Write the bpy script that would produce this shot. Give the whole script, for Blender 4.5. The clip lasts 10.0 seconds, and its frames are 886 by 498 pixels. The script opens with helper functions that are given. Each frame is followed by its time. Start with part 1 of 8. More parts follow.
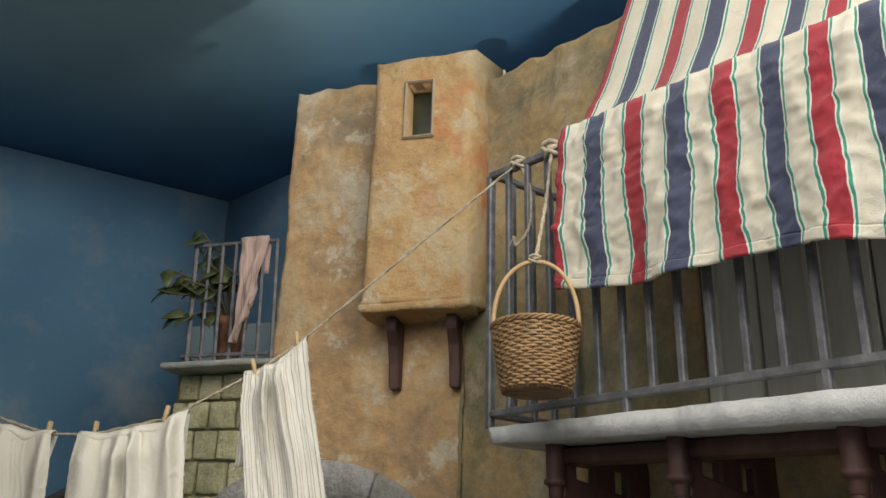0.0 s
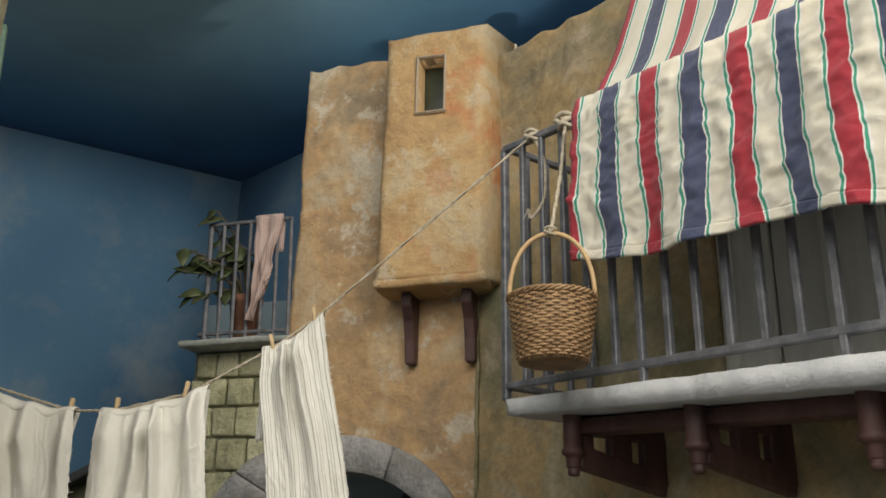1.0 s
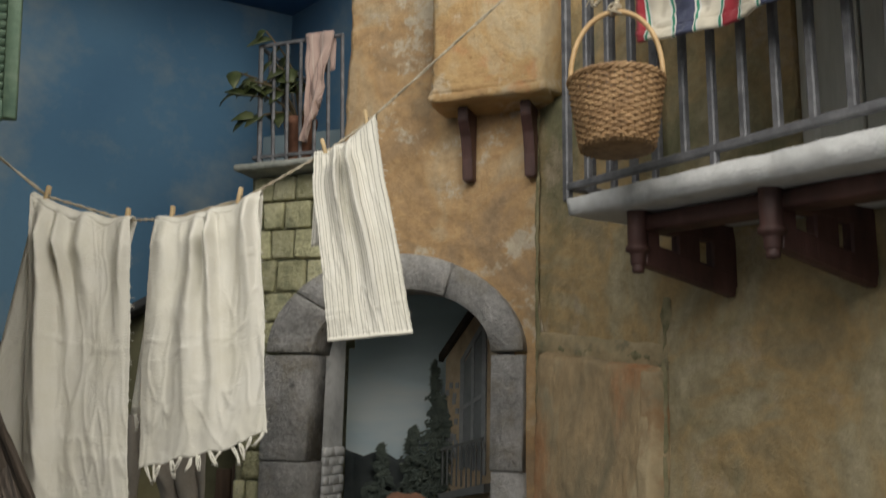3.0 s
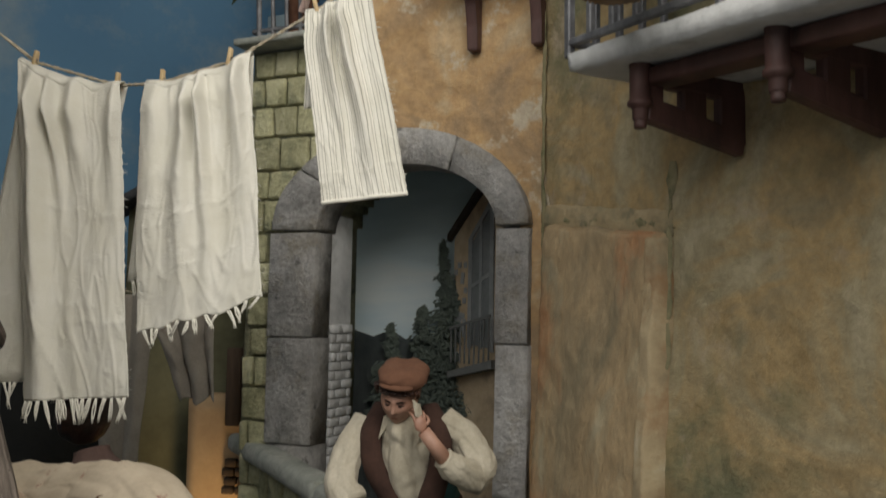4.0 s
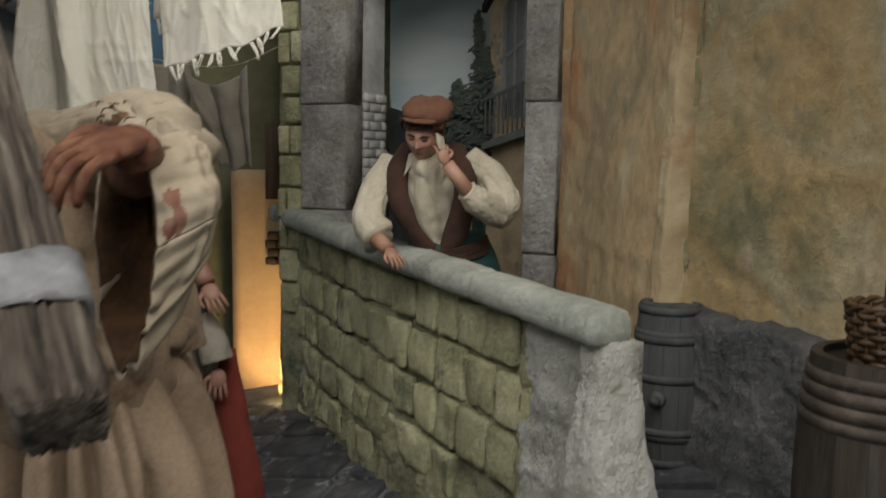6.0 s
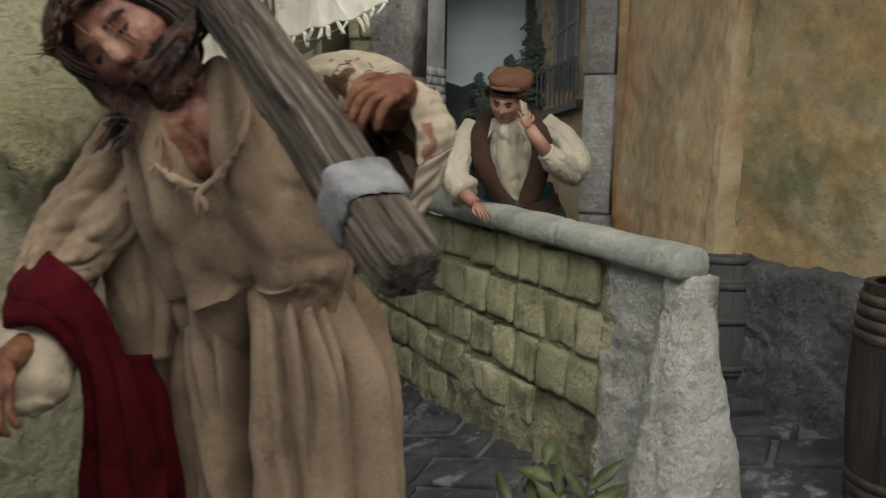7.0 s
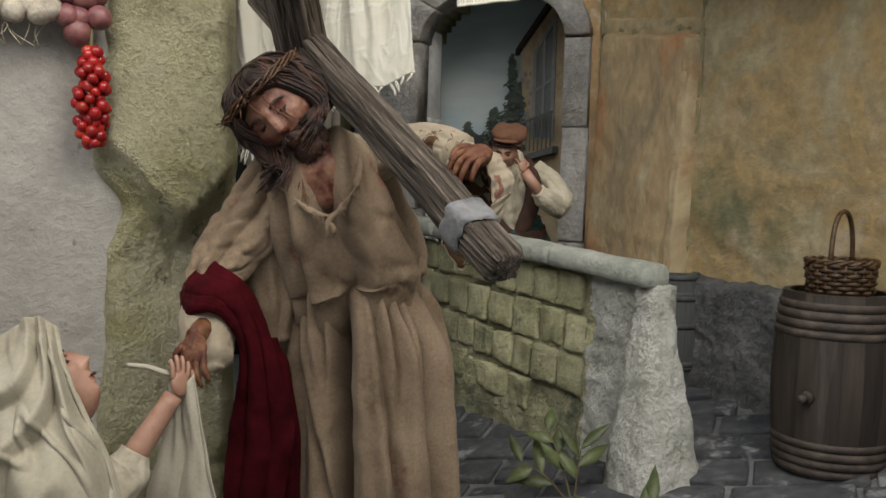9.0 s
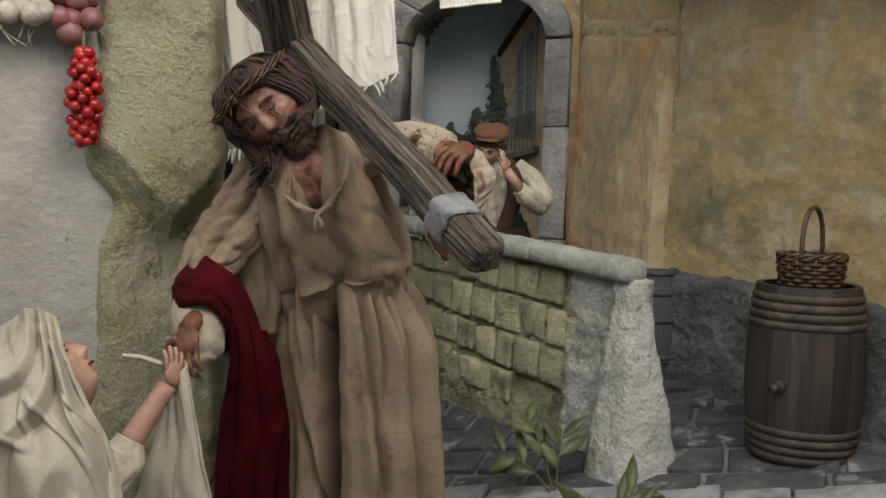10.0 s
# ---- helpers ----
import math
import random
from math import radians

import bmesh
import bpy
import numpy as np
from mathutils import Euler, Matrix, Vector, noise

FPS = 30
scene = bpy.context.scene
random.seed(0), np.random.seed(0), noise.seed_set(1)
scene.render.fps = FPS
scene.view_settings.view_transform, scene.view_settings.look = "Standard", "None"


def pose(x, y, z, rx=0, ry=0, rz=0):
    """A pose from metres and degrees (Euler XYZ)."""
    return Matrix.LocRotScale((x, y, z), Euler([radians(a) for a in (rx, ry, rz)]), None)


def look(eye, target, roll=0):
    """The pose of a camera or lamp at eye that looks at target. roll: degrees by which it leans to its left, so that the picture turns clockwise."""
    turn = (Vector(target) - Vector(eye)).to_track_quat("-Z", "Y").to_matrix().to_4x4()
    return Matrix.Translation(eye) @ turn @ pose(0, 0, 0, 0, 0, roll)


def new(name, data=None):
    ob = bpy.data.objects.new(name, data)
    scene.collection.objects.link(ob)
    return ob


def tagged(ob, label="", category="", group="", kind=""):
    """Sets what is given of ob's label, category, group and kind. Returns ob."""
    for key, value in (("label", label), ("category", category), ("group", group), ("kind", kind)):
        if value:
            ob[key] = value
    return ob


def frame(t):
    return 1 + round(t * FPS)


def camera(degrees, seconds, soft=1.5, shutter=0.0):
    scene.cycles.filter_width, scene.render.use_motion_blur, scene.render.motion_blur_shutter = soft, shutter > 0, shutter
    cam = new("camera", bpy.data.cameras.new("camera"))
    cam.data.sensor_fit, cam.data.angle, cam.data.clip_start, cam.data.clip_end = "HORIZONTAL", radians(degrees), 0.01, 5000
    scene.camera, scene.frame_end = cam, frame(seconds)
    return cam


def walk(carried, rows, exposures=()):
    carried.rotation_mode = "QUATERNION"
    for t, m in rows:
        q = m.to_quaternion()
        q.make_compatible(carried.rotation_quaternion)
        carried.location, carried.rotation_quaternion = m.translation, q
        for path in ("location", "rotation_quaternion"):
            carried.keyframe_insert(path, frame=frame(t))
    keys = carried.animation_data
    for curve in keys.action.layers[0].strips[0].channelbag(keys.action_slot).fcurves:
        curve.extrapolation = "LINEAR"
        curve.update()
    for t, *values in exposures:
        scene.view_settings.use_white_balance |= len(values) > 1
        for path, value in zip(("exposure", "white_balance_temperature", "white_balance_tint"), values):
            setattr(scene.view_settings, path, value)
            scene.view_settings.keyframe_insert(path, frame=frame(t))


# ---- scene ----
cam = camera(52.7, 10.0, soft=1.5, shutter=0.5)
PATH = [  # seconds, eye, yaw, pitch, roll
    (0, 0.0, -0.0001, 0.5451, 0.598, 20.698, 1.712),
    (0.5, -0.0013, -0.0025, 0.5444, 0.788, 20.244, 1.332),
    (1, -0.0045, -0.0011, 0.5379, 1.302, 19.37, 1.179),
    (1.5, -0.0063, 0.007, 0.5293, 2.274, 17.793, 1.098),
    (2, -0.0045, 0.0241, 0.5181, 3.553, 15.615, 1.104),
    (2.5, -0.0027, 0.0444, 0.5044, 4.613, 13.052, 1.165),
    (2.7, -0.0033, 0.0483, 0.4988, 4.825, 12.064, 1.113),
    (3.8, 0.0235, 0.0827, 0.446, 6.579, 5.773, 1.1),
    (4, 0.0289, 0.0887, 0.4427, 6.875, 4.554, 0.964),
    (4.5, 0.0401, 0.1024, 0.4252, 7.381, 1.177, 0.57),
    (5, 0.0521, 0.1093, 0.4008, 8.152, -1.883, 0.418),
    (5.5, 0.0641, 0.1116, 0.3669, 9.35, -4.139, 0.621),
    (5.7, 0.0700, 0.1075, 0.3505, 9.98, -4.75, 0.62),
    (6.8, 0.0058, -0.0118, 0.3086, 10.44, -6.584, 0.687),
    (7, -0.0147, -0.045, 0.3078, 9.85, -6.638, 1.067),
    (7.5, -0.0488, -0.131, 0.3094, 9.112, -6.346, 1.445),
    (8, -0.0525, -0.2115, 0.3165, 8.801, -5.803, 1.488),
    (8.5, -0.0588, -0.2734, 0.3176, 7.682, -5.054, 1.587),
    (9, -0.0639, -0.3116, 0.3138, 6.563, -4.38, 1.415),
    (9.5, -0.0653, -0.3337, 0.3135, 5.771, -4.255, 1.434),
    (10, -0.0621, -0.3407, 0.3091, 5.457, -4.261, 1.311),
]


def eye_pose(x, y, z, yaw, pitch, roll):
    a, b = radians(yaw), radians(pitch)
    ahead = Vector((-math.sin(a) * math.cos(b), math.cos(a) * math.cos(b), math.sin(b)))
    e = Vector((x, y, z))
    return look(e, e + ahead, roll)


walk(cam, [(t, eye_pose(*row)) for t, *row in PATH], [(0.0, 0.0), (2.5, 0.0), (4.0, 0.0), (5.0, 0.07), (7.0, 0.21), (7.5, 0.28), (10.0, 0.26)])

# ---- light: gallery spots in front of and above the diorama, dim hall around ----
world = bpy.data.worlds.new("hall")
scene.world = world
world.use_nodes = True
world.node_tree.nodes["Background"].inputs[0].default_value = (0.95, 0.98, 1.0, 1)
world.node_tree.nodes["Background"].inputs[1].default_value = 0.27
scene.view_settings.exposure = 0.0


def area_lamp(name, eye, target, watts, size, colour, shape_y=None):
    data = bpy.data.lights.new(name, "AREA")
    data.energy, data.size, data.color = watts, size, colour
    if shape_y:
        data.shape, data.size_y = "RECTANGLE", shape_y
    ob = new(name, data)
    ob.matrix_world = look(eye, target)
    return ob


area_lamp("gallery_lamp", (0.50, -0.20, 1.55), (0.0, 0.95, 0.35), 18.3, 0.85, (1.0, 0.94, 0.85))
area_lamp("gallery_lamp", (-0.50, -0.35, 1.36), (-0.25, 1.0, 0.45), 9.9, 0.85, (1.0, 0.96, 0.91))

# ---- materials ----
MATS = {}


def ramp_node(nt, stops, constant=False):
    r = nt.nodes.new("ShaderNodeValToRGB")
    r.color_ramp.interpolation = "CONSTANT" if constant else "LINEAR"
    el = r.color_ramp.elements
    while len(el) < len(stops):
        el.new(0.5)
    for e, (p, c) in zip(el, stops):
        e.position, e.color = p, (*c, 1)
    return r


def mat(name, colours, scale=12.0, rough=0.8, bump=0.3, fine=120.0, stretch=(1, 1, 1), metal=0.0, detail=6.0,
        stain=None, stain_scale=5.0, stain_at=(0.52, 0.68), stain2=None, stain2_scale=5.0, stain2_at=(0.55, 0.72), stain2_stretch=(1, 1, 1), warp=0.0, jitter=0.0, sheen=0.0, crack=0.0, coords="world", depth=0.004, grain=0.25):
    """Mottled surface: a ramp over a broad noise, a fine grain, an optional stain with its own shape, and relief."""
    if name in MATS:
        return MATS[name]
    m = bpy.data.materials.new(name)
    MATS[name] = m
    m.use_nodes = True
    nt = m.node_tree
    bsdf = nt.nodes["Principled BSDF"]
    n = nt.nodes.new
    L = nt.links.new
    if coords == "world":
        src = n("ShaderNodeNewGeometry").outputs["Position"]
    else:
        src = n("ShaderNodeTexCoord").outputs["Object"]
    mp = n("ShaderNodeMapping")
    mp.inputs["Scale"].default_value = stretch
    L(src, mp.inputs[0])
    vec = mp.outputs[0]
    if jitter:
        info = n("ShaderNodeObjectInfo")
        add = n("ShaderNodeVectorMath")
        add.operation = "MULTIPLY_ADD"
        add.inputs[1].default_value = (1, 1, 1)
        L(vec, add.inputs[0])
        sc = n("ShaderNodeMath")
        sc.operation = "MULTIPLY"
        sc.inputs[1].default_value = 7.0
        L(info.outputs["Random"], sc.inputs[0])
        L(sc.outputs[0], add.inputs[2])
        vec = add.outputs[0]
    a = n("ShaderNodeTexNoise")
    a.inputs["Scale"].default_value, a.inputs["Detail"].default_value, a.inputs["Roughness"].default_value = scale, detail, 0.62
    a.inputs["Distortion"].default_value = warp
    L(vec, a.inputs["Vector"])
    k = len(colours)
    r = ramp_node(nt, [(0.3 + 0.4 * i / max(k - 1, 1), c) for i, c in enumerate(colours)])
    L(a.outputs["Fac"], r.inputs[0])
    col = r.outputs[0]
    b = n("ShaderNodeTexNoise")
    b.inputs["Scale"].default_value, b.inputs["Detail"].default_value, b.inputs["Roughness"].default_value = fine, 8.0, 0.7
    L(vec, b.inputs["Vector"])
    if stain:
        s = n("ShaderNodeTexNoise")
        s.inputs["Scale"].default_value, s.inputs["Detail"].default_value, s.inputs["Roughness"].default_value = stain_scale, 7.0, 0.65
        off = n("ShaderNodeVectorMath")
        off.inputs[1].default_value = (3.1, 1.7, 0.4)
        L(vec, off.inputs[0])
        L(off.outputs[0], s.inputs["Vector"])
        sr = ramp_node(nt, [(stain_at[0], (0, 0, 0)), (stain_at[1], (1, 1, 1))])
        L(s.outputs["Fac"], sr.inputs[0])
        mx = n("ShaderNodeMix")
        mx.data_type = "RGBA"
        L(sr.outputs[0], mx.inputs["Factor"])
        L(col, mx.inputs["A"])
        mx.inputs["B"].default_value = (*stain, 1)
        col = mx.outputs["Result"]
    if stain2:
        m2 = n("ShaderNodeMapping")
        m2.inputs["Scale"].default_value = stain2_stretch
        m2.inputs["Location"].default_value = (7.3, 2.9, 5.1)
        L(vec, m2.inputs[0])
        s = n("ShaderNodeTexNoise")
        s.inputs["Scale"].default_value, s.inputs["Detail"].default_value, s.inputs["Roughness"].default_value = stain2_scale, 8.0, 0.7
        L(m2.outputs[0], s.inputs["Vector"])
        sr = ramp_node(nt, [(stain2_at[0], (0, 0, 0)), (stain2_at[1], (1, 1, 1))])
        L(s.outputs["Fac"], sr.inputs[0])
        mx = n("ShaderNodeMix")
        mx.data_type = "RGBA"
        L(sr.outputs[0], mx.inputs["Factor"])
        L(col, mx.inputs["A"])
        mx.inputs["B"].default_value = (*stain2, 1)
        col = mx.outputs["Result"]
    g = n("ShaderNodeMix")
    g.data_type, g.blend_type = "RGBA", "OVERLAY"
    g.inputs["Factor"].default_value = grain
    L(col, g.inputs["A"])
    L(b.outputs["Fac"], g.inputs["B"])
    col = g.outputs["Result"]
    if jitter:
        hv = n("ShaderNodeHueSaturation")
        mr = n("ShaderNodeMapRange")
        mr.inputs["To Min"].default_value, mr.inputs["To Max"].default_value = 1 - jitter, 1 + jitter
        L(info.outputs["Random"], mr.inputs["Value"])
        L(mr.outputs[0], hv.inputs["Value"])
        L(col, hv.inputs["Color"])
        col = hv.outputs[0]
    L(col, bsdf.inputs["Base Color"])
    bsdf.inputs["Roughness"].default_value, bsdf.inputs["Metallic"].default_value = rough, metal
    if sheen:
        bsdf.inputs["Sheen Weight"].default_value = sheen
    bp = n("ShaderNodeBump")
    bp.inputs["Strength"].default_value, bp.inputs["Distance"].default_value = bump, depth
    h = b.outputs["Fac"]
    if crack:
        v = n("ShaderNodeTexVoronoi")
        v.feature = "DISTANCE_TO_EDGE"
        v.inputs["Scale"].default_value = crack
        L(vec, v.inputs["Vector"])
        mm = n("ShaderNodeMath")
        mm.operation = "MULTIPLY_ADD"
        mm.inputs[1].default_value = 1.5
        L(v.outputs["Distance"], mm.inputs[0])
        L(h, mm.inputs[2])
        h = mm.outputs[0]
    L(h, bp.inputs["Height"])
    L(bp.outputs[0], bsdf.inputs["Normal"])
    return m


def cloth(name, stops, period, rough=0.95, wrinkle=9.0, bump=0.5):
    """Woven striped cloth: stripes run along the sheet's own width, in metres."""
    m = bpy.data.materials.new(name)
    m.use_nodes = True
    nt = m.node_tree
    bsdf = nt.nodes["Principled BSDF"]
    n, L = nt.nodes.new, nt.links.new
    uv = n("ShaderNodeUVMap")
    sep = n("ShaderNodeSeparateXYZ")
    L(uv.outputs[0], sep.inputs[0])
    wob = n("ShaderNodeTexNoise")
    wob.inputs["Scale"].default_value = 90.0
    L(uv.outputs[0], wob.inputs["Vector"])
    md = n("ShaderNodeMath")
    md.operation = "MULTIPLY_ADD"
    md.inputs[1].default_value = 0.0016
    L(wob.outputs["Fac"], md.inputs[0])
    L(sep.outputs[0], md.inputs[2])
    dv = n("ShaderNodeMath")
    dv.operation = "DIVIDE"
    dv.inputs[1].default_value = period
    L(md.outputs[0], dv.inputs[0])
    fr = n("ShaderNodeMath")
    fr.operation = "FRACT"
    L(dv.outputs[0], fr.inputs[0])
    r = ramp_node(nt, stops, True)
    L(fr.outputs[0], r.inputs[0])
    fine = n("ShaderNodeTexNoise")
    fine.inputs["Scale"].default_value, fine.inputs["Detail"].default_value = 420.0, 3.0
    L(uv.outputs[0], fine.inputs["Vector"])
    soil = n("ShaderNodeTexNoise")
    soil.inputs["Scale"].default_value, soil.inputs["Detail"].default_value = 22.0, 5.0
    L(uv.outputs[0], soil.inputs["Vector"])
    g = n("ShaderNodeMix")
    g.data_type, g.blend_type = "RGBA", "OVERLAY"
    g.inputs["Factor"].default_value = 0.10
    L(r.outputs[0], g.inputs["A"])
    L(fine.outputs["Fac"], g.inputs["B"])
    g2 = n("ShaderNodeMix")
    g2.data_type, g2.blend_type = "RGBA", "OVERLAY"
    g2.inputs["Factor"].default_value = 0.3
    L(g.outputs["Result"], g2.inputs["A"])
    L(soil.outputs["Fac"], g2.inputs["B"])
    L(g2.outputs["Result"], bsdf.inputs["Base Color"])
    bsdf.inputs["Roughness"].default_value = rough
    bsdf.inputs["Sheen Weight"].default_value = 0.15
    wv = n("ShaderNodeTexWave")
    wv.inputs["Scale"].default_value = 260.0
    wv.inputs["Distortion"].default_value = 1.5
    L(uv.outputs[0], wv.inputs["Vector"])
    wv2 = n("ShaderNodeTexWave")
    wv2.bands_direction = "Y"
    wv2.inputs["Scale"].default_value = 260.0
    wv2.inputs["Distortion"].default_value = 1.5
    L(uv.outputs[0], wv2.inputs["Vector"])
    ad = n("ShaderNodeMath")
    ad.operation = "MULTIPLY_ADD"
    ad.inputs[1].default_value = 0.35
    L(wv.outputs["Fac"], ad.inputs[0])
    L(wv2.outputs["Fac"], ad.inputs[2])
    cr = n("ShaderNodeTexNoise")
    cr.inputs["Scale"].default_value, cr.inputs["Detail"].default_value, cr.inputs["Distortion"].default_value = 38.0, 5.0, 0.8
    L(uv.outputs[0], cr.inputs["Vector"])
    wr = n("ShaderNodeMath")
    wr.operation = "MULTIPLY_ADD"
    wr.inputs[1].default_value = wrinkle
    L(cr.outputs["Fac"], wr.inputs[0])
    L(ad.outputs[0], wr.inputs[2])
    ad = wr
    bp = n("ShaderNodeBump")
    bp.inputs["Strength"].default_value, bp.inputs["Distance"].default_value = bump, 0.0006
    L(ad.outputs[0], bp.inputs["Height"])
    L(bp.outputs[0], bsdf.inputs["Normal"])
    return m


OCHRE = mat("ochre_plaster", [(0.29, 0.215, 0.13), (0.42, 0.29, 0.165), (0.53, 0.345, 0.17), (0.53, 0.41, 0.255), (0.62, 0.525, 0.375)], 5.5, 0.9, 0.5, 70, warp=0.8, detail=8, grain=0.45,
            stain=(0.31, 0.25, 0.165), stain_scale=7.0, stain_at=(0.55, 0.72), stain2=(0.60, 0.52, 0.385), stain2_scale=12.0, stain2_at=(0.555, 0.615), depth=0.012)
OCHRE_WALL = mat("ochre_street_plaster", [(0.22, 0.195, 0.125), (0.335, 0.27, 0.155), (0.44, 0.315, 0.15), (0.40, 0.335, 0.20), (0.48, 0.415, 0.27)], 4.5, 0.9, 0.6, 75, warp=1.2, detail=9,
                 stain=(0.205, 0.20, 0.11), stain_scale=5.2, stain_at=(0.51, 0.66), stain2=(0.46, 0.375, 0.26), stain2_scale=10.0, stain2_at=(0.55, 0.68), depth=0.008, grain=0.5)
PANEL = mat("streaked_brown_plaster", [(0.25, 0.215, 0.135), (0.38, 0.295, 0.175), (0.45, 0.33, 0.185), (0.43, 0.37, 0.24), (0.52, 0.47, 0.325)], 7.0, 0.9, 0.6, 80, warp=0.8, stretch=(1, 1, 0.45), detail=8, grain=0.5,
            stain=(0.50, 0.25, 0.115), stain_scale=8.0, stain_at=(0.54, 0.68), stain2=(0.28, 0.25, 0.155), stain2_scale=13.0, stain2_at=(0.56, 0.70), stain2_stretch=(1, 1, 0.35), depth=0.008)
TOWER = mat("pale_orange_plaster", [(0.30, 0.20, 0.10), (0.47, 0.30, 0.14), (0.56, 0.37, 0.17), (0.58, 0.46, 0.28), (0.50, 0.40, 0.26)], 8.0, 0.88, 0.9, 60, warp=0.8, detail=8,
            stain=(0.56, 0.24, 0.10), stain_scale=8.0, stain_at=(0.56, 0.70), stain2=(0.62, 0.50, 0.33), stain2_scale=17.0, stain2_at=(0.57, 0.64), depth=0.009)
GREY_BASE = mat("grey_roughcast", [(0.08, 0.085, 0.09), (0.16, 0.165, 0.17), (0.27, 0.27, 0.27)], 18, 0.9, 1.0, 120, depth=0.014, grain=0.5, stain=(0.10, 0.105, 0.085), stain_scale=9)
WINDOW_TRIM = mat("pale_window_plaster", [(0.45, 0.36, 0.25), (0.55, 0.45, 0.32)], 20, 0.85, 0.3, 120)
STONE = mat("grey_dressed_stone", [(0.27, 0.265, 0.25), (0.48, 0.47, 0.45), (0.64, 0.63, 0.60)], 22, 0.9, 1.0, 130, jitter=0.08, depth=0.008, grain=0.55,
            stain=(0.36, 0.33, 0.275), stain_scale=14, stain_at=(0.52, 0.66), stain2=(0.20, 0.20, 0.19), stain2_scale=40, stain2_at=(0.60, 0.68))
CAP = mat("pale_coping_stone", [(0.25, 0.27, 0.235), (0.38, 0.40, 0.355), (0.50, 0.51, 0.465)], 18, 0.85, 0.8, 140, jitter=0.06, depth=0.005, grain=0.4, stain=(0.22, 0.235, 0.18), stain_scale=16, stain_at=(0.56, 0.72))
BRICK = mat("mossy_yellow_stone", [(0.345, 0.338, 0.19), (0.60, 0.585, 0.35), (0.79, 0.76, 0.50)], 18, 0.92, 1.0, 170, jitter=0.18, detail=8, grain=0.6,
            stain=(0.17, 0.19, 0.125), stain_scale=12, stain_at=(0.55, 0.70), depth=0.008)
MORTAR = mat("mossy_mortar", [(0.23, 0.235, 0.15), (0.45, 0.435, 0.27), (0.58, 0.55, 0.37)], 13, 0.95, 1.0, 150, grain=0.6,
             stain=(0.075, 0.11, 0.10), stain_scale=8, stain_at=(0.55, 0.66), depth=0.010)
POST = mat("white_roughcast", [(0.50, 0.51, 0.43), (0.76, 0.765, 0.70), (0.86, 0.86, 0.81)], 14, 0.92, 1.0, 105, depth=0.018, grain=0.7,
           stain=(0.42, 0.43, 0.33), stain_scale=10, stain_at=(0.57, 0.70))
PAVING = mat("dark_slate_paving", [(0.04, 0.044, 0.052), (0.075, 0.08, 0.09), (0.14, 0.145, 0.155)], 24, 0.7, 1.0, 90, jitter=0.15, grain=0.6,
             stain=(0.27, 0.28, 0.29), stain_scale=30, stain_at=(0.57, 0.66), depth=0.007)
JOINT = mat("grey_paving_joint", [(0.09, 0.094, 0.10), (0.19, 0.195, 0.20)], 40, 0.95, 0.8, 120)
KERB = mat("pale_kerb_stone", [(0.14, 0.145, 0.15), (0.25, 0.255, 0.26), (0.36, 0.365, 0.37)], 30, 0.9, 0.9, 100, jitter=0.1)
SKY = mat("painted_sky", [(0.075, 0.18, 0.305), (0.12, 0.255, 0.39), (0.17, 0.315, 0.44)], 1.5, 0.85, 0.06, 60, detail=2,
          stain=(0.34, 0.385, 0.37), stain_scale=3.0, stain_at=(0.48, 0.74), grain=0.06)


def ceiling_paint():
    """Brushed teal turning darker and navy towards the two sky walls and their corner."""
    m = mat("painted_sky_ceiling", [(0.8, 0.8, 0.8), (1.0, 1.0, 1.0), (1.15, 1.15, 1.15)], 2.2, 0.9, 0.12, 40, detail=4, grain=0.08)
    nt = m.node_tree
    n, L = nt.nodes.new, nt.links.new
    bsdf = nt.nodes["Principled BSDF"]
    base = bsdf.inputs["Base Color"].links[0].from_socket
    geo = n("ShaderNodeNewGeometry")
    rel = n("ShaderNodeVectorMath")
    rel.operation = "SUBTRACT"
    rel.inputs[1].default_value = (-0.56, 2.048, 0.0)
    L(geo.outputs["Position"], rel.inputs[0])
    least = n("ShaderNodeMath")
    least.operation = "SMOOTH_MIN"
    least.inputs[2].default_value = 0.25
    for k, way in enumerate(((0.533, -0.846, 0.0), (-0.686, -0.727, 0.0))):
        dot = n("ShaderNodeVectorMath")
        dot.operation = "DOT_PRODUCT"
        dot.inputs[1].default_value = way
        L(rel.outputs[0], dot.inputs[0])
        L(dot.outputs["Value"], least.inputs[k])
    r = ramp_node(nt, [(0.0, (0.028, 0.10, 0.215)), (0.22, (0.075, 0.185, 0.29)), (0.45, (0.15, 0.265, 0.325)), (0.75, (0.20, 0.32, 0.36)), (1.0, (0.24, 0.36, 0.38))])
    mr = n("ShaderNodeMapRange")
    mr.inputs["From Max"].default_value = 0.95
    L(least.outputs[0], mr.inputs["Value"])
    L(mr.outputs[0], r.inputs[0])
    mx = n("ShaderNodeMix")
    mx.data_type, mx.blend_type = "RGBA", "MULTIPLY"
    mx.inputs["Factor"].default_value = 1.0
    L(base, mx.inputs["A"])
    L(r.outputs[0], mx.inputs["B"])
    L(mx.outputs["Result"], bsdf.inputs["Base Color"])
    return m


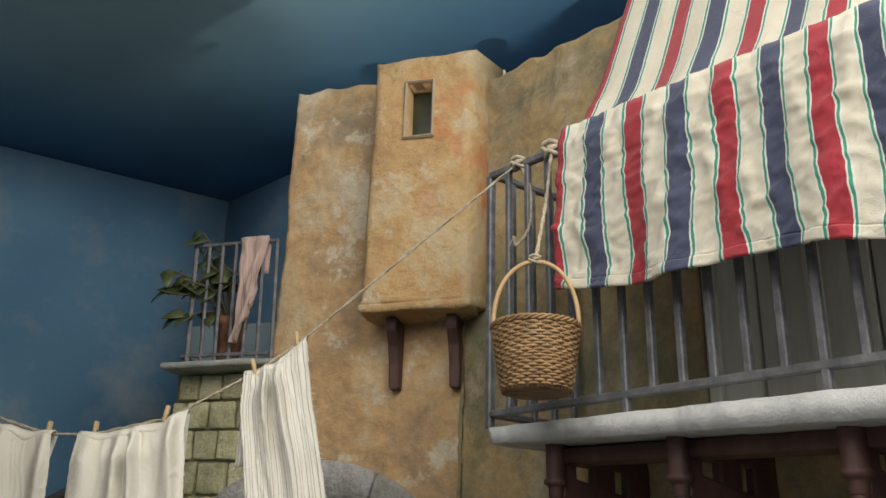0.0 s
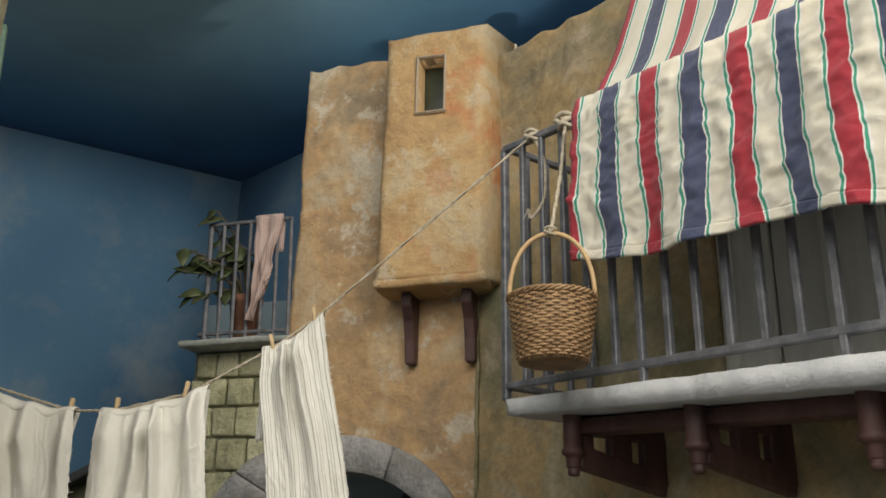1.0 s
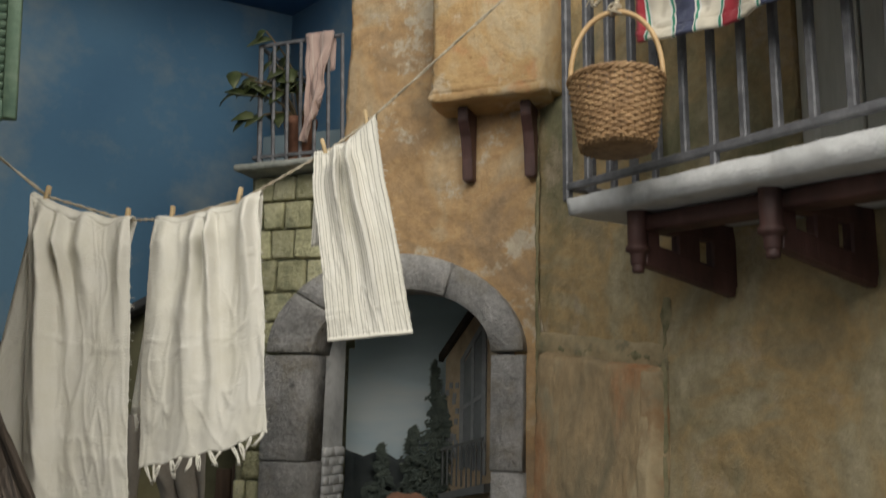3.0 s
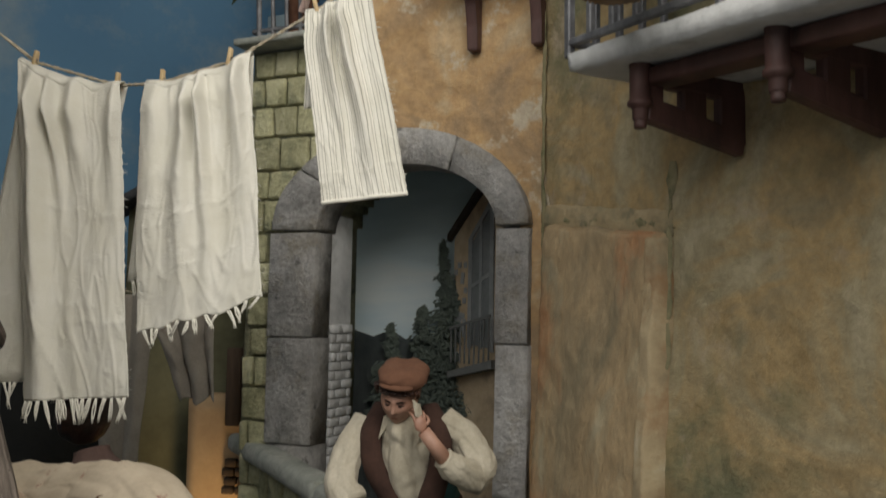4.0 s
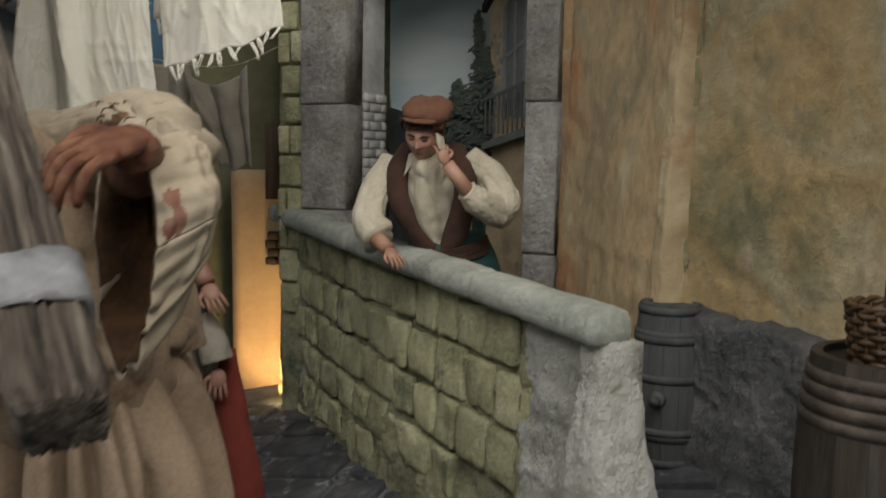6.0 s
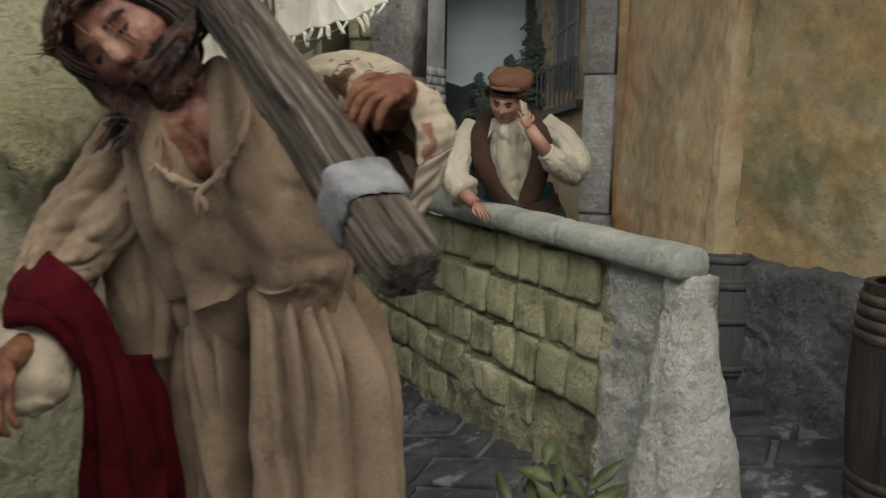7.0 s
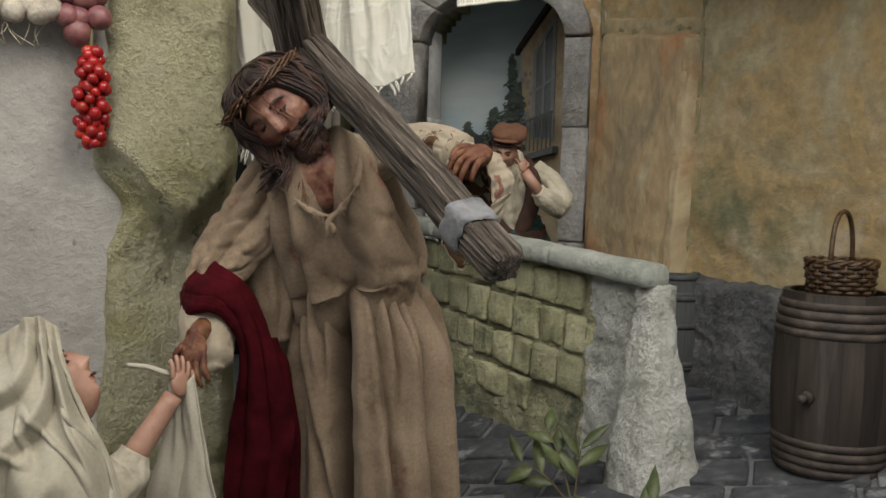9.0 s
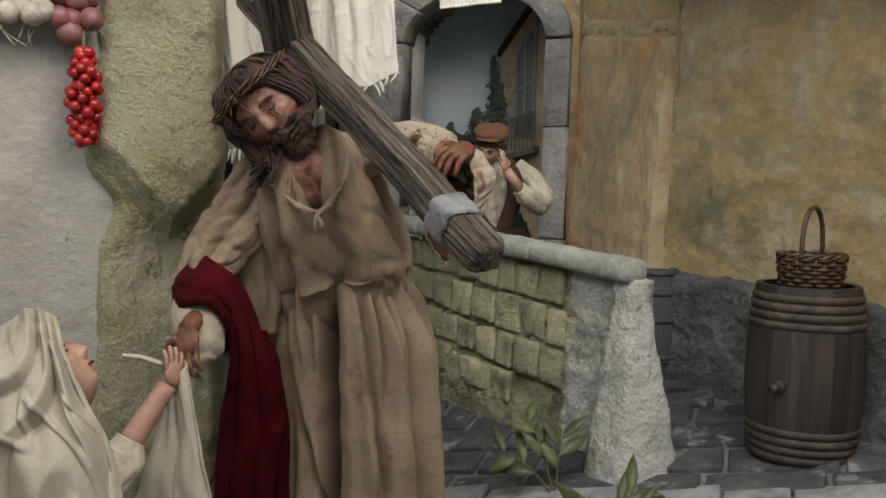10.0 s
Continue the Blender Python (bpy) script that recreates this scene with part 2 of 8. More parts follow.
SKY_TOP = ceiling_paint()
WHITE_WALL = mat("white_limewash", [(0.27, 0.25, 0.22), (0.38, 0.36, 0.325), (0.44, 0.42, 0.38)], 4, 0.9, 0.5, 100,
                 stain=(0.26, 0.235, 0.18), stain_scale=5, stain_at=(0.57, 0.72), stain2=(0.17, 0.155, 0.12), stain2_scale=26, stain2_at=(0.63, 0.69), depth=0.009)
ROCK = mat("mossy_rock_plaster", [(0.38, 0.355, 0.20), (0.62, 0.58, 0.37), (0.76, 0.71, 0.51)], 7, 0.95, 1.0, 210, grain=0.75,
           stain=(0.48, 0.44, 0.17), stain_scale=6, stain_at=(0.55, 0.72), stain2=(0.25, 0.22, 0.13), stain2_scale=34, stain2_at=(0.60, 0.67), depth=0.018)
IRON = mat("grey_painted_iron", [(0.09, 0.093, 0.10), (0.145, 0.148, 0.157), (0.22, 0.222, 0.23)], 60, 0.5, 0.25, 200, metal=0.2)
SLAB = mat("whitewashed_slab", [(0.40, 0.415, 0.41), (0.56, 0.57, 0.56), (0.65, 0.66, 0.65)], 14, 0.85, 0.6, 90, stain=(0.33, 0.34, 0.33), stain_scale=16, stain_at=(0.58, 0.70), depth=0.005)
RED_WOOD = mat("dark_red_wood", [(0.034, 0.016, 0.013), (0.075, 0.034, 0.028), (0.12, 0.058, 0.048)], 30, 0.6, 0.3, 160, stretch=(1, 1, 0.3))
GREY_WOOD = mat("grey_green_door_wood", [(0.36, 0.365, 0.32), (0.50, 0.50, 0.45), (0.58, 0.58, 0.53)], 12, 0.75, 0.4, 120, stretch=(1, 1, 0.12), jitter=0.08)
GREEN_WOOD = mat("faded_green_paint", [(0.11, 0.20, 0.15), (0.17, 0.27, 0.19), (0.26, 0.36, 0.27)], 25, 0.7, 0.25, 160)
BARREL_WOOD = mat("dark_barrel_oak", [(0.016, 0.012, 0.009), (0.033, 0.025, 0.019), (0.064, 0.049, 0.039)], 30, 0.6, 0.7, 110, stretch=(1, 1, 0.10), jitter=0.15,
                  stain=(0.11, 0.10, 0.085), stain_scale=14, stain_at=(0.60, 0.74))
BARREL_HOOP = mat("chestnut_hoop", [(0.035, 0.027, 0.022), (0.065, 0.05, 0.04), (0.11, 0.088, 0.07)], 50, 0.6, 0.6, 130)
BARREL_GREY = mat("grey_barrel_oak", [(0.045, 0.048, 0.048), (0.075, 0.08, 0.08), (0.11, 0.115, 0.115)], 30, 0.75, 0.5, 140, stretch=(1, 1, 0.12), jitter=0.12)
CANE = mat("honey_cane", [(0.15, 0.085, 0.035), (0.29, 0.175, 0.08), (0.40, 0.26, 0.125)], 70, 0.6, 0.4, 200, jitter=0.15)
CANE_DARK = mat("brown_cane", [(0.022, 0.012, 0.006), (0.065, 0.036, 0.016), (0.13, 0.075, 0.035)], 90, 0.4, 0.4, 200, jitter=0.2)
ROPE = mat("jute_twine", [(0.30, 0.25, 0.17), (0.48, 0.42, 0.31), (0.58, 0.52, 0.41)], 150, 0.95, 0.5, 500)
PEG = mat("pine_peg", [(0.42, 0.30, 0.15), (0.58, 0.44, 0.25)], 80, 0.6, 0.2, 200)
LEAF = mat("dusty_green_leaf", [(0.034, 0.047, 0.015), (0.07, 0.09, 0.030), (0.13, 0.15, 0.068)], 30, 0.45, 0.3, 160, jitter=0.3)
STEM = mat("brown_stem", [(0.08, 0.06, 0.03), (0.14, 0.11, 0.06)], 60, 0.8, 0.3, 200)
TERRA = mat("terracotta", [(0.17, 0.075, 0.045), (0.27, 0.13, 0.08), (0.33, 0.17, 0.11)], 30, 0.85, 0.3, 160)
LEAD = mat("beaten_lead", [(0.14, 0.145, 0.155), (0.25, 0.255, 0.265), (0.36, 0.365, 0.375)], 45, 0.55, 0.7, 130, metal=0.4)
ROBE = mat("stained_linen", [(0.14, 0.098, 0.062), (0.24, 0.174, 0.114), (0.315, 0.237, 0.163)], 10, 0.95, 0.6, 300, grain=0.5, stain=(0.12, 0.075, 0.042), stain_scale=22,
           stain_at=(0.60, 0.72), stain2=(0.17, 0.05, 0.032), stain2_scale=15, stain2_at=(0.60, 0.69), sheen=0.05, depth=0.0015)
CREAM = mat("cream_linen", [(0.32, 0.285, 0.21), (0.43, 0.39, 0.30), (0.49, 0.45, 0.36)], 20, 0.95, 0.4, 300, sheen=0.05, depth=0.001)
CRIMSON = mat("crimson_wool", [(0.018, 0.001, 0.002), (0.044, 0.0025, 0.005), (0.064, 0.0045, 0.008)], 30, 1.0, 0.3, 300, depth=0.001)
CRIMSON.node_tree.nodes["Principled BSDF"].inputs["Specular IOR Level"].default_value = 0.1
HAIR = mat("painted_brown_hair", [(0.006, 0.003, 0.002), (0.026, 0.011, 0.007), (0.10, 0.042, 0.024)], 60, 0.34, 0.8, 160)
SKIN = mat("painted_clay_skin", [(0.10, 0.036, 0.022), (0.22, 0.10, 0.062), (0.37, 0.205, 0.135)], 40, 0.40, 0.4, 160, stain=(0.10, 0.016, 0.011), stain_scale=34, stain_at=(0.50, 0.62))
SKIN_PALE = mat("painted_pale_skin", [(0.26, 0.125, 0.082), (0.36, 0.20, 0.14), (0.42, 0.25, 0.18)], 30, 0.5, 0.1, 200)
WOUND = mat("painted_bruised_skin", [(0.045, 0.009, 0.005), (0.13, 0.042, 0.018), (0.25, 0.12, 0.055)], 70, 0.40, 0.7, 160)
BROWN_WOOL = mat("brown_felt", [(0.032, 0.015, 0.010), (0.065, 0.031, 0.021)], 50, 0.95, 0.3, 300)
CAP_WOOL = mat("rust_brown_wool", [(0.11, 0.05, 0.028), (0.17, 0.08, 0.045)], 50, 0.95, 0.3, 300)
TEAL = mat("dark_teal_cloth", [(0.010, 0.045, 0.050), (0.02, 0.085, 0.092)], 30, 0.95, 0.2, 300)
TOMATO = mat("red_tomato_skin", [(0.20, 0.005, 0.006), (0.34, 0.012, 0.012), (0.44, 0.05, 0.02)], 35, 0.22, 0.05, 100, jitter=0.3)
ONION = mat("purple_onion_skin", [(0.10, 0.03, 0.035), (0.20, 0.075, 0.075), (0.28, 0.13, 0.11)], 60, 0.4, 0.2, 200, jitter=0.2)
GARLIC = mat("garlic_skin", [(0.34, 0.29, 0.23), (0.46, 0.41, 0.33), (0.53, 0.48, 0.40)], 60, 0.7, 0.8, 120, jitter=0.12, grain=0.5)
OLIVE_WALL = mat("olive_house_plaster", [(0.10, 0.10, 0.058), (0.165, 0.16, 0.092), (0.21, 0.205, 0.125)], 5, 0.95, 0.3, 60)
# near-black that carries the alley opening's shade as colour; also the alley window
DARK = mat("alley_shade_black", [(0.012, 0.013, 0.012), (0.03, 0.03, 0.027)], 6, 0.95, 0.2, 60)
PEACH = mat("peach_plaster", [(0.50, 0.32, 0.17), (0.62, 0.44, 0.25)], 6, 0.9, 0.3, 60)
GREY_CLOTH = mat("grey_linen", [(0.28, 0.25, 0.21), (0.38, 0.345, 0.29)], 20, 0.95, 0.3, 300, depth=0.001)

# ---- building helpers ----
Z = Vector((0, 0, 1))
O2, U2, N2 = Vector((0.02, 1.275)), Vector((0.587, -0.8096)), Vector((-0.8096, -0.587))
A2, M2 = Vector((-0.9639, 0.2664)), Vector((-0.2664, -0.9639))


def W(s, d, z):
    """Along the street wall, out from it, up."""
    p = O2 + s * U2 + d * N2
    return Vector((p.x, p.y, z))


def Q(q, e, z):
    """Along the arch wall to its left, out from it, up."""
    p = O2 + q * A2 + e * M2
    return Vector((p.x, p.y, z))


def ground_z(x, y):
    return 0.003 + 0.2 * (x - 0.2) + 0.14 * (y - 0.93)


ROOT = {}


def thing(name, at, label, category, group="", kind=""):
    ob = new(name)
    ob.location = at
    ob.empty_display_size = 0.02
    ROOT[ob.name] = Vector(at)
    return tagged(ob, label, category, group, kind)


def part(name, bm, material, parent=None, label="", smooth=True, kind=""):
    me = bpy.data.meshes.new(name)
    bmesh.ops.recalc_face_normals(bm, faces=bm.faces)
    bm.to_mesh(me)
    bm.free()
    for m in (material if isinstance(material, (list, tuple)) else [material]):
        me.materials.append(m)
    if smooth:
        me.shade_smooth()
    ob = new(name, me)
    if parent:
        ob.parent = parent
        if parent.name in ROOT:
            ob.matrix_parent_inverse = Matrix.Translation(-ROOT[parent.name])
    if label:
        ob["label"] = label
    if kind:
        tagged(ob, label or name.replace("_", " "), "", "", kind)
    return ob


def solo(name, bm, material, label, category, group="", kind="", smooth=True):
    return tagged(part(name, bm, material, None, "", smooth), label, category, group, kind)


def basis(x, y, o):
    """A frame at o with its x and y axes along the given ways."""
    x = Vector(x).normalized()
    z = x.cross(Vector(y)).normalized()
    y = z.cross(x)
    m = Matrix((x, y, z)).transposed().to_4x4()
    m.translation = o
    return m


def box(bm, m, sx, sy, sz, bev=0.0, rough=0.0, seg=1):
    """A bevelled block centred in the frame m."""
    made = bmesh.ops.create_cube(bm, size=1.0)["verts"]
    for v in made:
        v.co = Vector((v.co.x * sx, v.co.y * sy, v.co.z * sz))
        if rough:
            v.co += Vector((random.uniform(-rough, rough), random.uniform(-rough, rough), random.uniform(-rough, rough)))
    if bev:
        edges = list({e for v in made for e in v.link_edges})
        out = bmesh.ops.bevel(bm, geom=edges, offset=bev, segments=seg, profile=0.6, affect="EDGES")
        made = list({v for f in out["faces"] for v in f.verts} | {v for v in made if v.is_valid})
    for v in made:
        v.co = m @ v.co
    return made


def lathe(bm, profile, m, n=24, squash=1.0):
    rings = []
    for r, z in profile:
        rings.append([bm.verts.new(m @ Vector((r * math.cos(2 * math.pi * i / n), squash * r * math.sin(2 * math.pi * i / n), z))) for i in range(n)])
    for a, b in zip(rings, rings[1:]):
        for i in range(n):
            bm.faces.new((a[i], a[(i + 1) % n], b[(i + 1) % n], b[i]))
    bm.faces.new(rings[0][::-1])
    bm.faces.new(rings[-1])


def tube(bm, pts, radii, n=8, wobble=None, mi=0):
    """A swept tube with capped ends; wobble(i, angle) scales the radius."""
    pts = [Vector(p) for p in pts]
    if not isinstance(radii, (list, tuple)):
        radii = [radii] * len(pts)
    t0 = (pts[1] - pts[0]).normalized()
    ref = Vector((0, 0, 1)) if abs(t0.z) < 0.9 else Vector((1, 0, 0))
    side = t0.cross(ref).normalized()
    rings = []
    for i, p in enumerate(pts):
        t = (pts[min(i + 1, len(pts) - 1)] - pts[max(i - 1, 0)]).normalized()
        side = (side - side.dot(t) * t).normalized()
        up = t.cross(side)
        r = radii[i]
        rx, ry = r if isinstance(r, tuple) else (r, r)
        ring = []
        for k in range(n):
            a = 2 * math.pi * k / n
            w = wobble(i, a) if wobble else 1.0
            ring.append(bm.verts.new(p + w * (rx * math.cos(a) * side + ry * math.sin(a) * up)))
        rings.append(ring)
    faces = []
    for a, b in zip(rings, rings[1:]):
        for k in range(n):
            faces.append(bm.faces.new((a[k], a[(k + 1) % n], b[(k + 1) % n], b[k])))
    faces.append(bm.faces.new(rings[0][::-1]))
    faces.append(bm.faces.new(rings[-1]))
    for f in faces:
        f.material_index = mi
    return rings


def curve_pts(pts, n=24):
    """Catmull-Rom through the points."""
    pts = [Vector(p) for p in pts]
    ext = [2 * pts[0] - pts[1]] + pts + [2 * pts[-1] - pts[-2]]
    out = []
    k = len(pts) - 1
    for i in range(n + 1):
        u = i / n * k
        j = min(int(u), k - 1)
        t = u - j
        a, b, c, d = ext[j:j + 4]
        out.append(0.5 * (2 * b + (c - a) * t + (2 * a - 5 * b + 4 * c - d) * t * t + (3 * b - a - 3 * c + d) * t ** 3))
    return out


def sheet(bm, fn, nu, nv, thick=0.0012, uv=None, mi=0):
    """A cloth of two skins; fn(u, v) gives the place, uv(u, v) the weave's metres."""
    lay = bm.loops.layers.uv.verify()
    grid = [[Vector(fn(i / nu, j / nv)) for j in range(nv + 1)] for i in range(nu + 1)]
    skins = []
    for side in (0.5, -0.5):
        rows = []
        for i in range(nu + 1):
            row = []
            for j in range(nv + 1):
                du = grid[min(i + 1, nu)][j] - grid[max(i - 1, 0)][j]
                dv = grid[i][min(j + 1, nv)] - grid[i][max(j - 1, 0)]
                nn = du.cross(dv)
                nn = nn.normalized() if nn.length > 1e-9 else Vector((0, -1, 0))
                row.append(bm.verts.new(grid[i][j] + nn * thick * side))
            rows.append(row)
        skins.append(rows)

    def face(vs, ij):
        f = bm.faces.new(vs)
        f.material_index = mi
        for loop, (i, j) in zip(f.loops, ij):
            loop[lay].uv = uv(i / nu, j / nv) if uv else (i / nu, j / nv)
    a, b = skins
    for i in range(nu):
        for j in range(nv):
            ij = [(i, j), (i + 1, j), (i + 1, j + 1), (i, j + 1)]
            face([a[p][q] for p, q in ij], ij)
            face([b[p][q] for p, q in ij[::-1]], ij[::-1])
    border = [(i, 0) for i in range(nu)] + [(nu, j) for j in range(nv)] + [(i, nv) for i in range(nu, 0, -1)] + [(0, j) for j in range(nv, 0, -1)]
    for k, p in enumerate(border):
        q = border[(k + 1) % len(border)]
        face([a[p[0]][p[1]], b[p[0]][p[1]], b[q[0]][q[1]], a[q[0]][q[1]]], [p, p, q, q])


def lump(p, scale, amp):
    return amp * noise.fractal(Vector(p) * scale, 0.9, 2.0, 4)


def wall_grid(bm, fn, us, vs, back, keep=None, mi=0):
    """A wall skin over the given stations with a back skin 'back(u, v)', closed round its rims and openings."""
    front, rear = {}, {}
    cells = [(i, j) for i in range(len(us) - 1) for j in range(len(vs) - 1)
             if keep is None or keep((us[i] + us[i + 1]) / 2, (vs[j] + vs[j + 1]) / 2)]
    have = set(cells)

    def vert(store, f, i, j):
        if (i, j) not in store:
            store[(i, j)] = bm.verts.new(f(us[i], vs[j]))
        return store[(i, j)]
    for i, j in cells:
        c = [(i, j), (i + 1, j), (i + 1, j + 1), (i, j + 1)]
        bm.faces.new([vert(front, fn, *p) for p in c]).material_index = mi
        bm.faces.new([vert(rear, back, *p) for p in c[::-1]]).material_index = mi
        for (p, q), nb in zip(zip(c, c[1:] + c[:1]), [(i, j - 1), (i + 1, j), (i, j + 1), (i - 1, j)]):
            if nb not in have:
                bm.faces.new([vert(front, fn, *q), vert(front, fn, *p), vert(rear, back, *p), vert(rear, back, *q)]).material_index = mi


def stations(a, b, n, extra=()):
    return sorted({round(a + (b - a) * i / n, 5) for i in range(n + 1)} | {round(e, 5) for e in extra})


# ---- ground ----
bm = bmesh.new()
wall_grid(bm, lambda x, y: Vector((x, y, ground_z(x, y) - 0.004 + lump((x, y, 0), 12, 0.002))), stations(-2.2, 1.8, 50), stations(-1.4, 2.3, 46),
          lambda x, y: Vector((x, y, ground_z(x, y) - 0.05)))
street = solo("ground", bm, JOINT, "grey mortar bed of a sloping stone-paved street", "ground", kind="structure")

# ---- street wall on the balcony's side ----
DOOR = (0.425, 0.93, 0.705, 1.10)


def street_face(s, z):
    d = lump((s, z, 3), 6, 0.007) + lump((s, z, 8), 24, 0.0030) + lump((s, z * 0.6, 9), 60, 0.0010)
    return W(s, d, roof_slope(s, z))


def roof_slope(s, z):
    """The wall's top falls gently along the street."""
    return z if z < 1.11 else 1.11 + (z - 1.11) * (0.19 - 0.11 * s) / 0.19 + 0.006 * noise.noise((s * 30, 0, 5)) * (z - 1.11) / 0.19


bm = bmesh.new()
zs = stations(-0.15, 1.30, 220, (DOOR[2], DOOR[3]))
ss = stations(0.0, 1.25, 180, (DOOR[0], DOOR[1]))
wall_grid(bm, street_face, ss, zs, lambda s, z: W(s, -0.07, roof_slope(s, z)),
          keep=lambda s, z: not (DOOR[0] < s < DOOR[1] and DOOR[2] < z < DOOR[3]))
solo("wall_street", bm, OCHRE_WALL, "weathered ochre plaster street wall", "wall", kind="structure")


def skirt(name, material, label, s0, s1, top, thick, edge_l, edge_r, seed, ns, nz, flare=0.0, coarse=0.0, lean=(0.0, 0.0)):
    """A raised coat of plaster on the street wall with soft uneven edges."""
    bm = bmesh.new()

    def fn(u, t):
        s = s0 + (s1 - s0) * u
        zt = top(s)
        z = -0.12 + (zt + 0.12) * t
        rim = min((1 - t) * (zt + 0.12), (u * (s1 - s0)) if edge_l else 9, ((1 - u) * (s1 - s0)) if edge_r else 9)
        soft = min(1.0, rim / 0.010)
        d = -0.004 + (thick + 0.004) * math.sin(soft * math.pi / 2) + flare * max(0.0, 1 - (z + 0.12) / (zt + 0.12)) + (lump((s, z, seed), 10, 0.005) + lump((s, z, seed + 3), 40, 0.0022 + 0.0012 * coarse) + lump((s, z, seed + 5), 95, 0.0022 * coarse)) * soft
        s += (lean[0] + (lean[1] - lean[0]) * u) * (z - 0.2)
        return W(s + (0.004 * noise.noise((z * 22, seed, 1)) if (u in (0.0, 1.0)) else 0), d, z)
    wall_grid(bm, fn, stations(0, 1, ns), stations(0, 1, nz, (0.985, 0.97)), lambda u, t: W(s0 + (s1 - s0) * u + (lean[0] + (lean[1] - lean[0]) * u) * ((top(s0 + (s1 - s0) * u) + 0.12) * t - 0.32), -0.02, -0.12 + (top(s0 + (s1 - s0) * u) + 0.12) * t))
    return solo(name, bm, material, label, "wall", kind="structure")


skirt("wall_base", GREY_BASE, "grey roughcast base of the street wall", 0.228, 1.25, lambda s: 0.190 - 0.03 * s + 0.010 * noise.noise((s * 12, 2, 2)) + 0.004 * noise.noise((s * 50, 2, 2)), 0.018, True, False, 70, 300, 90, 0.014, 1.0)
skirt("wall_panel", PANEL, "brown streaked plaster panel beside the arch", 0.002, 0.222, lambda s: 0.574 - 0.13 * s + 0.004 * noise.noise((s * 25, 7, 2)), 0.016, True, True, 80, 40, 90, 0.022, lean=(0.03, 0.046))
skirt("wall_strip", mat("pale_lime_strip", [(0.30, 0.25, 0.155), (0.45, 0.35, 0.21), (0.54, 0.44, 0.27), (0.62, 0.55, 0.40)], 9, 0.9, 0.5, 65, warp=0.8, stain=(0.36, 0.21, 0.10), stain_scale=12, depth=0.007), "pale limewashed plaster strip at the panel's edge", 0.193, 0.226, lambda s: 0.570 - 0.13 * s, 0.018, True, True, 86, 18, 90, 0.022, lean=(0.046, 0.046))
bm = bmesh.new()
wall_grid(bm, lambda s, z: W(s, 0.002 + 0.003 * max(0.0, math.sin(math.pi * (z - 0.568) / 0.030)) ** 0.5 + lump((s, z, 90), 20, 0.0018) + lump((s, z, 94), 60, 0.001), z - 0.13 * s + 0.004 * noise.noise((s * 40, z * 20, 9))), stations(0.0, 0.243, 60), stations(0.568, 0.598, 10), lambda s, z: W(s, -0.02, z - 0.13 * s))
solo("wall_band", bm, mat("pale_plaster_band", [(0.28, 0.25, 0.15), (0.42, 0.33, 0.19), (0.52, 0.43, 0.28)], 16, 0.92, 0.9, 70, stain=(0.15, 0.155, 0.10), stain_scale=20), "pale raised plaster band on the street wall", "wall", kind="structure")

SEAM = mat("mossy_seam", [(0.17, 0.17, 0.088), (0.28, 0.25, 0.14), (0.38, 0.32, 0.19)], 40, 0.95, 0.9, 120, stain=(0.12, 0.13, 0.07), stain_scale=28, stain_at=(0.53, 0.68))


def seam(label, a, b, width, seed):
    """A ragged line of moss along a plaster joint, from a to b on the street wall."""
    bm = bmesh.new()
    n = 90
    way = Vector((b[0] - a[0], b[1] - a[1])).normalized()
    across = Vector((way.y, -way.x))
    rows = []
    for i in range(n + 1):
        t = i / n
        c = Vector(a[:2]).lerp(Vector(b[:2]), t) + across * 0.004 * noise.noise((t * 12, seed, 0))
        w = width * max(0.12, 0.6 + 1.3 * noise.noise((t * 16, seed, 4)) + 0.6 * noise.noise((t * 50, seed, 7)))
        row = []
        for k, lift in ((-1.0, -0.0045), (-0.5, -0.0012), (0.0, -0.0008), (0.5, -0.0012), (1.0, -0.0045)):
            q = c + across * w * k
            row.append(bm.verts.new(W(q.x, a[2] + lift + lump((q.x, q.y, seed), 90, 0.0016), q.y)))
        rows.append(row)
    for r0, r1 in zip(rows, rows[1:]):
        for k in range(4):
            bm.faces.new((r0[k], r0[k + 1], r1[k + 1], r1[k]))
    solo("trim", bm, SEAM, label, "moss", kind="structure")


seam("dark moss along the upright plaster joint", (0.211, 0.02, 0.006), (0.243, 0.62, 0.003), 0.0065, 3.1)
seam("olive moss along the level plaster joint", (0.005, 0.580, 0.0055), (0.247, 0.549, 0.004), 0.0075, 7.7)
seam("dark moss in the corner of the walls", (0.006, 0.40, 0.008), (0.004, 0.9, 0.003), 0.0035, 5.2)

# ---- arch wall ----
ARCH_Q, ARCH_Z = 0.198, 0.565


def in_arch(q, z):
    if abs(q - ARCH_Q) > 0.165:
        return False
    return z < ARCH_Z + 0.115 * math.sqrt(max(0.0, 1 - ((q - ARCH_Q) / 0.165) ** 2))


def arch_face(q, z):
    e = lump((q, z, 13), 7, 0.007) + lump((q, z, 18), 26, 0.0030) + lump((q, z * 0.6, 19), 60, 0.0012)
    return Q(q, e, z)


bm = bmesh.new()
wall_grid(bm, lambda q, z: arch_face(q - (0.003 * noise.noise((z * 9, 2, 2)) if q > 0.29 else 0), z + (0.006 * noise.noise((q * 30, 3, 3)) if z > 1.33 else 0)),
          stations(-0.06, 0.303, 70), stations(-0.2, 1.338, 260), lambda q, z: Q(q, -0.10, z), keep=lambda q, z: not in_arch(q, z))
solo("wall_arch", bm, OCHRE, "stained orange plaster wall pierced by a stone arch", "wall", kind="structure")

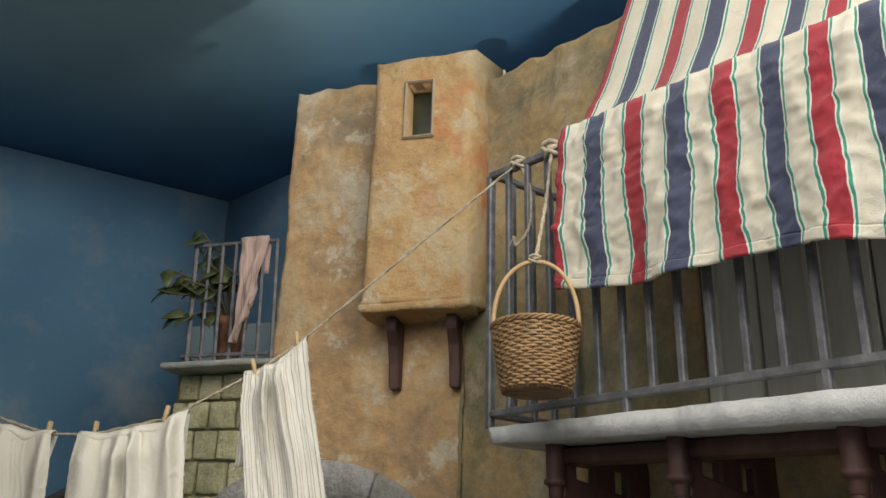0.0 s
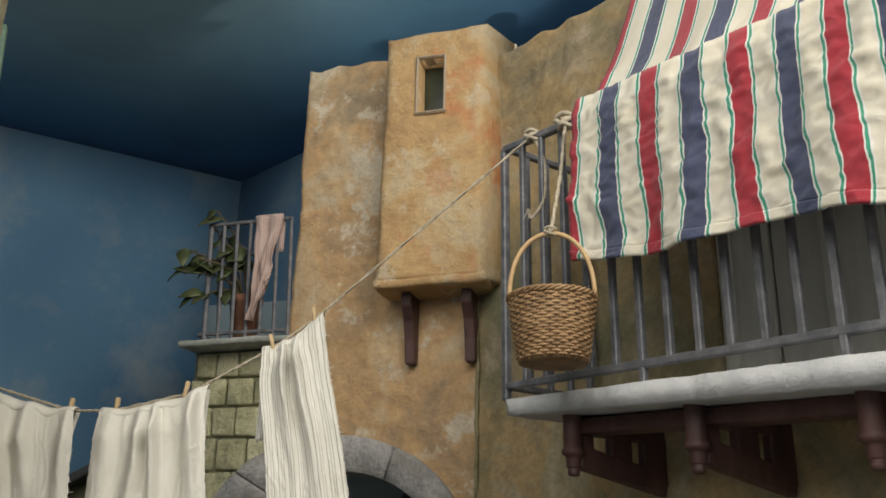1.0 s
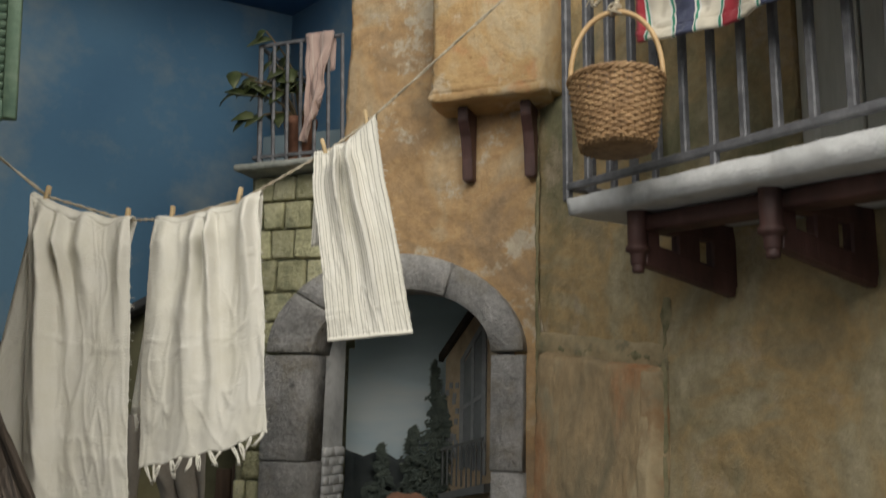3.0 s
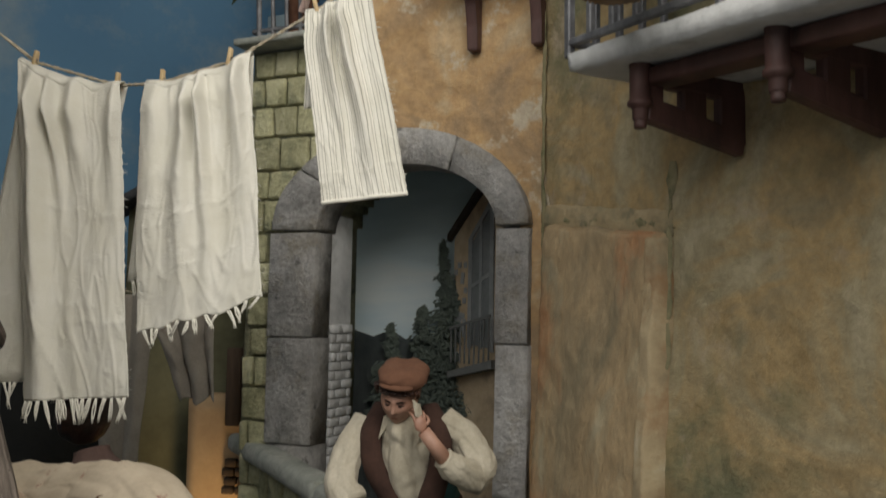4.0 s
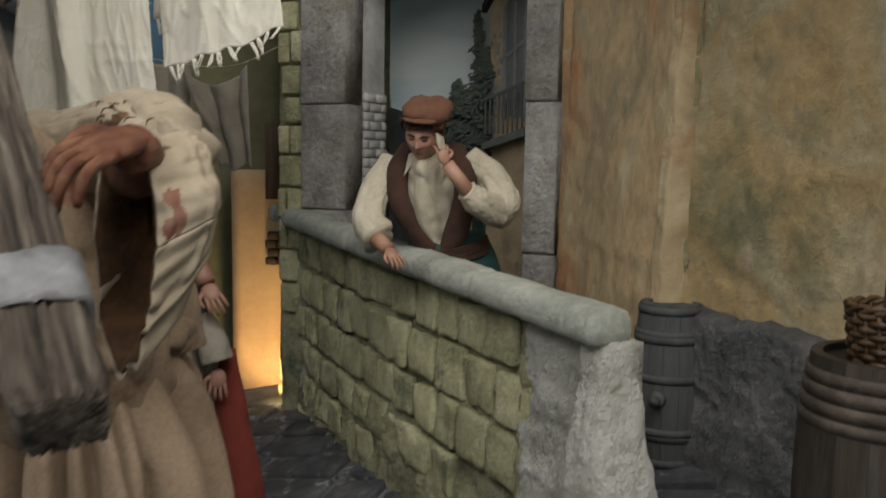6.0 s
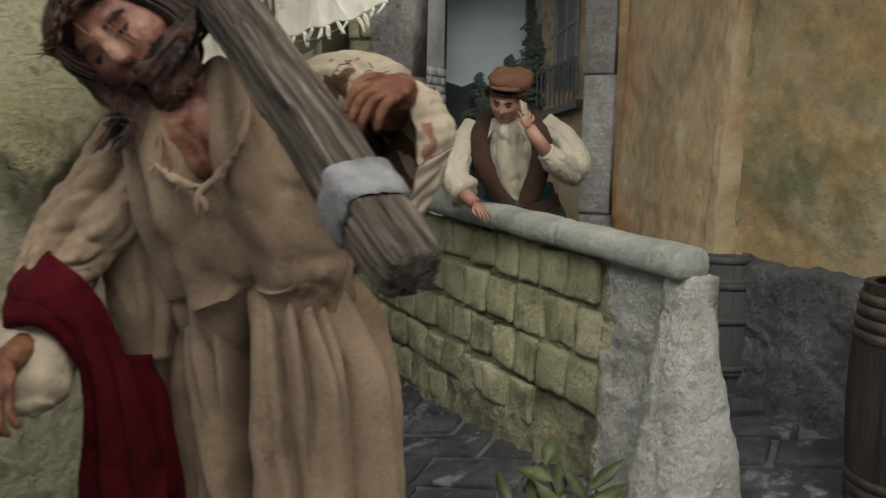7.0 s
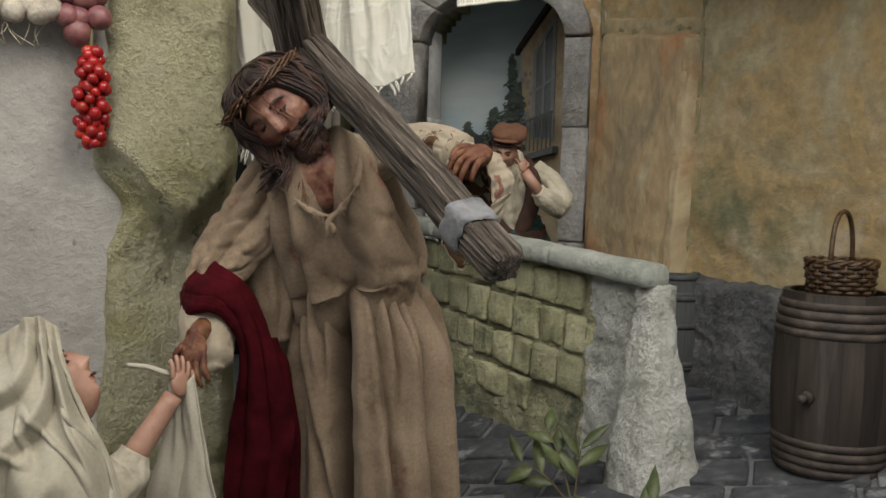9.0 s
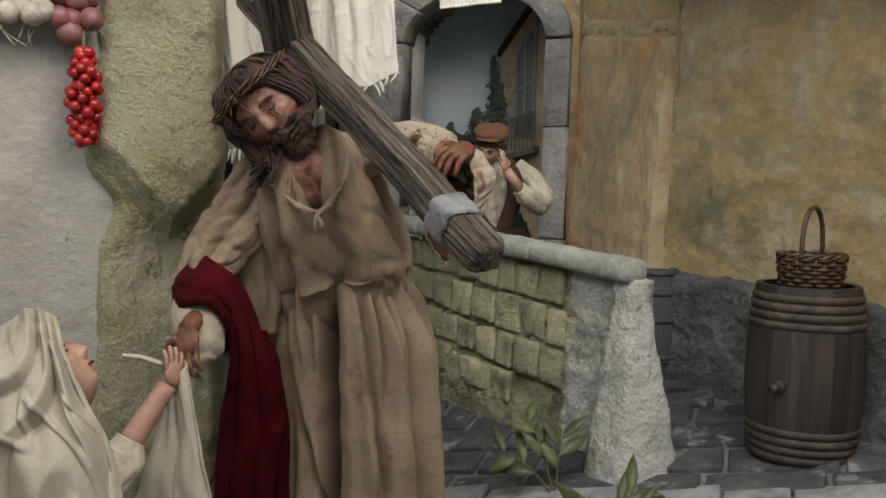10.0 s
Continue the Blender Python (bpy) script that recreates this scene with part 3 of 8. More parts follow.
# ---- painted sky: two walls and a ceiling ----
SC = Vector((-0.56, 2.048))
left_way = (Vector((-1.004, 1.768)) - SC).normalized()
back_way = (Vector((-0.384, 1.882)) - SC).normalized()


def plane_wall(name, a, b, z0, z1, material, label, out):
    bm = bmesh.new()
    n = Vector((out[0], out[1], 0)) * 0.04
    wall_grid(bm, lambda u, z: Vector((a.x + (b.x - a.x) * u, a.y + (b.y - a.y) * u, z)), stations(0, 1, 12), stations(z0, z1, 10),
              lambda u, z: Vector((a.x + (b.x - a.x) * u, a.y + (b.y - a.y) * u, z)) + n)
    return solo(name, bm, material, label, "wall", kind="structure")


plane_wall("wall_sky_left", SC, SC + left_way * 1.9, -0.4, 1.43, SKY, "deep blue painted sky with soft clouds", (-0.5, 0.8))
plane_wall("wall_sky_back", SC, SC + back_way * 2.6, -0.4, 1.43, SKY, "deep blue painted sky behind the houses", (0.7, 0.7))
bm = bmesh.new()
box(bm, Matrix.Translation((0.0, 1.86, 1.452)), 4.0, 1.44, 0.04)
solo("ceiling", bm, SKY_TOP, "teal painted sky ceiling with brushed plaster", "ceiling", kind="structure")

# ---- pier of yellow stone beside the arch, with a ledge ----
bm = bmesh.new()
wall_grid(bm, lambda q, z: Q(q, 0.004 + lump((q, z, 23), 9, 0.005), z), stations(0.3035, 0.462, 16), stations(-0.2, 0.8455, 90),
          lambda q, z: Q(q, -0.16, z), keep=lambda q, z: not in_arch(q, z))
pier = solo("wall_pier", bm, MORTAR, "mossy yellow stone pier beside the arch", "wall", kind="structure")


def slab_box(bm, fr, a, b, bev=0.004, rough=0.0, seg=2):
    """A block between two corners given in a wall frame (fr is W or Q)."""
    c = [(a[i] + b[i]) / 2 for i in range(3)]
    way, out = ((U2, N2) if fr is W else (A2, M2))
    return box(bm, basis((*way, 0), (*out, 0), fr(*c)), abs(b[0] - a[0]), abs(b[1] - a[1]), abs(b[2] - a[2]), bev, rough, seg)


bm = bmesh.new()
slab_box(bm, Q, (0.272, -0.14, 0.8465), (0.466, 0.055, 0.8565), 0.004)
bmesh.ops.subdivide_edges(bm, edges=[e for e in bm.edges if e.calc_length() > 0.03], cuts=6, use_grid_fill=True)
for v in bm.verts:
    v.co += Vector((0, 0, lump(v.co, 20, 0.0022)))
solo("ledge", bm, CAP, "pale grey stone ledge on the pier", "ledge", kind="structure")

# ---- stone arch ring ----
arch = thing("stone_arch", Q(0.2, 0, 0.0), "grey dressed stone arch with worn rounded edges", "arch")


def stone(bm_pts, depth, back, name="stone"):
    """A thick stone from an outline in the arch wall's plane, with softened arrises."""
    bm = bmesh.new()
    n = len(bm_pts)
    cq = sum(p[0] for p in bm_pts) / n
    cz = sum(p[1] for p in bm_pts) / n
    rings = []
    for e, k in ((back, 1.0), (depth - 0.005, 1.0), (depth - 0.0015, 0.985), (depth, 0.955)):
        rings.append([bm.verts.new(Q(cq + (q - cq) * k, e + (lump((q, z, e), 30, 0.003) if e > 0 else 0), cz + (z - cz) * k)) for q, z in bm_pts])
    for a, b in zip(rings, rings[1:]):
        for i in range(n):
            bm.faces.new((a[i], a[(i + 1) % n], b[(i + 1) % n], b[i]))
    bm.faces.new(rings[0][::-1])
    bm.faces.new(rings[-1])
    return part(name, bm, STONE, arch)


def ring_pt(angle, outer):
    if outer:
        return (0.214 + 0.199 * math.cos(angle), 0.566 + 0.146 * math.sin(angle))
    return (0.198 + 0.138 * math.cos(angle), 0.566 + 0.093 * math.sin(angle))


for a0, a1 in ((2, 40), (40, 84), (84, 119), (119, 178)):
    a0, a1 = radians(a0 + 0.25), radians(a1 - 0.25)
    k = 8
    outline = [ring_pt(a0 + (a1 - a0) * i / k, True) for i in range(k + 1)] + [ring_pt(a1 + (a0 - a1) * i / k, False) for i in range(k + 1)]
    stone(outline, 0.020, -0.04)
for z1, z0 in ((0.567, 0.4145), (0.4135, 0.2605), (0.2595, 0.08), (0.079, -0.15)):
    stone([(0.337, z0), (0.414, z0), (0.413, z1), (0.336, z1)], 0.020, -0.03)
for z1, z0 in ((0.566, 0.4125), (0.4115, 0.212), (0.211, 0.02), (0.019, -0.15)):
    stone([(0.017, z0), (0.063, z0), (0.061, z1), (0.016, z1)], 0.018, -0.06)

# whitewashed brick cheek behind the arch
bm = bmesh.new()
slab_box(bm, Q, (0.338, -0.031, -0.15), (0.44, -0.10, 0.60), 0.003)
cheek = solo("wall_cheek", bm, SLAB, "whitewashed brick side of the gateway", "wall", kind="structure")
WHITE_BRICK = mat("dirty_white_brick", [(0.52, 0.53, 0.53), (0.74, 0.75, 0.74)], 30, 0.9, 0.5, 120, jitter=0.15)
for r in range(30):
    z = 0.02 + r * 0.0138
    for e0, e1 in (((-0.033, -0.064), (-0.0655, -0.097)) if r % 2 else ((-0.033, -0.048), (-0.0495, -0.081), (-0.0825, -0.097))):
        bm = bmesh.new()
        slab_box(bm, Q, (0.3345 - 0.0012 * ((r * 7) % 3), e0, z), (0.340, e1, z + 0.0124), 0.0014, 0.0006, 1)
        part("brick", bm, WHITE_BRICK, cheek)

# ---- painted street behind the arch ----
def dusk_paint():
    """Brushed evening sky: dark cloud above, pale blue towards the hills."""
    m = bpy.data.materials.new("painted_dusk_sky")
    m.use_nodes = True
    nt = m.node_tree
    n, L = nt.nodes.new, nt.links.new
    bsdf = nt.nodes["Principled BSDF"]
    geo = n("ShaderNodeNewGeometry")
    sep = n("ShaderNodeSeparateXYZ")
    L(geo.outputs["Position"], sep.inputs[0])
    mp = n("ShaderNodeMapping")
    mp.inputs["Scale"].default_value = (2.2, 2.2, 9.0)
    L(geo.outputs["Position"], mp.inputs[0])
    ns = n("ShaderNodeTexNoise")
    ns.inputs["Scale"].default_value, ns.inputs["Detail"].default_value = 1.6, 4.0
    L(mp.outputs[0], ns.inputs["Vector"])
    ad = n("ShaderNodeMath")
    ad.operation = "MULTIPLY_ADD"
    ad.inputs[1].default_value = 0.26
    L(ns.outputs["Fac"], ad.inputs[0])
    L(sep.outputs[2], ad.inputs[2])
    mr = n("ShaderNodeMapRange")
    mr.inputs["From Min"].default_value, mr.inputs["From Max"].default_value = 0.50, 0.86
    L(ad.outputs[0], mr.inputs["Value"])
    r = ramp_node(nt, [(0.0, (0.80, 0.87, 0.86)), (0.22, (0.60, 0.73, 0.78)), (0.38, (0.76, 0.83, 0.83)), (0.50, (0.70, 0.82, 0.85)), (0.72, (0.48, 0.60, 0.64)), (1.0, (0.36, 0.46, 0.49))])
    L(mr.outputs[0], r.inputs[0])
    L(r.outputs[0], bsdf.inputs["Base Color"])
    bsdf.inputs["Roughness"].default_value = 0.9
    return m


DUSK = dusk_paint()
HILL = mat("painted_grey_hill", [(0.075, 0.09, 0.092), (0.13, 0.15, 0.15)], 14, 0.95, 0.1, 80)
bm = bmesh.new()
wall_grid(bm, lambda q, z: Q(q, -0.235, z), stations(-0.35, 0.60, 10), stations(-0.25, 1.0, 10), lambda q, z: Q(q, -0.25, z))
solo("backdrop_dusk", bm, DUSK, "painted backdrop of a dusky cloudy sky", "backdrop", kind="structure")
bm = bmesh.new()
hill = [0.425 + 0.006 * math.sin(i * 1.7) + 0.010 * noise.noise((i * 0.6, 0, 0)) - 0.0009 * i for i in range(41)]
top = [bm.verts.new(Q(0.50 - 0.02 * i, -0.222, hill[i])) for i in range(41)]
low = [bm.verts.new(Q(0.50 - 0.02 * i, -0.222, -0.24)) for i in range(41)]
for i in range(40):
    bm.faces.new((top[i], top[i + 1], low[i + 1], low[i]))
bmesh.ops.solidify(bm, geom=bm.faces[:], thickness=0.004)
solo("backdrop_hill", bm, HILL, "painted dark grey hills on a board", "backdrop", kind="structure")

# far house in the painted street, a shallow relief
FAR_WALL = mat("far_ochre_plaster", [(0.30, 0.24, 0.17), (0.52, 0.41, 0.27), (0.62, 0.52, 0.37)], 16, 0.95, 0.4, 90)
FAR_ROOF = mat("far_dark_tile", [(0.03, 0.025, 0.02), (0.07, 0.055, 0.045)], 40, 0.95, 0.4, 90)
FAR_FRAME = mat("far_grey_frame", [(0.25, 0.27, 0.28), (0.36, 0.38, 0.39)], 40, 0.9, 0.1, 90)
house = thing("far_house", Q(0.13, -0.18, -0.1), "dim ochre house with a tall window and small balcony", "house")


def H(u, out, z):
    """Along the far house's front, from its near end."""
    q, e = 0.075 + 0.135 * u, -0.125 - 0.085 * u
    return Q(q, e, z) + Vector((-0.53, -0.85, 0)) * out


def relief(name, u0, u1, za0, za1, zb0, zb1, out, deep, material, parent):
    bm = bmesh.new()
    f = [bm.verts.new(H(u, o, z)) for o in (out, -deep) for u, z in ((u0, za0), (u1, zb0), (u1, zb1), (u0, za1))]
    for ids in ((0, 1, 2, 3), (7, 6, 5, 4), (0, 4, 5, 1), (1, 5, 6, 2), (2, 6, 7, 3), (3, 7, 4, 0)):
        bm.faces.new([f[i] for i in ids])
    return part(name, bm, material, parent, smooth=False)


relief("wall", 0, 1, -0.1, 0.73, 0.1, 0.575, 0.0, 0.01, FAR_WALL, house)
relief("eave", -0.05, 1.05, 0.722, 0.738, 0.570, 0.582, 0.012, 0.0, FAR_ROOF, house)
far_window = relief("window", 0.36, 0.72, 0.40, 0.625, 0.405, 0.560, 0.002, 0.0, mat("far_blue_pane", [(0.14, 0.16, 0.165), (0.24, 0.26, 0.265)], 20, 0.5, 0.1, 60), house)
for u0, u1, a0, a1, b0, b1 in ((0.34, 0.40, 0.395, 0.64, 0.396, 0.63), (0.68, 0.74, 0.40, 0.575, 0.40, 0.567), (0.52, 0.56, 0.40, 0.60, 0.40, 0.592), (0.34, 0.74, 0.628, 0.640, 0.562, 0.572),
                               (0.34, 0.74, 0.515, 0.522, 0.49, 0.496)):
    relief("frame", u0, u1, a0, a1, b0, b1, 0.004, 0.0, FAR_FRAME, far_window)
FAR_IRON = mat("far_grey_iron", [(0.13, 0.14, 0.14), (0.20, 0.21, 0.21)], 40, 0.9, 0.1, 90)
relief("balcony_floor", 0.25, 0.95, 0.372, 0.385, 0.352, 0.362, 0.022, 0.0, FAR_IRON, house)
rail = relief("balcony_rail", 0.28, 0.93, 0.448, 0.453, 0.428, 0.432, 0.021, -0.018, FAR_IRON, house)
for i in range(9):
    u = 0.30 + 0.075 * i
    relief("baluster", u, u + 0.012, 0.376, 0.452 - 0.02 * i / 8, 0.376, 0.452 - 0.02 * i / 8, 0.021, -0.018, FAR_IRON, rail)
relief("shutter", 0.06, 0.16, 0.53, 0.66, 0.53, 0.655, 0.006, 0.0, mat("far_rust_shutter", [(0.15, 0.07, 0.03), (0.22, 0.11, 0.05)], 30, 0.9, 0.2, 90), house)
for i in range(26):
    u, z = random.uniform(0.76, 0.97), random.uniform(0.38, 0.53)
    relief("stone", u, u + 0.05, z, z + 0.009, z, z + 0.009, 0.002, 0.0, FAR_FRAME, house)


def leaf_mesh(bm, at, way, up, length, width, curl=0.25, mi=0):
    """One pointed leaf with a folded midrib and a little thickness."""
    way = Vector(way).normalized()
    side = way.cross(Vector(up))
    side = side.normalized() if side.length > 1e-4 else Vector((1, 0, 0))
    nrm = side.cross(way)
    prof = ((0, 0.06), (0.22, 0.75), (0.45, 1.0), (0.72, 0.66), (1.0, 0.03))
    rows = []
    for t, w in prof:
        c = Vector(at) + way * length * t - nrm * length * curl * t * t
        rows.append([c + side * width * 0.5 * w + nrm * width * 0.14 * w, c, c - side * width * 0.5 * w + nrm * width * 0.14 * w])
    th = nrm * 0.0006
    top = [[bm.verts.new(p + th) for p in r] for r in rows]
    bot = [[bm.verts.new(p - th) for p in r] for r in rows]
    for i in range(len(rows) - 1):
        for j in range(2):
            bm.faces.new((top[i][j], top[i][j + 1], top[i + 1][j + 1], top[i + 1][j])).material_index = mi
            bm.faces.new((bot[i][j + 1], bot[i][j], bot[i + 1][j], bot[i + 1][j + 1])).material_index = mi
        for j in (0, 2):
            bm.faces.new((top[i][j], top[i + 1][j], bot[i + 1][j], bot[i][j])).material_index = mi


DARK_LEAF = mat("dark_cypress_leaf", [(0.06, 0.08, 0.07), (0.13, 0.16, 0.13)], 60, 0.8, 0.2, 200)
for q0, z0, z1, wid, n, kind, label in ((0.226, 0.25, 0.575, 0.060, 1500, "far_pine", "tall dark pine rising beside the far house"), (0.212, 0.25, 0.520, 0.085, 1500, "far_pine", "dark pine crowding the far house wall"),
                                        (0.262, 0.25, 0.470, 0.075, 1300, "far_bush", "dark bush on the hillside of the painted street"), (0.320, 0.25, 0.438, 0.070, 1000, "far_bush", "low dark bush on the hillside"),
                                        (0.395, 0.3, 0.445, 0.02, 160, "far_bush", "small grey-green bush by the gateway")):
    tree = thing(kind, Q(q0, -0.205, z0), label, "tree")
    bm = bmesh.new()
    tube(bm, curve_pts([Q(q0, -0.205, z0), Q(q0 + 0.004, -0.205, (z0 + z1) / 2), Q(q0, -0.205, z1 - 0.01)], 8), [0.004 - 0.0004 * k for k in range(9)], 6)
    part("trunk", bm, DARK_LEAF, tree)
    bm = bmesh.new()
    limbs = [(z0 + 0.04 + (z1 - z0 - 0.05) * (k + random.random()) / 60, random.uniform(0, 6.28)) for k in range(60)]
    for i in range(n):
        zl, a = random.choice(limbs)
        f = (z1 - zl) / (z1 - z0)
        reach = wid * (0.10 + 1.15 * f ** 0.8) * (0.75 + 0.5 * noise.noise((zl * 40, a, q0 * 9)))
        r = reach * random.random() ** 0.7
        z = zl - 0.25 * r + random.uniform(-0.006, 0.006)
        a += random.uniform(-0.45, 0.45)
        p = Q(q0 + r * math.cos(a), -0.205 + 0.3 * r * math.sin(a), z)
        leaf_mesh(bm, p, (math.cos(a) * 0.9, -0.2, random.uniform(-0.2, 0.7)), (0, -1, 0.1), random.uniform(0.007, 0.013), 0.0035)
    part("crown", bm, DARK_LEAF, tree)

# ---- oriel on brackets ----
oriel = thing("oriel", Q(0.055, 0.0, 0.92), "pale orange plaster oriel with a small window on two wooden brackets", "oriel")
OW = (0.038, 0.079, 1.19, 1.283)


def oriel_face(q, z):
    lo, hi = -0.028, 0.1365
    lean = 0.006 * (1.335 - z) / 0.42
    edge = min(q - lo, hi - q, (1.337 - z), (z - 0.918))
    e = 0.072 + lean - 0.010 * max(0.0, 1 - edge / 0.012) ** 2 + lump((q, z, 33), 14, 0.0035) + lump((q, z, 38), 50, 0.0012)
    if z < 0.93:
        e += 0.004
    return Q(q + 0.003 * noise.noise((z * 16, q * 3, 7)), e, z + 0.003 * noise.noise((q * 22, z, 9)))


bm = bmesh.new()
wall_grid(bm, oriel_face, stations(-0.028, 0.1365, 40, OW[:2]), stations(0.918, 1.337, 96, OW[2:]),
          lambda q, z: Q(q - (0.03 if q < -0.02 else 0), -0.004, z), keep=lambda q, z: not (OW[0] < q < OW[1] and OW[2] < z < OW[3]))
part("body", bm, TOWER, oriel)
bm = bmesh.new()
slab_box(bm, Q, (-0.031, 0.0, 0.912), (0.139, 0.081, 0.924), 0.005, 0.001)
bmesh.ops.subdivide_edges(bm, edges=[e for e in bm.edges if e.calc_length() > 0.03], cuts=7, use_grid_fill=True)
for v in bm.verts:
    v.co += Vector((lump(v.co, 30, 0.002), lump(v.co + Vector((3, 0, 0)), 30, 0.002), lump(v.co, 25, 0.003)))
part("lip", bm, TOWER, oriel)
bm = bmesh.new()
slab_box(bm, Q, (OW[0] - 0.004, 0.04, OW[2] - 0.004), (OW[1] + 0.004, 0.044, OW[3] + 0.004), 0.001)
win = part("window", bm, mat("dark_olive_pane", [(0.02, 0.026, 0.014), (0.045, 0.052, 0.026)], 20, 0.35, 0.05, 60), oriel, "dark olive window pane")
for a, b in (((OW[0] - 0.004, 0.050, OW[2] - 0.004), (OW[0], 0.0785, OW[3] + 0.004)), ((OW[1], 0.050, OW[2] - 0.004), (OW[1] + 0.004, 0.0785, OW[3] + 0.004)),
             ((OW[0] - 0.004, 0.050, OW[3]), (OW[1] + 0.004, 0.0785, OW[3] + 0.004)), ((OW[0] - 0.005, 0.050, OW[2] - 0.005), (OW[1] + 0.005, 0.0795, OW[2]))):
    bm = bmesh.new()
    slab_box(bm, Q, a, b, 0.0025, 0.0006)
    part("surround", bm, WINDOW_TRIM, win)
for q in (0.097, 0.006):
    bm = bmesh.new()
    pts = [(0.004, 0.912), (0.048, 0.912), (0.046, 0.893), (0.030, 0.872), (0.023, 0.845), (0.022, 0.811), (0.004, 0.811)]
    rings = [[bm.verts.new(Q(q + dq, e, z)) for e, z in pts] for dq in (-0.0075, 0.0075)]
    for i in range(len(pts)):
        bm.faces.new((rings[0][i], rings[0][(i + 1) % len(pts)], rings[1][(i + 1) % len(pts)], rings[1][i]))
    bm.faces.new(rings[0][::-1])
    bm.faces.new(rings[1])
    bmesh.ops.bevel(bm, geom=bm.edges[:], offset=0.0015, segments=2, affect="EDGES")
    part("bracket", bm, RED_WOOD, oriel, "dark red wooden bracket", smooth=False)

# ---- terrace railing with pot, plant and cloth ----
fence = thing("terrace_railing", Q(0.36, 0.04, 0.857), "grey iron railing on the stone ledge", "railing")


def bar(name, a, b, w, parent, material=IRON, d=None):
    a, b = Vector(a), Vector(b)
    t = (b - a).normalized()
    ref = Vector((*N2, 0))
    if abs(t.dot(ref)) > 0.9:
        ref = Z
    bm = bmesh.new()
    m = basis(t, ref, (a + b) / 2)
    box(bm, m, (b - a).length, d or w, w, w * 0.18)
    return part(name, bm, material, parent, smooth=False)


for z in (1.047, 0.866):
    bar("rail", Q(0.437, 0.045, z), Q(0.29, 0.045, z), 0.0055, fence)
    bar("rail", Q(0.437, 0.045, z), Q(0.437, -0.12, z), 0.0055, fence)
for i in range(7):
    q = 0.434 - 0.0236 * i
    bar("baluster", Q(q - 0.008, 0.045, 0.857), Q(q, 0.045, 1.047), 0.005 if i else 0.007, fence)
for i in range(1, 4):
    bar("baluster", Q(0.430, 0.045 - 0.05 * i, 0.857), Q(0.437, 0.045 - 0.03 * i, 1.047), 0.005, fence)

pot = thing("flower_pot", Q(0.378, 0.008, 0.857), "small terracotta pot behind the terrace railing", "pot")
bm = bmesh.new()
lathe(bm, [(0.015, 0), (0.017, 0.001), (0.022, 0.062), (0.0255, 0.063), (0.026, 0.075), (0.0225, 0.076), (0.021, 0.066), (0.002, 0.064)], Matrix.Translation(Q(0.378, 0.008, 0.857)))
part("pot", bm, TERRA, pot)
plant = thing("pot_plant", Q(0.378, 0.008, 0.92), "leggy plant with broad dusty green leaves in the pot", "plant")
random.seed(17)
for q, e, z, first in ((0.470, 0.060, 1.005, 4), (0.462, 0.070, 0.962, 4), (0.446, 0.055, 0.925, 4), (0.424, 0.050, 1.070, 3), (0.412, 0.045, 1.020, 3), (0.385, 0.020, 1.005, 4), (0.438, 0.066, 0.985, 4)):
    tip = Q(q, e, z)
    base = Q(0.378, 0.008, 0.921)
    stem_pts = curve_pts([base, base.lerp(tip, 0.5) + Vector((0.012, 0, 0.018)), tip], 8)
    bm = bmesh.new()
    tube(bm, stem_pts, [0.0022 - 0.0001 * k for k in range(9)], 6)
    part("stem", bm, STEM, plant)
    for k in range(first, 9):
        a = random.uniform(1.9, 5.0)
        bm = bmesh.new()
        leaf_mesh(bm, stem_pts[k], (math.cos(a), 0.5 * math.sin(a), random.uniform(-0.9, 0.5)), (random.uniform(-0.3, 0.3), -0.7, 0.6), random.uniform(0.026, 0.042), random.uniform(0.017, 0.027), random.uniform(0.1, 0.5))
        part("leaf", bm, LEAF, plant)

PINK = cloth("pink_striped_linen", [(0.0, (0.54, 0.40, 0.345)), (0.44, (0.33, 0.24, 0.22)), (0.5, (0.54, 0.40, 0.345)), (0.72, (0.62, 0.53, 0.46)), (0.78, (0.54, 0.40, 0.345))], 0.024)


def pink_fn(u, v):
    f = 0.006 * math.sin(u * 11 + 2.5 * v + 3 * noise.noise((u * 2, v * 3, 1))) * (0.4 + v) + 0.003 * noise.noise((u * 5, v * 7, 2))
    q = 0.352 - 0.048 * u + v * (0.014 * u + 0.002) - 0.010 * math.sin(2.6 * v) * (1 - u) + 0.003 * noise.noise((v * 5, u * 2, 4))
    z = 1.053 - v * (0.172 - 0.060 * max(0, u - 0.35) / 0.65)
    return Q(q, 0.052 + f + 0.006 * v, z)


bm = bmesh.new()
sheet(bm, pink_fn, 16, 22, 0.0015, lambda u, v: (u * 0.06, v * 0.16))
sheet(bm, lambda u, v: Q(0.347 - 0.042 * u, 0.052 - 0.012 * min(1, v * 4), 1.054 + 0.002 * math.sin(v * 3) - 0.06 * v), 10, 8, 0.0015, lambda u, v: (u * 0.06, v * 0.06))
solo("hung_cloth", bm, PINK, "pinkish striped cloth draped over the terrace railing", "cloth")

# ---- balcony ----
balcony = thing("balcony", W(0.7, 0.0, 0.66), "white balcony slab with grey iron railing on dark red corbels", "balcony")


def slab_z(s):
    return 0.707 - 0.05 * (s - 0.272)


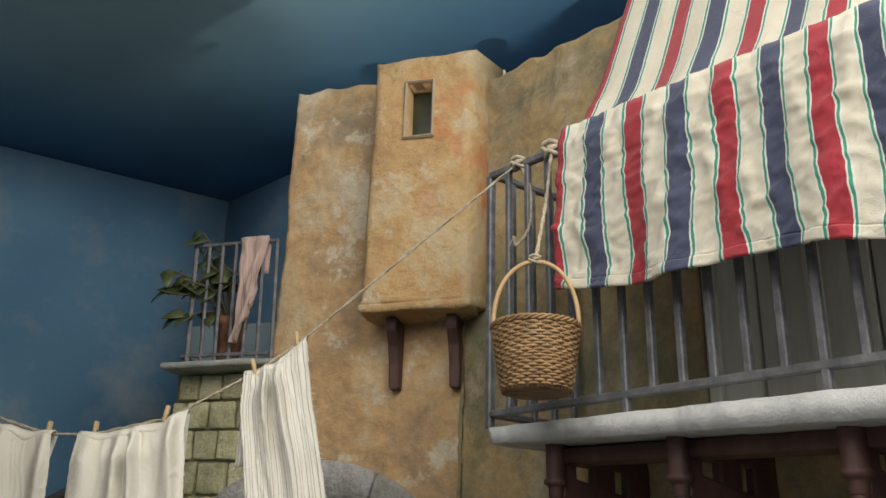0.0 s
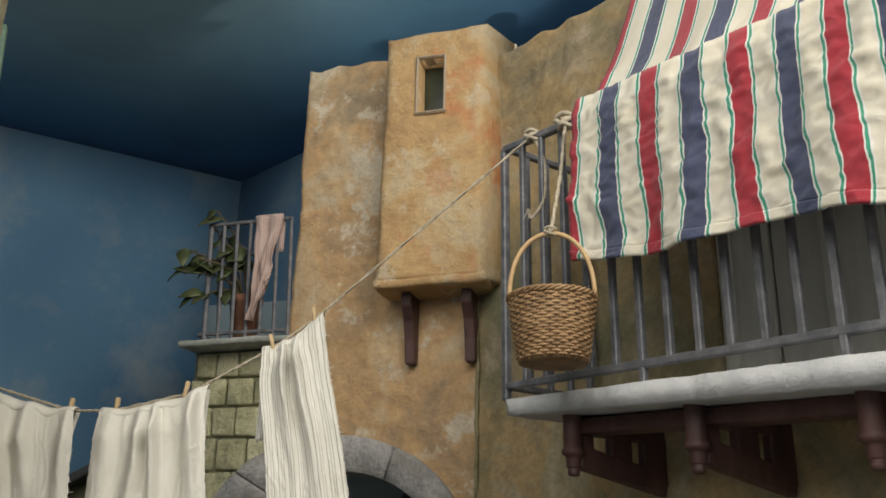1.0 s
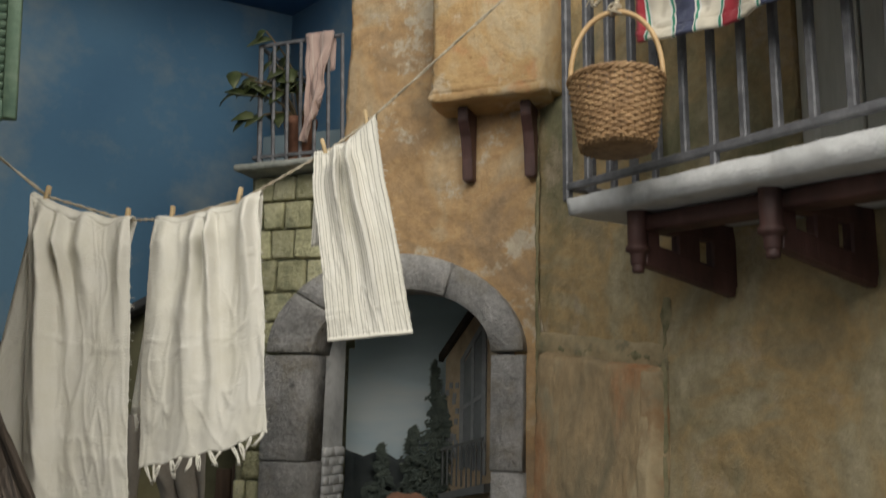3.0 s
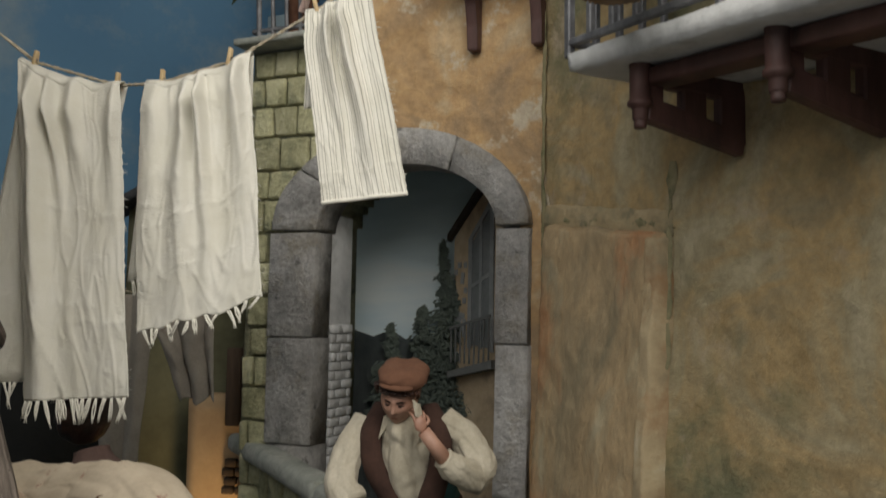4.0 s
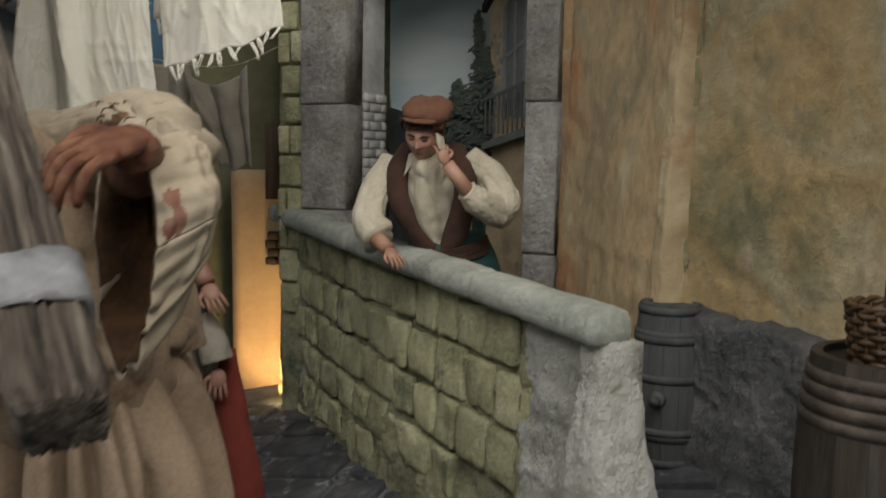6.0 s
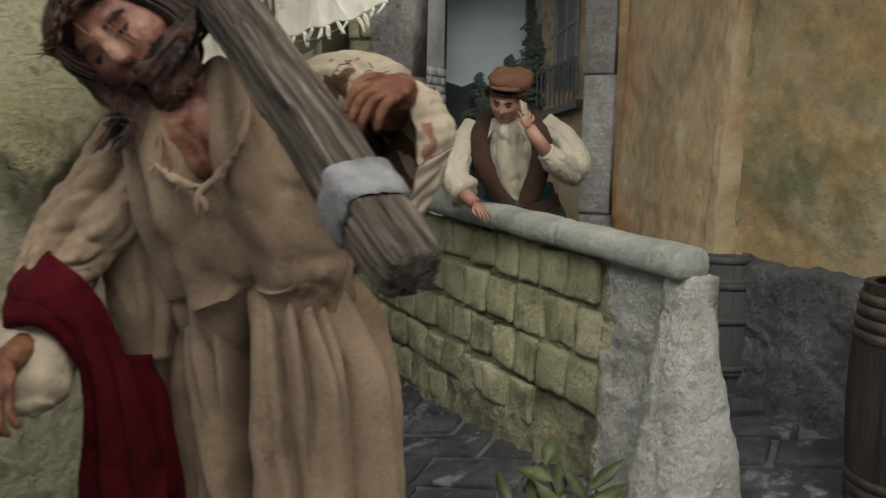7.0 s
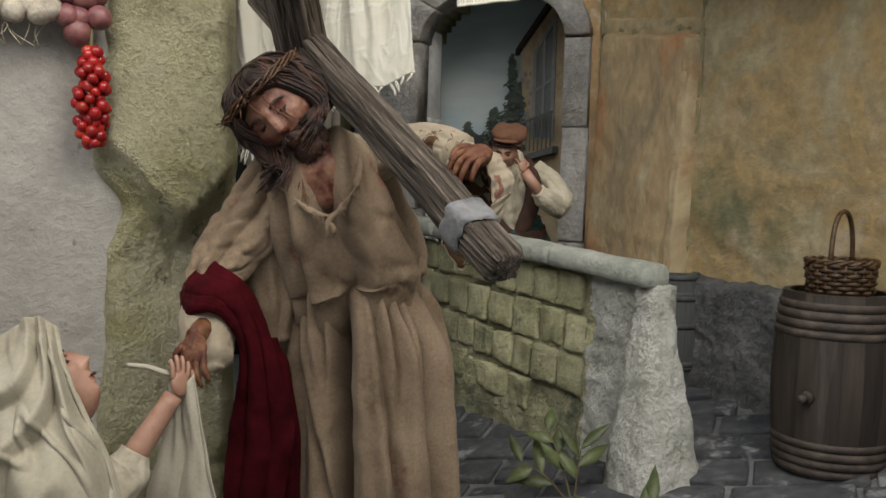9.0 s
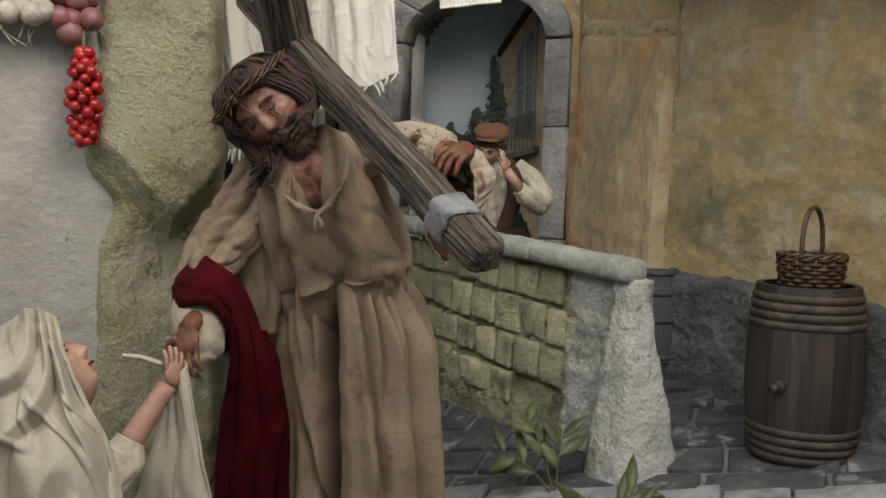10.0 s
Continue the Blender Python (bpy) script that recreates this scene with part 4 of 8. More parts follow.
bm = bmesh.new()
wall_grid(bm, lambda s, d: W(s, d + (0.003 * noise.noise((s * 18, 4, 4)) + 0.003 * noise.noise((s * 55, 4, 7))) * (1 if d > 0.15 else 0), slab_z(s) - (0.002 if d > 0.16 else 0) + lump((s, d, 2), 25, 0.0008)),
          stations(0.272, 1.22, 200), stations(0.0, 0.168, 12),
          lambda s, d: W(s, d - (0.003 if d > 0.15 else 0) + 0.004 * noise.noise((s * 18, 4, 4)) * (1 if d > 0.15 else 0), slab_z(s) - 0.019 - 0.012 * (s - 0.272) + lump((s, d, 5), 25, 0.001)))
part("slab", bm, SLAB, balcony)
bm = bmesh.new()
box(bm, basis(W(1.2, 0, slab_z(1.2)) - W(0.3, 0, slab_z(0.3)), (*N2, 0), (W(0.32, 0.115, slab_z(0.32)) + W(1.2, 0.115, slab_z(1.2))) / 2 - Vector((0, 0, 0.031))), 0.88, 0.03, 0.016, 0.002)
part("under_beam", bm, RED_WOOD, balcony, "dark wooden beam under the slab")
for s in (0.337, 0.495, 0.657, 0.82, 0.985):
    zt = slab_z(s) - 0.022
    bm = bmesh.new()
    lathe(bm, [(0.0066, -0.053), (0.0074, -0.051), (0.0074, -0.043), (0.0084, -0.041), (0.0120, -0.039), (0.0120, -0.035), (0.0098, -0.033), (0.0100, -0.002), (0.0108, 0.0)], Matrix.Translation(W(s, 0.132, zt + 0.002)), 16)
    corbel = part("corbel", bm, RED_WOOD, balcony, "dark red turned corbel")
    bm = bmesh.new()
    lathe(bm, [(0.0026, -0.061), (0.0056, -0.060), (0.0062, -0.056), (0.0052, -0.0545), (0.0066, -0.053)], Matrix.Translation(W(s, 0.132, zt + 0.002)), 16)
    part("drop", bm, RED_WOOD, corbel)
    for (d0, za), (d1, zb), w in (((0.0, -0.007), (0.126, -0.006), 0.021), ((0.0, -0.060), (0.126, -0.039), 0.024), ((0.016, -0.062), (0.016, -0.002), 0.036),
                                  ((0.067, -0.050), (0.067, -0.002), 0.032), ((0.117, -0.042), (0.117, -0.002), 0.020)):
        a, b = W(s, d0, zt + za), W(s, d1, zt + zb)
        bm = bmesh.new()
        box(bm, basis(b - a, (*U2, 0), (a + b) / 2), (b - a).length, 0.011 + 0.0004 * (w * 100 % 3), w, 0.002)
        part("bracket_rail", bm, RED_WOOD, corbel, smooth=False)


def top_z(s):
    return 1.012 - 0.092 * (s - 0.255)


def low_z(s):
    return 0.719 - 0.038 * (s - 0.372)


bar("rail", W(0.25, 0.15, top_z(0.25)), W(1.18, 0.15, top_z(1.18)), 0.009, balcony)
bar("rail", W(0.25, 0.15, low_z(0.25)), W(1.18, 0.15, low_z(1.18)), 0.008, balcony)
bar("rail", W(0.255, 0.15, top_z(0.255)), W(0.255, 0.0, top_z(0.255)), 0.008, balcony)
bar("rail", W(0.255, 0.15, low_z(0.255)), W(0.255, 0.0, low_z(0.255)), 0.008, balcony)
for i in range(28):
    s = 0.2515 + 0.0335 * i
    bar("baluster", W(s + 0.001, 0.15, slab_z(s) if i % 6 == 0 else low_z(s)), W(s - 0.001, 0.15, top_z(s)), 0.0072 if i else 0.009, balcony)
for i in range(1, 5):
    bar("baluster", W(0.256, 0.15 - 0.031 * i, low_z(0.255) if i % 2 else slab_z(0.255)), W(0.254, 0.15 - 0.031 * i, top_z(0.255)), 0.0072, balcony)

# ---- balcony door of grey boards ----
door = thing("door_balcony", W(0.68, -0.03, 0.705), "grey-green boarded balcony door with worn paint", "door", kind="structure")
for i in range(8):
    s = 0.428 + 0.0626 * i
    bm = bmesh.new()
    slab_box(bm, W, (s + 0.0012, -0.035, 0.70), (s + 0.0614, -0.010 - 0.002 * (i % 2), 1.105), 0.002)
    board = part("board", bm, GREY_WOOD, door)
for s in (0.4275, 0.55, 0.675, 0.80):
    bm = bmesh.new()
    slab_box(bm, W, (s, -0.03, 0.703), (s + 0.016, -0.004, 1.103), 0.002)
    part("stile", bm, GREY_WOOD, door)

# ---- striped awning ----
CR, GN, RD, BL, WH = (0.66, 0.615, 0.495), (0.04, 0.27, 0.165), (0.36, 0.028, 0.042), (0.055, 0.066, 0.12), (0.68, 0.68, 0.63)
f = 1 / 0.0995
stops, x = [], 0.0
for c, w in ((RD, 0.0195), (WH, 0.0018), (GN, 0.0024), (WH, 0.0014), (CR, 0.0190), (WH, 0.0014), (GN, 0.0024), (WH, 0.0018), (BL, 0.0195), (WH, 0.0018), (GN, 0.0024), (WH, 0.0014), (CR, 0.0190), (WH, 0.0014), (GN, 0.0024), (WH, 0.0018)):
    stops.append((x * f, c))
    x += w
AWNING = cloth("striped_awning_canvas", stops, 0.0995, 0.92)


def awning_fn(u, v):
    s = 0.4055 + 0.72 * u
    fold = math.sin(s * 46 + 1.3) + 0.6 * math.sin(s * 83 + 0.4)
    zr = 0.990 - 0.100 * (s - 0.416)
    zb = 0.818 - 0.117 * (s - 0.414) + 0.004 * math.sin(s * 22)
    if v < 0.55:
        t = v / 0.55
        d = 0.004 + 0.172 * t ** 0.8
        rise = (1 - t) ** 1.7
        z = zr + (1.33 - zr) * rise - 0.012 * math.sin(math.pi * t) ** 2 + 0.012 * max(0.0, (t - 0.86) / 0.14) ** 2
        z += 0.005 * fold * math.sin(math.pi * t) + (0.006 * noise.noise((s * 14, t * 5, 1)) + 0.005 * (0.5 - min(0.5, 2.4 * abs(noise.noise((s * 17 + t * 2, t * 3, 8)))))) * math.sin(math.pi * t)
        s2 = s - 0.010 * math.sin(math.pi * t) + 0.02 * (1 - t) * (u - 0.1) - 0.010 * (1 - t)
    else:
        t = (v - 0.55) / 0.45
        bend = min(1.0, t / 0.06)
        d = 0.176 + 0.007 * bend + 0.004 * t + 0.0042 * fold * t + 0.004 * noise.noise((s * 20, t * 4, 6)) * t
        d += 0.0016 * math.exp(-((t - 0.62) / 0.018) ** 2) * (0.4 + noise.noise((s * 70, 1, 4))) + 0.0022 * noise.noise((s * 60, t * 9, 3)) + 0.0012 * noise.noise((s * 120, t * 26, 3)) + 0.0045 * (0.5 - min(0.5, 2.4 * abs(noise.noise((s * 26 + t, t * 3.2, 2))))) + 0.0036 * (0.5 - min(0.5, 2.4 * abs(noise.noise((s * 40, t * 7 + s * 9, 5)))))
        z = zr + 0.012 * (1 - bend) ** 2 + (zb - zr) * t
        s2 = s + 0.0035 * math.sin(t * 7 + s * 30) * t
    return W(s2, d, z)


awning = thing("awning", W(0.75, 0.1, 1.0), "red, blue and cream striped canvas awning draped over the balcony rail", "awning")
for name, v0, v1, nv in (("canopy", 0.0, 0.55, 70), ("valance", 0.55, 0.975, 70), ("hem", 0.975, 1.0, 5)):
    bm = bmesh.new()
    sheet(bm, lambda u, v: awning_fn(u, v0 + (v1 - v0) * v), 200, nv, 0.0016 if name != "hem" else 0.0034, lambda u, v: (0.686 * u + 0.388 * max(0.0, min(u, 0.5) - 0.2165) ** 2 + 0.22 * max(0.0, u - 0.5) + 0.110, 0.6 * (v0 + (v1 - v0) * v)))
    part(name, bm, AWNING, awning)

# ---- hanging basket with rope ----


def woven(bm, c, r0, r1, h, rows, stakes, rad, mat_i=0, squash=1.0, seg=96):
    for k in range(rows):
        t = (k + 0.5) / rows
        r = r0 + (r1 - r0) * t ** 0.85
        z = h * t
        pts = []
        for i in range(seg + 1):
            a = 2 * math.pi * i / seg
            w = r + rad * 0.75 * math.cos(stakes / 2 * a + math.pi * k) + 0.0006 * noise.noise((a * 3, k * 1.7, r * 50))
            pts.append(c + Vector((w * math.cos(a), squash * w * math.sin(a), z + 0.0007 * noise.noise((a * 2, k, 3)))))
        tube(bm, pts, (rad * 0.8, h / rows * 0.56) if False else [(rad * 0.75, h / rows * 0.55)] * (seg + 1), 6)


bk = Vector((0.081, 0.814, 0.0))
basket = thing("wicker_basket", (bk.x, bk.y, 0.708), "honey-coloured wicker basket hanging by a rope from the balcony", "basket")
bm = bmesh.new()
woven(bm, bk + Vector((0, 0, 0.7150)), 0.0315, 0.0410, 0.060, 22, 36, 0.0013, seg=144)
part("weave", bm, CANE, basket)
for i in range(36):
    bm = bmesh.new()
    a = 2 * math.pi * i / 36
    tube(bm, [bk + Vector((0.0312 * math.cos(a), 0.0312 * math.sin(a), 0.7135)), bk + Vector((0.0408 * math.cos(a), 0.0408 * math.sin(a), 0.7775))], 0.0013, 5)
    part("stake", bm, CANE, basket)
bm = bmesh.new()
for k in range(3):
    pts = []
    for i in range(121):
        a = 2 * math.pi * i / 120
        ph = 13 * a + 2 * math.pi * k / 3
        pts.append(bk + Vector(((0.0412 + 0.0013 * math.cos(ph)) * math.cos(a), (0.0412 + 0.0013 * math.cos(ph)) * math.sin(a), 0.7755 + 0.0018 * math.sin(ph))))
    tube(bm, pts, 0.0014, 6)
part("rim", bm, CANE, basket, "plaited rim")
bm = bmesh.new()
lathe(bm, [(0.001, 0.7135), (0.028, 0.7125), (0.0318, 0.7160), (0.001, 0.719)], Matrix.Translation(bk), 26)
part("base", bm, CANE, basket)
hway = Vector((0.985, -0.17, 0))
bm = bmesh.new()
tube(bm, [bk + hway * 0.0405 * math.cos(a) + Vector((0, 0, 0.772 + 0.070 * math.sin(a) ** 0.8)) for a in [math.pi * i / 28 for i in range(29)]], 0.0024, 8)
part("handle", bm, mat("pale_cane_handle", [(0.42, 0.27, 0.12), (0.55, 0.38, 0.19)], 50, 0.5, 0.2, 200), basket, "pale bent cane handle")


def rope_strands(bm, pts, r, twist=1500.0, n=5):
    """Two twisted yarns along a path."""
    pts = [Vector(p) for p in pts]
    ln = [0.0]
    for a, b in zip(pts, pts[1:]):
        ln.append(ln[-1] + (b - a).length)
    for k in range(2):
        path = []
        for i, p in enumerate(pts):
            t = (pts[min(i + 1, len(pts) - 1)] - pts[max(i - 1, 0)]).normalized()
            s = t.cross(Vector((0.3, 1, 0.2))).normalized()
            u = t.cross(s)
            a = ln[i] * twist + math.pi * k
            path.append(p + (s * math.cos(a) + u * math.sin(a)) * r * 0.55)
        tube(bm, path, r * 0.62, n)


def knot(bm, c, r):
    pts = []
    for i in range(60):
        a = 2 * math.pi * i / 59 * 3
        pts.append(Vector(c) + Vector((r * math.cos(a) * (1 + 0.3 * math.sin(2.3 * a)), r * 0.8 * math.sin(a), r * 0.9 * math.sin(a * 0.66 + 1))))
    tube(bm, pts, r * 0.33, 6)


rail_knot = W(0.365, 0.156, top_z(0.365))
line_knot = W(0.308, 0.156, top_z(0.308))
rope = thing("basket_rope", rail_knot, "twisted jute rope knotted to the balcony rail", "rope")
bm = bmesh.new()
rope_strands(bm, curve_pts([rail_knot, (rail_knot + bk + Vector((0, 0, 0.842))) / 2 + Vector((0.002, 0, 0)), bk + Vector((0, 0, 0.842))], 60), 0.0024, 900)
part("cord", bm, ROPE, rope)
bm = bmesh.new()
knot(bm, rail_knot, 0.0085)
part("knot", bm, ROPE, rope)
bm = bmesh.new()
knot(bm, bk + Vector((0, 0, 0.844)), 0.0045)
part("knot", bm, ROPE, rope)

# ---- clothes line, pegs and linen ----
LINE = [line_knot, (-0.17, 0.975, 0.795), (-0.213, 0.972, 0.761), (-0.30, 0.965, 0.707), (-0.385, 0.983, 0.690), (-0.437, 0.992, 0.690), (-0.53, 0.985, 0.716), (-0.72, 0.97, 0.86)]
wash = thing("clothes_line", line_knot, "thin jute clothes line sagging under the washing", "clothes line")
bm = bmesh.new()
rope_strands(bm, [p for a, b in zip(LINE, LINE[1:]) for p in [Vector(a).lerp(Vector(b), i / 12) for i in range(12)]] + [Vector(LINE[-1])], 0.0018, 1000, 4)
part("cord", bm, ROPE, wash)
bm = bmesh.new()
knot(bm, line_knot, 0.0065)
part("knot", bm, ROPE, wash)
bm = bmesh.new()
tail = curve_pts([line_knot, line_knot + Vector((0.012, -0.006, -0.03)), line_knot + Vector((0.012, -0.008, -0.08)), line_knot + Vector((-0.002, -0.008, -0.105)), line_knot + Vector((-0.006, -0.008, -0.095))], 60)
rope_strands(bm, tail, 0.0022, 900)
for i in range(7):
    p = tail[-1]
    tube(bm, [p, p + Vector((random.uniform(-0.008, 0.004), random.uniform(-0.003, 0.003), random.uniform(-0.014, -0.004)))], [0.0007, 0.0003], 4)
part("loose_end", bm, ROPE, wash, "frayed loose rope end")


def peg(at, tilt):
    p = thing("clothes_peg", at, "small pale wooden clothes peg", "clothes peg", "pegs on the line")
    m = Matrix.Translation(at) @ Matrix.Rotation(tilt, 4, "Y")
    for dy in (-0.0022, 0.0022):
        bm = bmesh.new()
        box(bm, m @ Matrix.Translation((0, dy, 0.003)) @ Matrix.Rotation(dy * 30, 4, "X"), 0.0042, 0.0028, 0.0185, 0.0008)
        part("jaw", bm, PEG, p)
    bm = bmesh.new()
    tube(bm, [m @ Vector((-0.0026, 0, 0.002)), m @ Vector((0.0026, 0, 0.002))], 0.0014, 6)
    part("spring", bm, IRON, p)


for p, t in (((-0.53, 0.984, 0.716), 0.15), ((-0.438, 0.991, 0.692), 0.05), ((-0.383, 0.982, 0.692), 0.0), ((-0.303, 0.964, 0.708), 0.12), ((-0.214, 0.971, 0.764), -0.3), ((-0.170, 0.974, 0.797), -0.15)):
    peg(p, t)

LINEN = cloth("white_linen", [(0.0, (0.735, 0.715, 0.625)), (0.5, (0.745, 0.725, 0.635))], 0.05, wrinkle=12.0)
TICKING = cloth("white_linen_grey_stripes", [(0.0, (0.74, 0.725, 0.64)), (0.20, (0.36, 0.34, 0.29)), (0.27, (0.74, 0.725, 0.64)), (0.50, (0.58, 0.56, 0.49)), (0.60, (0.74, 0.725, 0.64)), (0.74, (0.40, 0.38, 0.32)), (0.80, (0.74, 0.725, 0.64))], 0.0165)


def hung(name, label, material, tl, tr, bl, br, folds, amp, seed, fringe, back_drop=0.6, gather=0.0, ragged=0.0, nfr=16, ridges=(), creases=(), back_shift=0.02, hem=0.0):
    """A cloth folded over the line: the front skirt, the fold and a shorter back skirt."""
    tl, tr, bl, br = map(Vector, (tl, tr, bl, br))
    ob = thing(name, (tl + tr) / 2, label, "cloth")

    def front(u, v):
        ug = u + gather * math.sin(2 * math.pi * u) * (1 - v) * 0.15
        t = tl.lerp(tr, ug)
        t.z -= 0.011 * math.sin(math.pi * u) + 0.008 * (0.4 + noise.noise((u * 6, seed, 2))) * math.sin(math.pi * u) ** 0.5
        b = bl.lerp(br, u)
        b.z -= ragged * noise.noise((u * 5, seed, 3))
        p = t.lerp(b, v)
        # long soft folds that drift, radiate from the pegs and die out towards the hem
        sway = u + 0.12 * noise.noise((u * 1.3, v * 0.8, seed)) + 0.02 * noise.noise((u * 3, v * 3, seed + 4))
        soft = 1 - 2.2 * abs(noise.noise((sway * folds * 1.25, v * 0.55, seed + 11)))
        sharp = 0.5 - min(0.5, 2.0 * abs(noise.noise((sway * folds * 2.3, v * 0.9, seed + 21))))
        near_top = math.exp(-v * 4.5)
        swag = math.exp(-((v - 0.10 * math.sin(math.pi * u)) / 0.05) ** 2) * math.sin(math.pi * u)
        crumple = 0.5 - min(0.5, 2.4 * abs(noise.noise((u * 3.6 + 0.5 * v, v * 2.6, seed + 2)))) + 0.7 * (0.5 - min(0.5, 2.6 * abs(noise.noise((u * 8 - v, v * 5, seed + 5)))))
        p.y -= 0.004 + amp * (1.5 * soft + 2.0 * sharp) * (0.20 + 1.1 * near_top) * min(1.0, 0.3 + v * 6) + 0.003 * swag + 0.006 * noise.noise((u * 2, v * 1.8, seed)) + (0.0030 + 0.0045 * near_top) * crumple * min(1.0, 0.35 + v)
        p.x += 0.005 * near_top * noise.noise((u * 5, v * 6, seed + 30)) * min(1.0, v * 10)
        for c, drift, wd, high, reach in ridges:
            d = (u - c - drift * v - 0.02 * noise.noise((v * 3, c * 9, seed))) / (wd * (1 + v))
            side_of = math.exp(-d * d) if d < 0 else math.exp(-d * d * 3)
            p.y -= 1.5 * high * side_of * math.exp(-(v / reach) ** 2) * min(1.0, 0.4 + v * 6)
        for v0, slope in creases:
            p.y -= 0.0012 * math.exp(-((v - v0 - slope * u - 0.012 * noise.noise((u * 4, v0, seed))) / 0.009) ** 2) * (0.5 + noise.noise((u * 6, v0 * 9, seed)))
        p.x += 0.004 * noise.noise((v * 2.5, u * 2, seed + 9)) + (0.0012 * noise.noise((v * 60, 2, seed)) if u in (0.0, 1.0) else 0.0)
        return p

    def behind(u, v):
        p = tl.lerp(tr, u)
        p.z += 0.002 - 0.006 * math.sin(math.pi * u)
        b = bl.lerp(br, u)
        q = p.lerp(Vector((b.x - back_shift, b.y, b.z)), v * back_drop)
        q.y += 0.006 + 0.008 * v + amp * 0.7 * math.sin(folds * 2 * math.pi * u + seed + 2)
        q.x -= 0.004 * v
        return q
    size = (tr - tl).length * (1 + gather), (bl - tl).length
    bm = bmesh.new()
    sheet(bm, front, 100, 120, 0.0011, lambda u, v: (u * size[0] * 1.25, v * size[1]))
    part("front", bm, material, ob)
    bm = bmesh.new()
    sheet(bm, behind, 24, 24, 0.0011, lambda u, v: (u * size[0] * 1.25, v * size[1]))
    part("back", bm, material, ob)
    bm = bmesh.new()
    sheet(bm, lambda u, v: front(u, 0).lerp(behind(u, 0), v) + Vector((0, 0, 0.004 * math.sin(math.pi * v))), 24, 4, 0.0011, lambda u, v: (u * size[0] * 1.25, v * 0.02))
    part("fold", bm, material, ob)
    if fringe:
        for fn, scale in ((front, 1.0), (behind, 1.0)):
            bm = bmesh.new()
            for i in range(nfr):
                u = (i + 0.5 + random.uniform(-0.2, 0.2)) / nfr
                p = fn(min(max(u, 0), 1), 1.0)
                sw = Vector((random.uniform(-0.009, 0.009), random.uniform(-0.003, 0.003), -fringe * random.uniform(0.7, 1.1)))
                for k in range(4):
                    o = Vector((random.uniform(-0.0018, 0.0018), random.uniform(-0.0008, 0.0008), 0))
                    o2 = Vector((random.uniform(-0.002, 0.002), random.uniform(-0.001, 0.001), 0))
                    tube(bm, curve_pts([p + o, p + o + sw * 0.5 + Vector((random.uniform(-0.002, 0.002), 0, 0)), p + o2 + sw], 4), [0.0009, 0.0009, 0.0008, 0.0007, 0.0005], 4)
            part("fringe", bm, LINEN, ob, "loose thread fringe", kind="stuff")
    if hem:
        bm = bmesh.new()
        tube(bm, [front(i / 40, 1.0) for i in range(41)], hem, 8)
        part("hem", bm, LINEN, ob, "rolled white hem")
    bm = bmesh.new()
    for i in range(26):
        v = random.random()
        p = front(1.0, v)
        tube(bm, [p, p + Vector((random.uniform(0.001, 0.005), random.uniform(-0.002, 0.002), random.uniform(-0.004, 0.002)))], [0.0004, 0.0002], 3)
    part("frayed_edge", bm, LINEN, ob, kind="stuff")
    return ob


hung("linen_towel", "long white linen towel with thread fringe on the clothes line", LINEN, (-0.545, 0.986, 0.716), (-0.430, 0.99, 0.689), (-0.513, 0.98, 0.352), (-0.399, 0.975, 0.359), 0.85, 0.0042, 1.0, 0.026, 0.96, nfr=15, back_shift=0.085, ridges=((0.20, -0.03, 0.08, 0.016, 1.3), (0.34, 0.16, 0.05, 0.015, 0.30), (0.55, 0.10, 0.07, 0.012, 0.25), (0.95, -0.1, 0.06, 0.010, 0.3)), creases=((0.70, 0.02), (0.765, 0.0), (0.40, 0.03)))
hung("linen_towel", "short cream linen towel with ragged fringe on the clothes line", LINEN, (-0.399, 0.984, 0.688), (-0.279, 0.962, 0.712), (-0.393, 0.97, 0.425), (-0.254, 0.955, 0.460), 1.4, 0.0040, 4.2, 0.017, 0.8, ragged=0.012, nfr=13, ridges=((0.42, -0.04, 0.07, 0.016, 0.75), (0.56, 0.02, 0.045, 0.018, 0.55), (0.90, -0.03, 0.06, 0.012, 0.5), (0.10, 0.06, 0.10, 0.009, 0.6)), creases=((0.60, -0.10), (0.80, -0.06), (0.50, 0.02)))
hung("striped_towel", "white towel with thin grey stripes pegged by one end", TICKING, (-0.224, 0.973, 0.757), (-0.160, 0.974, 0.799), (-0.199, 0.955, 0.557), (-0.109, 0.955, 0.566), 2.6, 0.0030, 2.4, 0.0, 0.5, gather=0.3, hem=0.0022, ridges=((0.30, 0.1, 0.07, 0.012, 0.6), (0.62, 0.05, 0.08, 0.013, 0.8)), creases=((0.86, 0.0),))

# ---- open green shutter of the house across ----
shutter = thing("window_shutter", (-0.57, 0.93, 0.786), "faded green louvred shutter standing open", "shutter")
sm = basis((-0.93, -0.36, 0), (0.36, -0.93, 0), Vector((-0.606, 0.909, 0.0))) @ Matrix.Translation((0, 0, 0.95)) @ Matrix.Rotation(0.05, 4, "Y") @ Matrix.Translation((0, 0, -0.95))
for x, w in ((-0.051, 0.014), (0.051, 0.014)):
    bm = bmesh.new()
    box(bm, sm @ Matrix.Translation((x, 0, 0.963)), w, 0.012, 0.356, 0.0015)
    part("stile", bm, GREEN_WOOD, shutter)
for z, w in ((0.795, 0.022), (0.955, 0.022), (1.132, 0.02)):
    bm = bmesh.new()
    box(bm, sm @ Matrix.Translation((0, 0, z)), 0.09, 0.011, w, 0.0015)
    part("rail", bm, GREEN_WOOD, shutter)
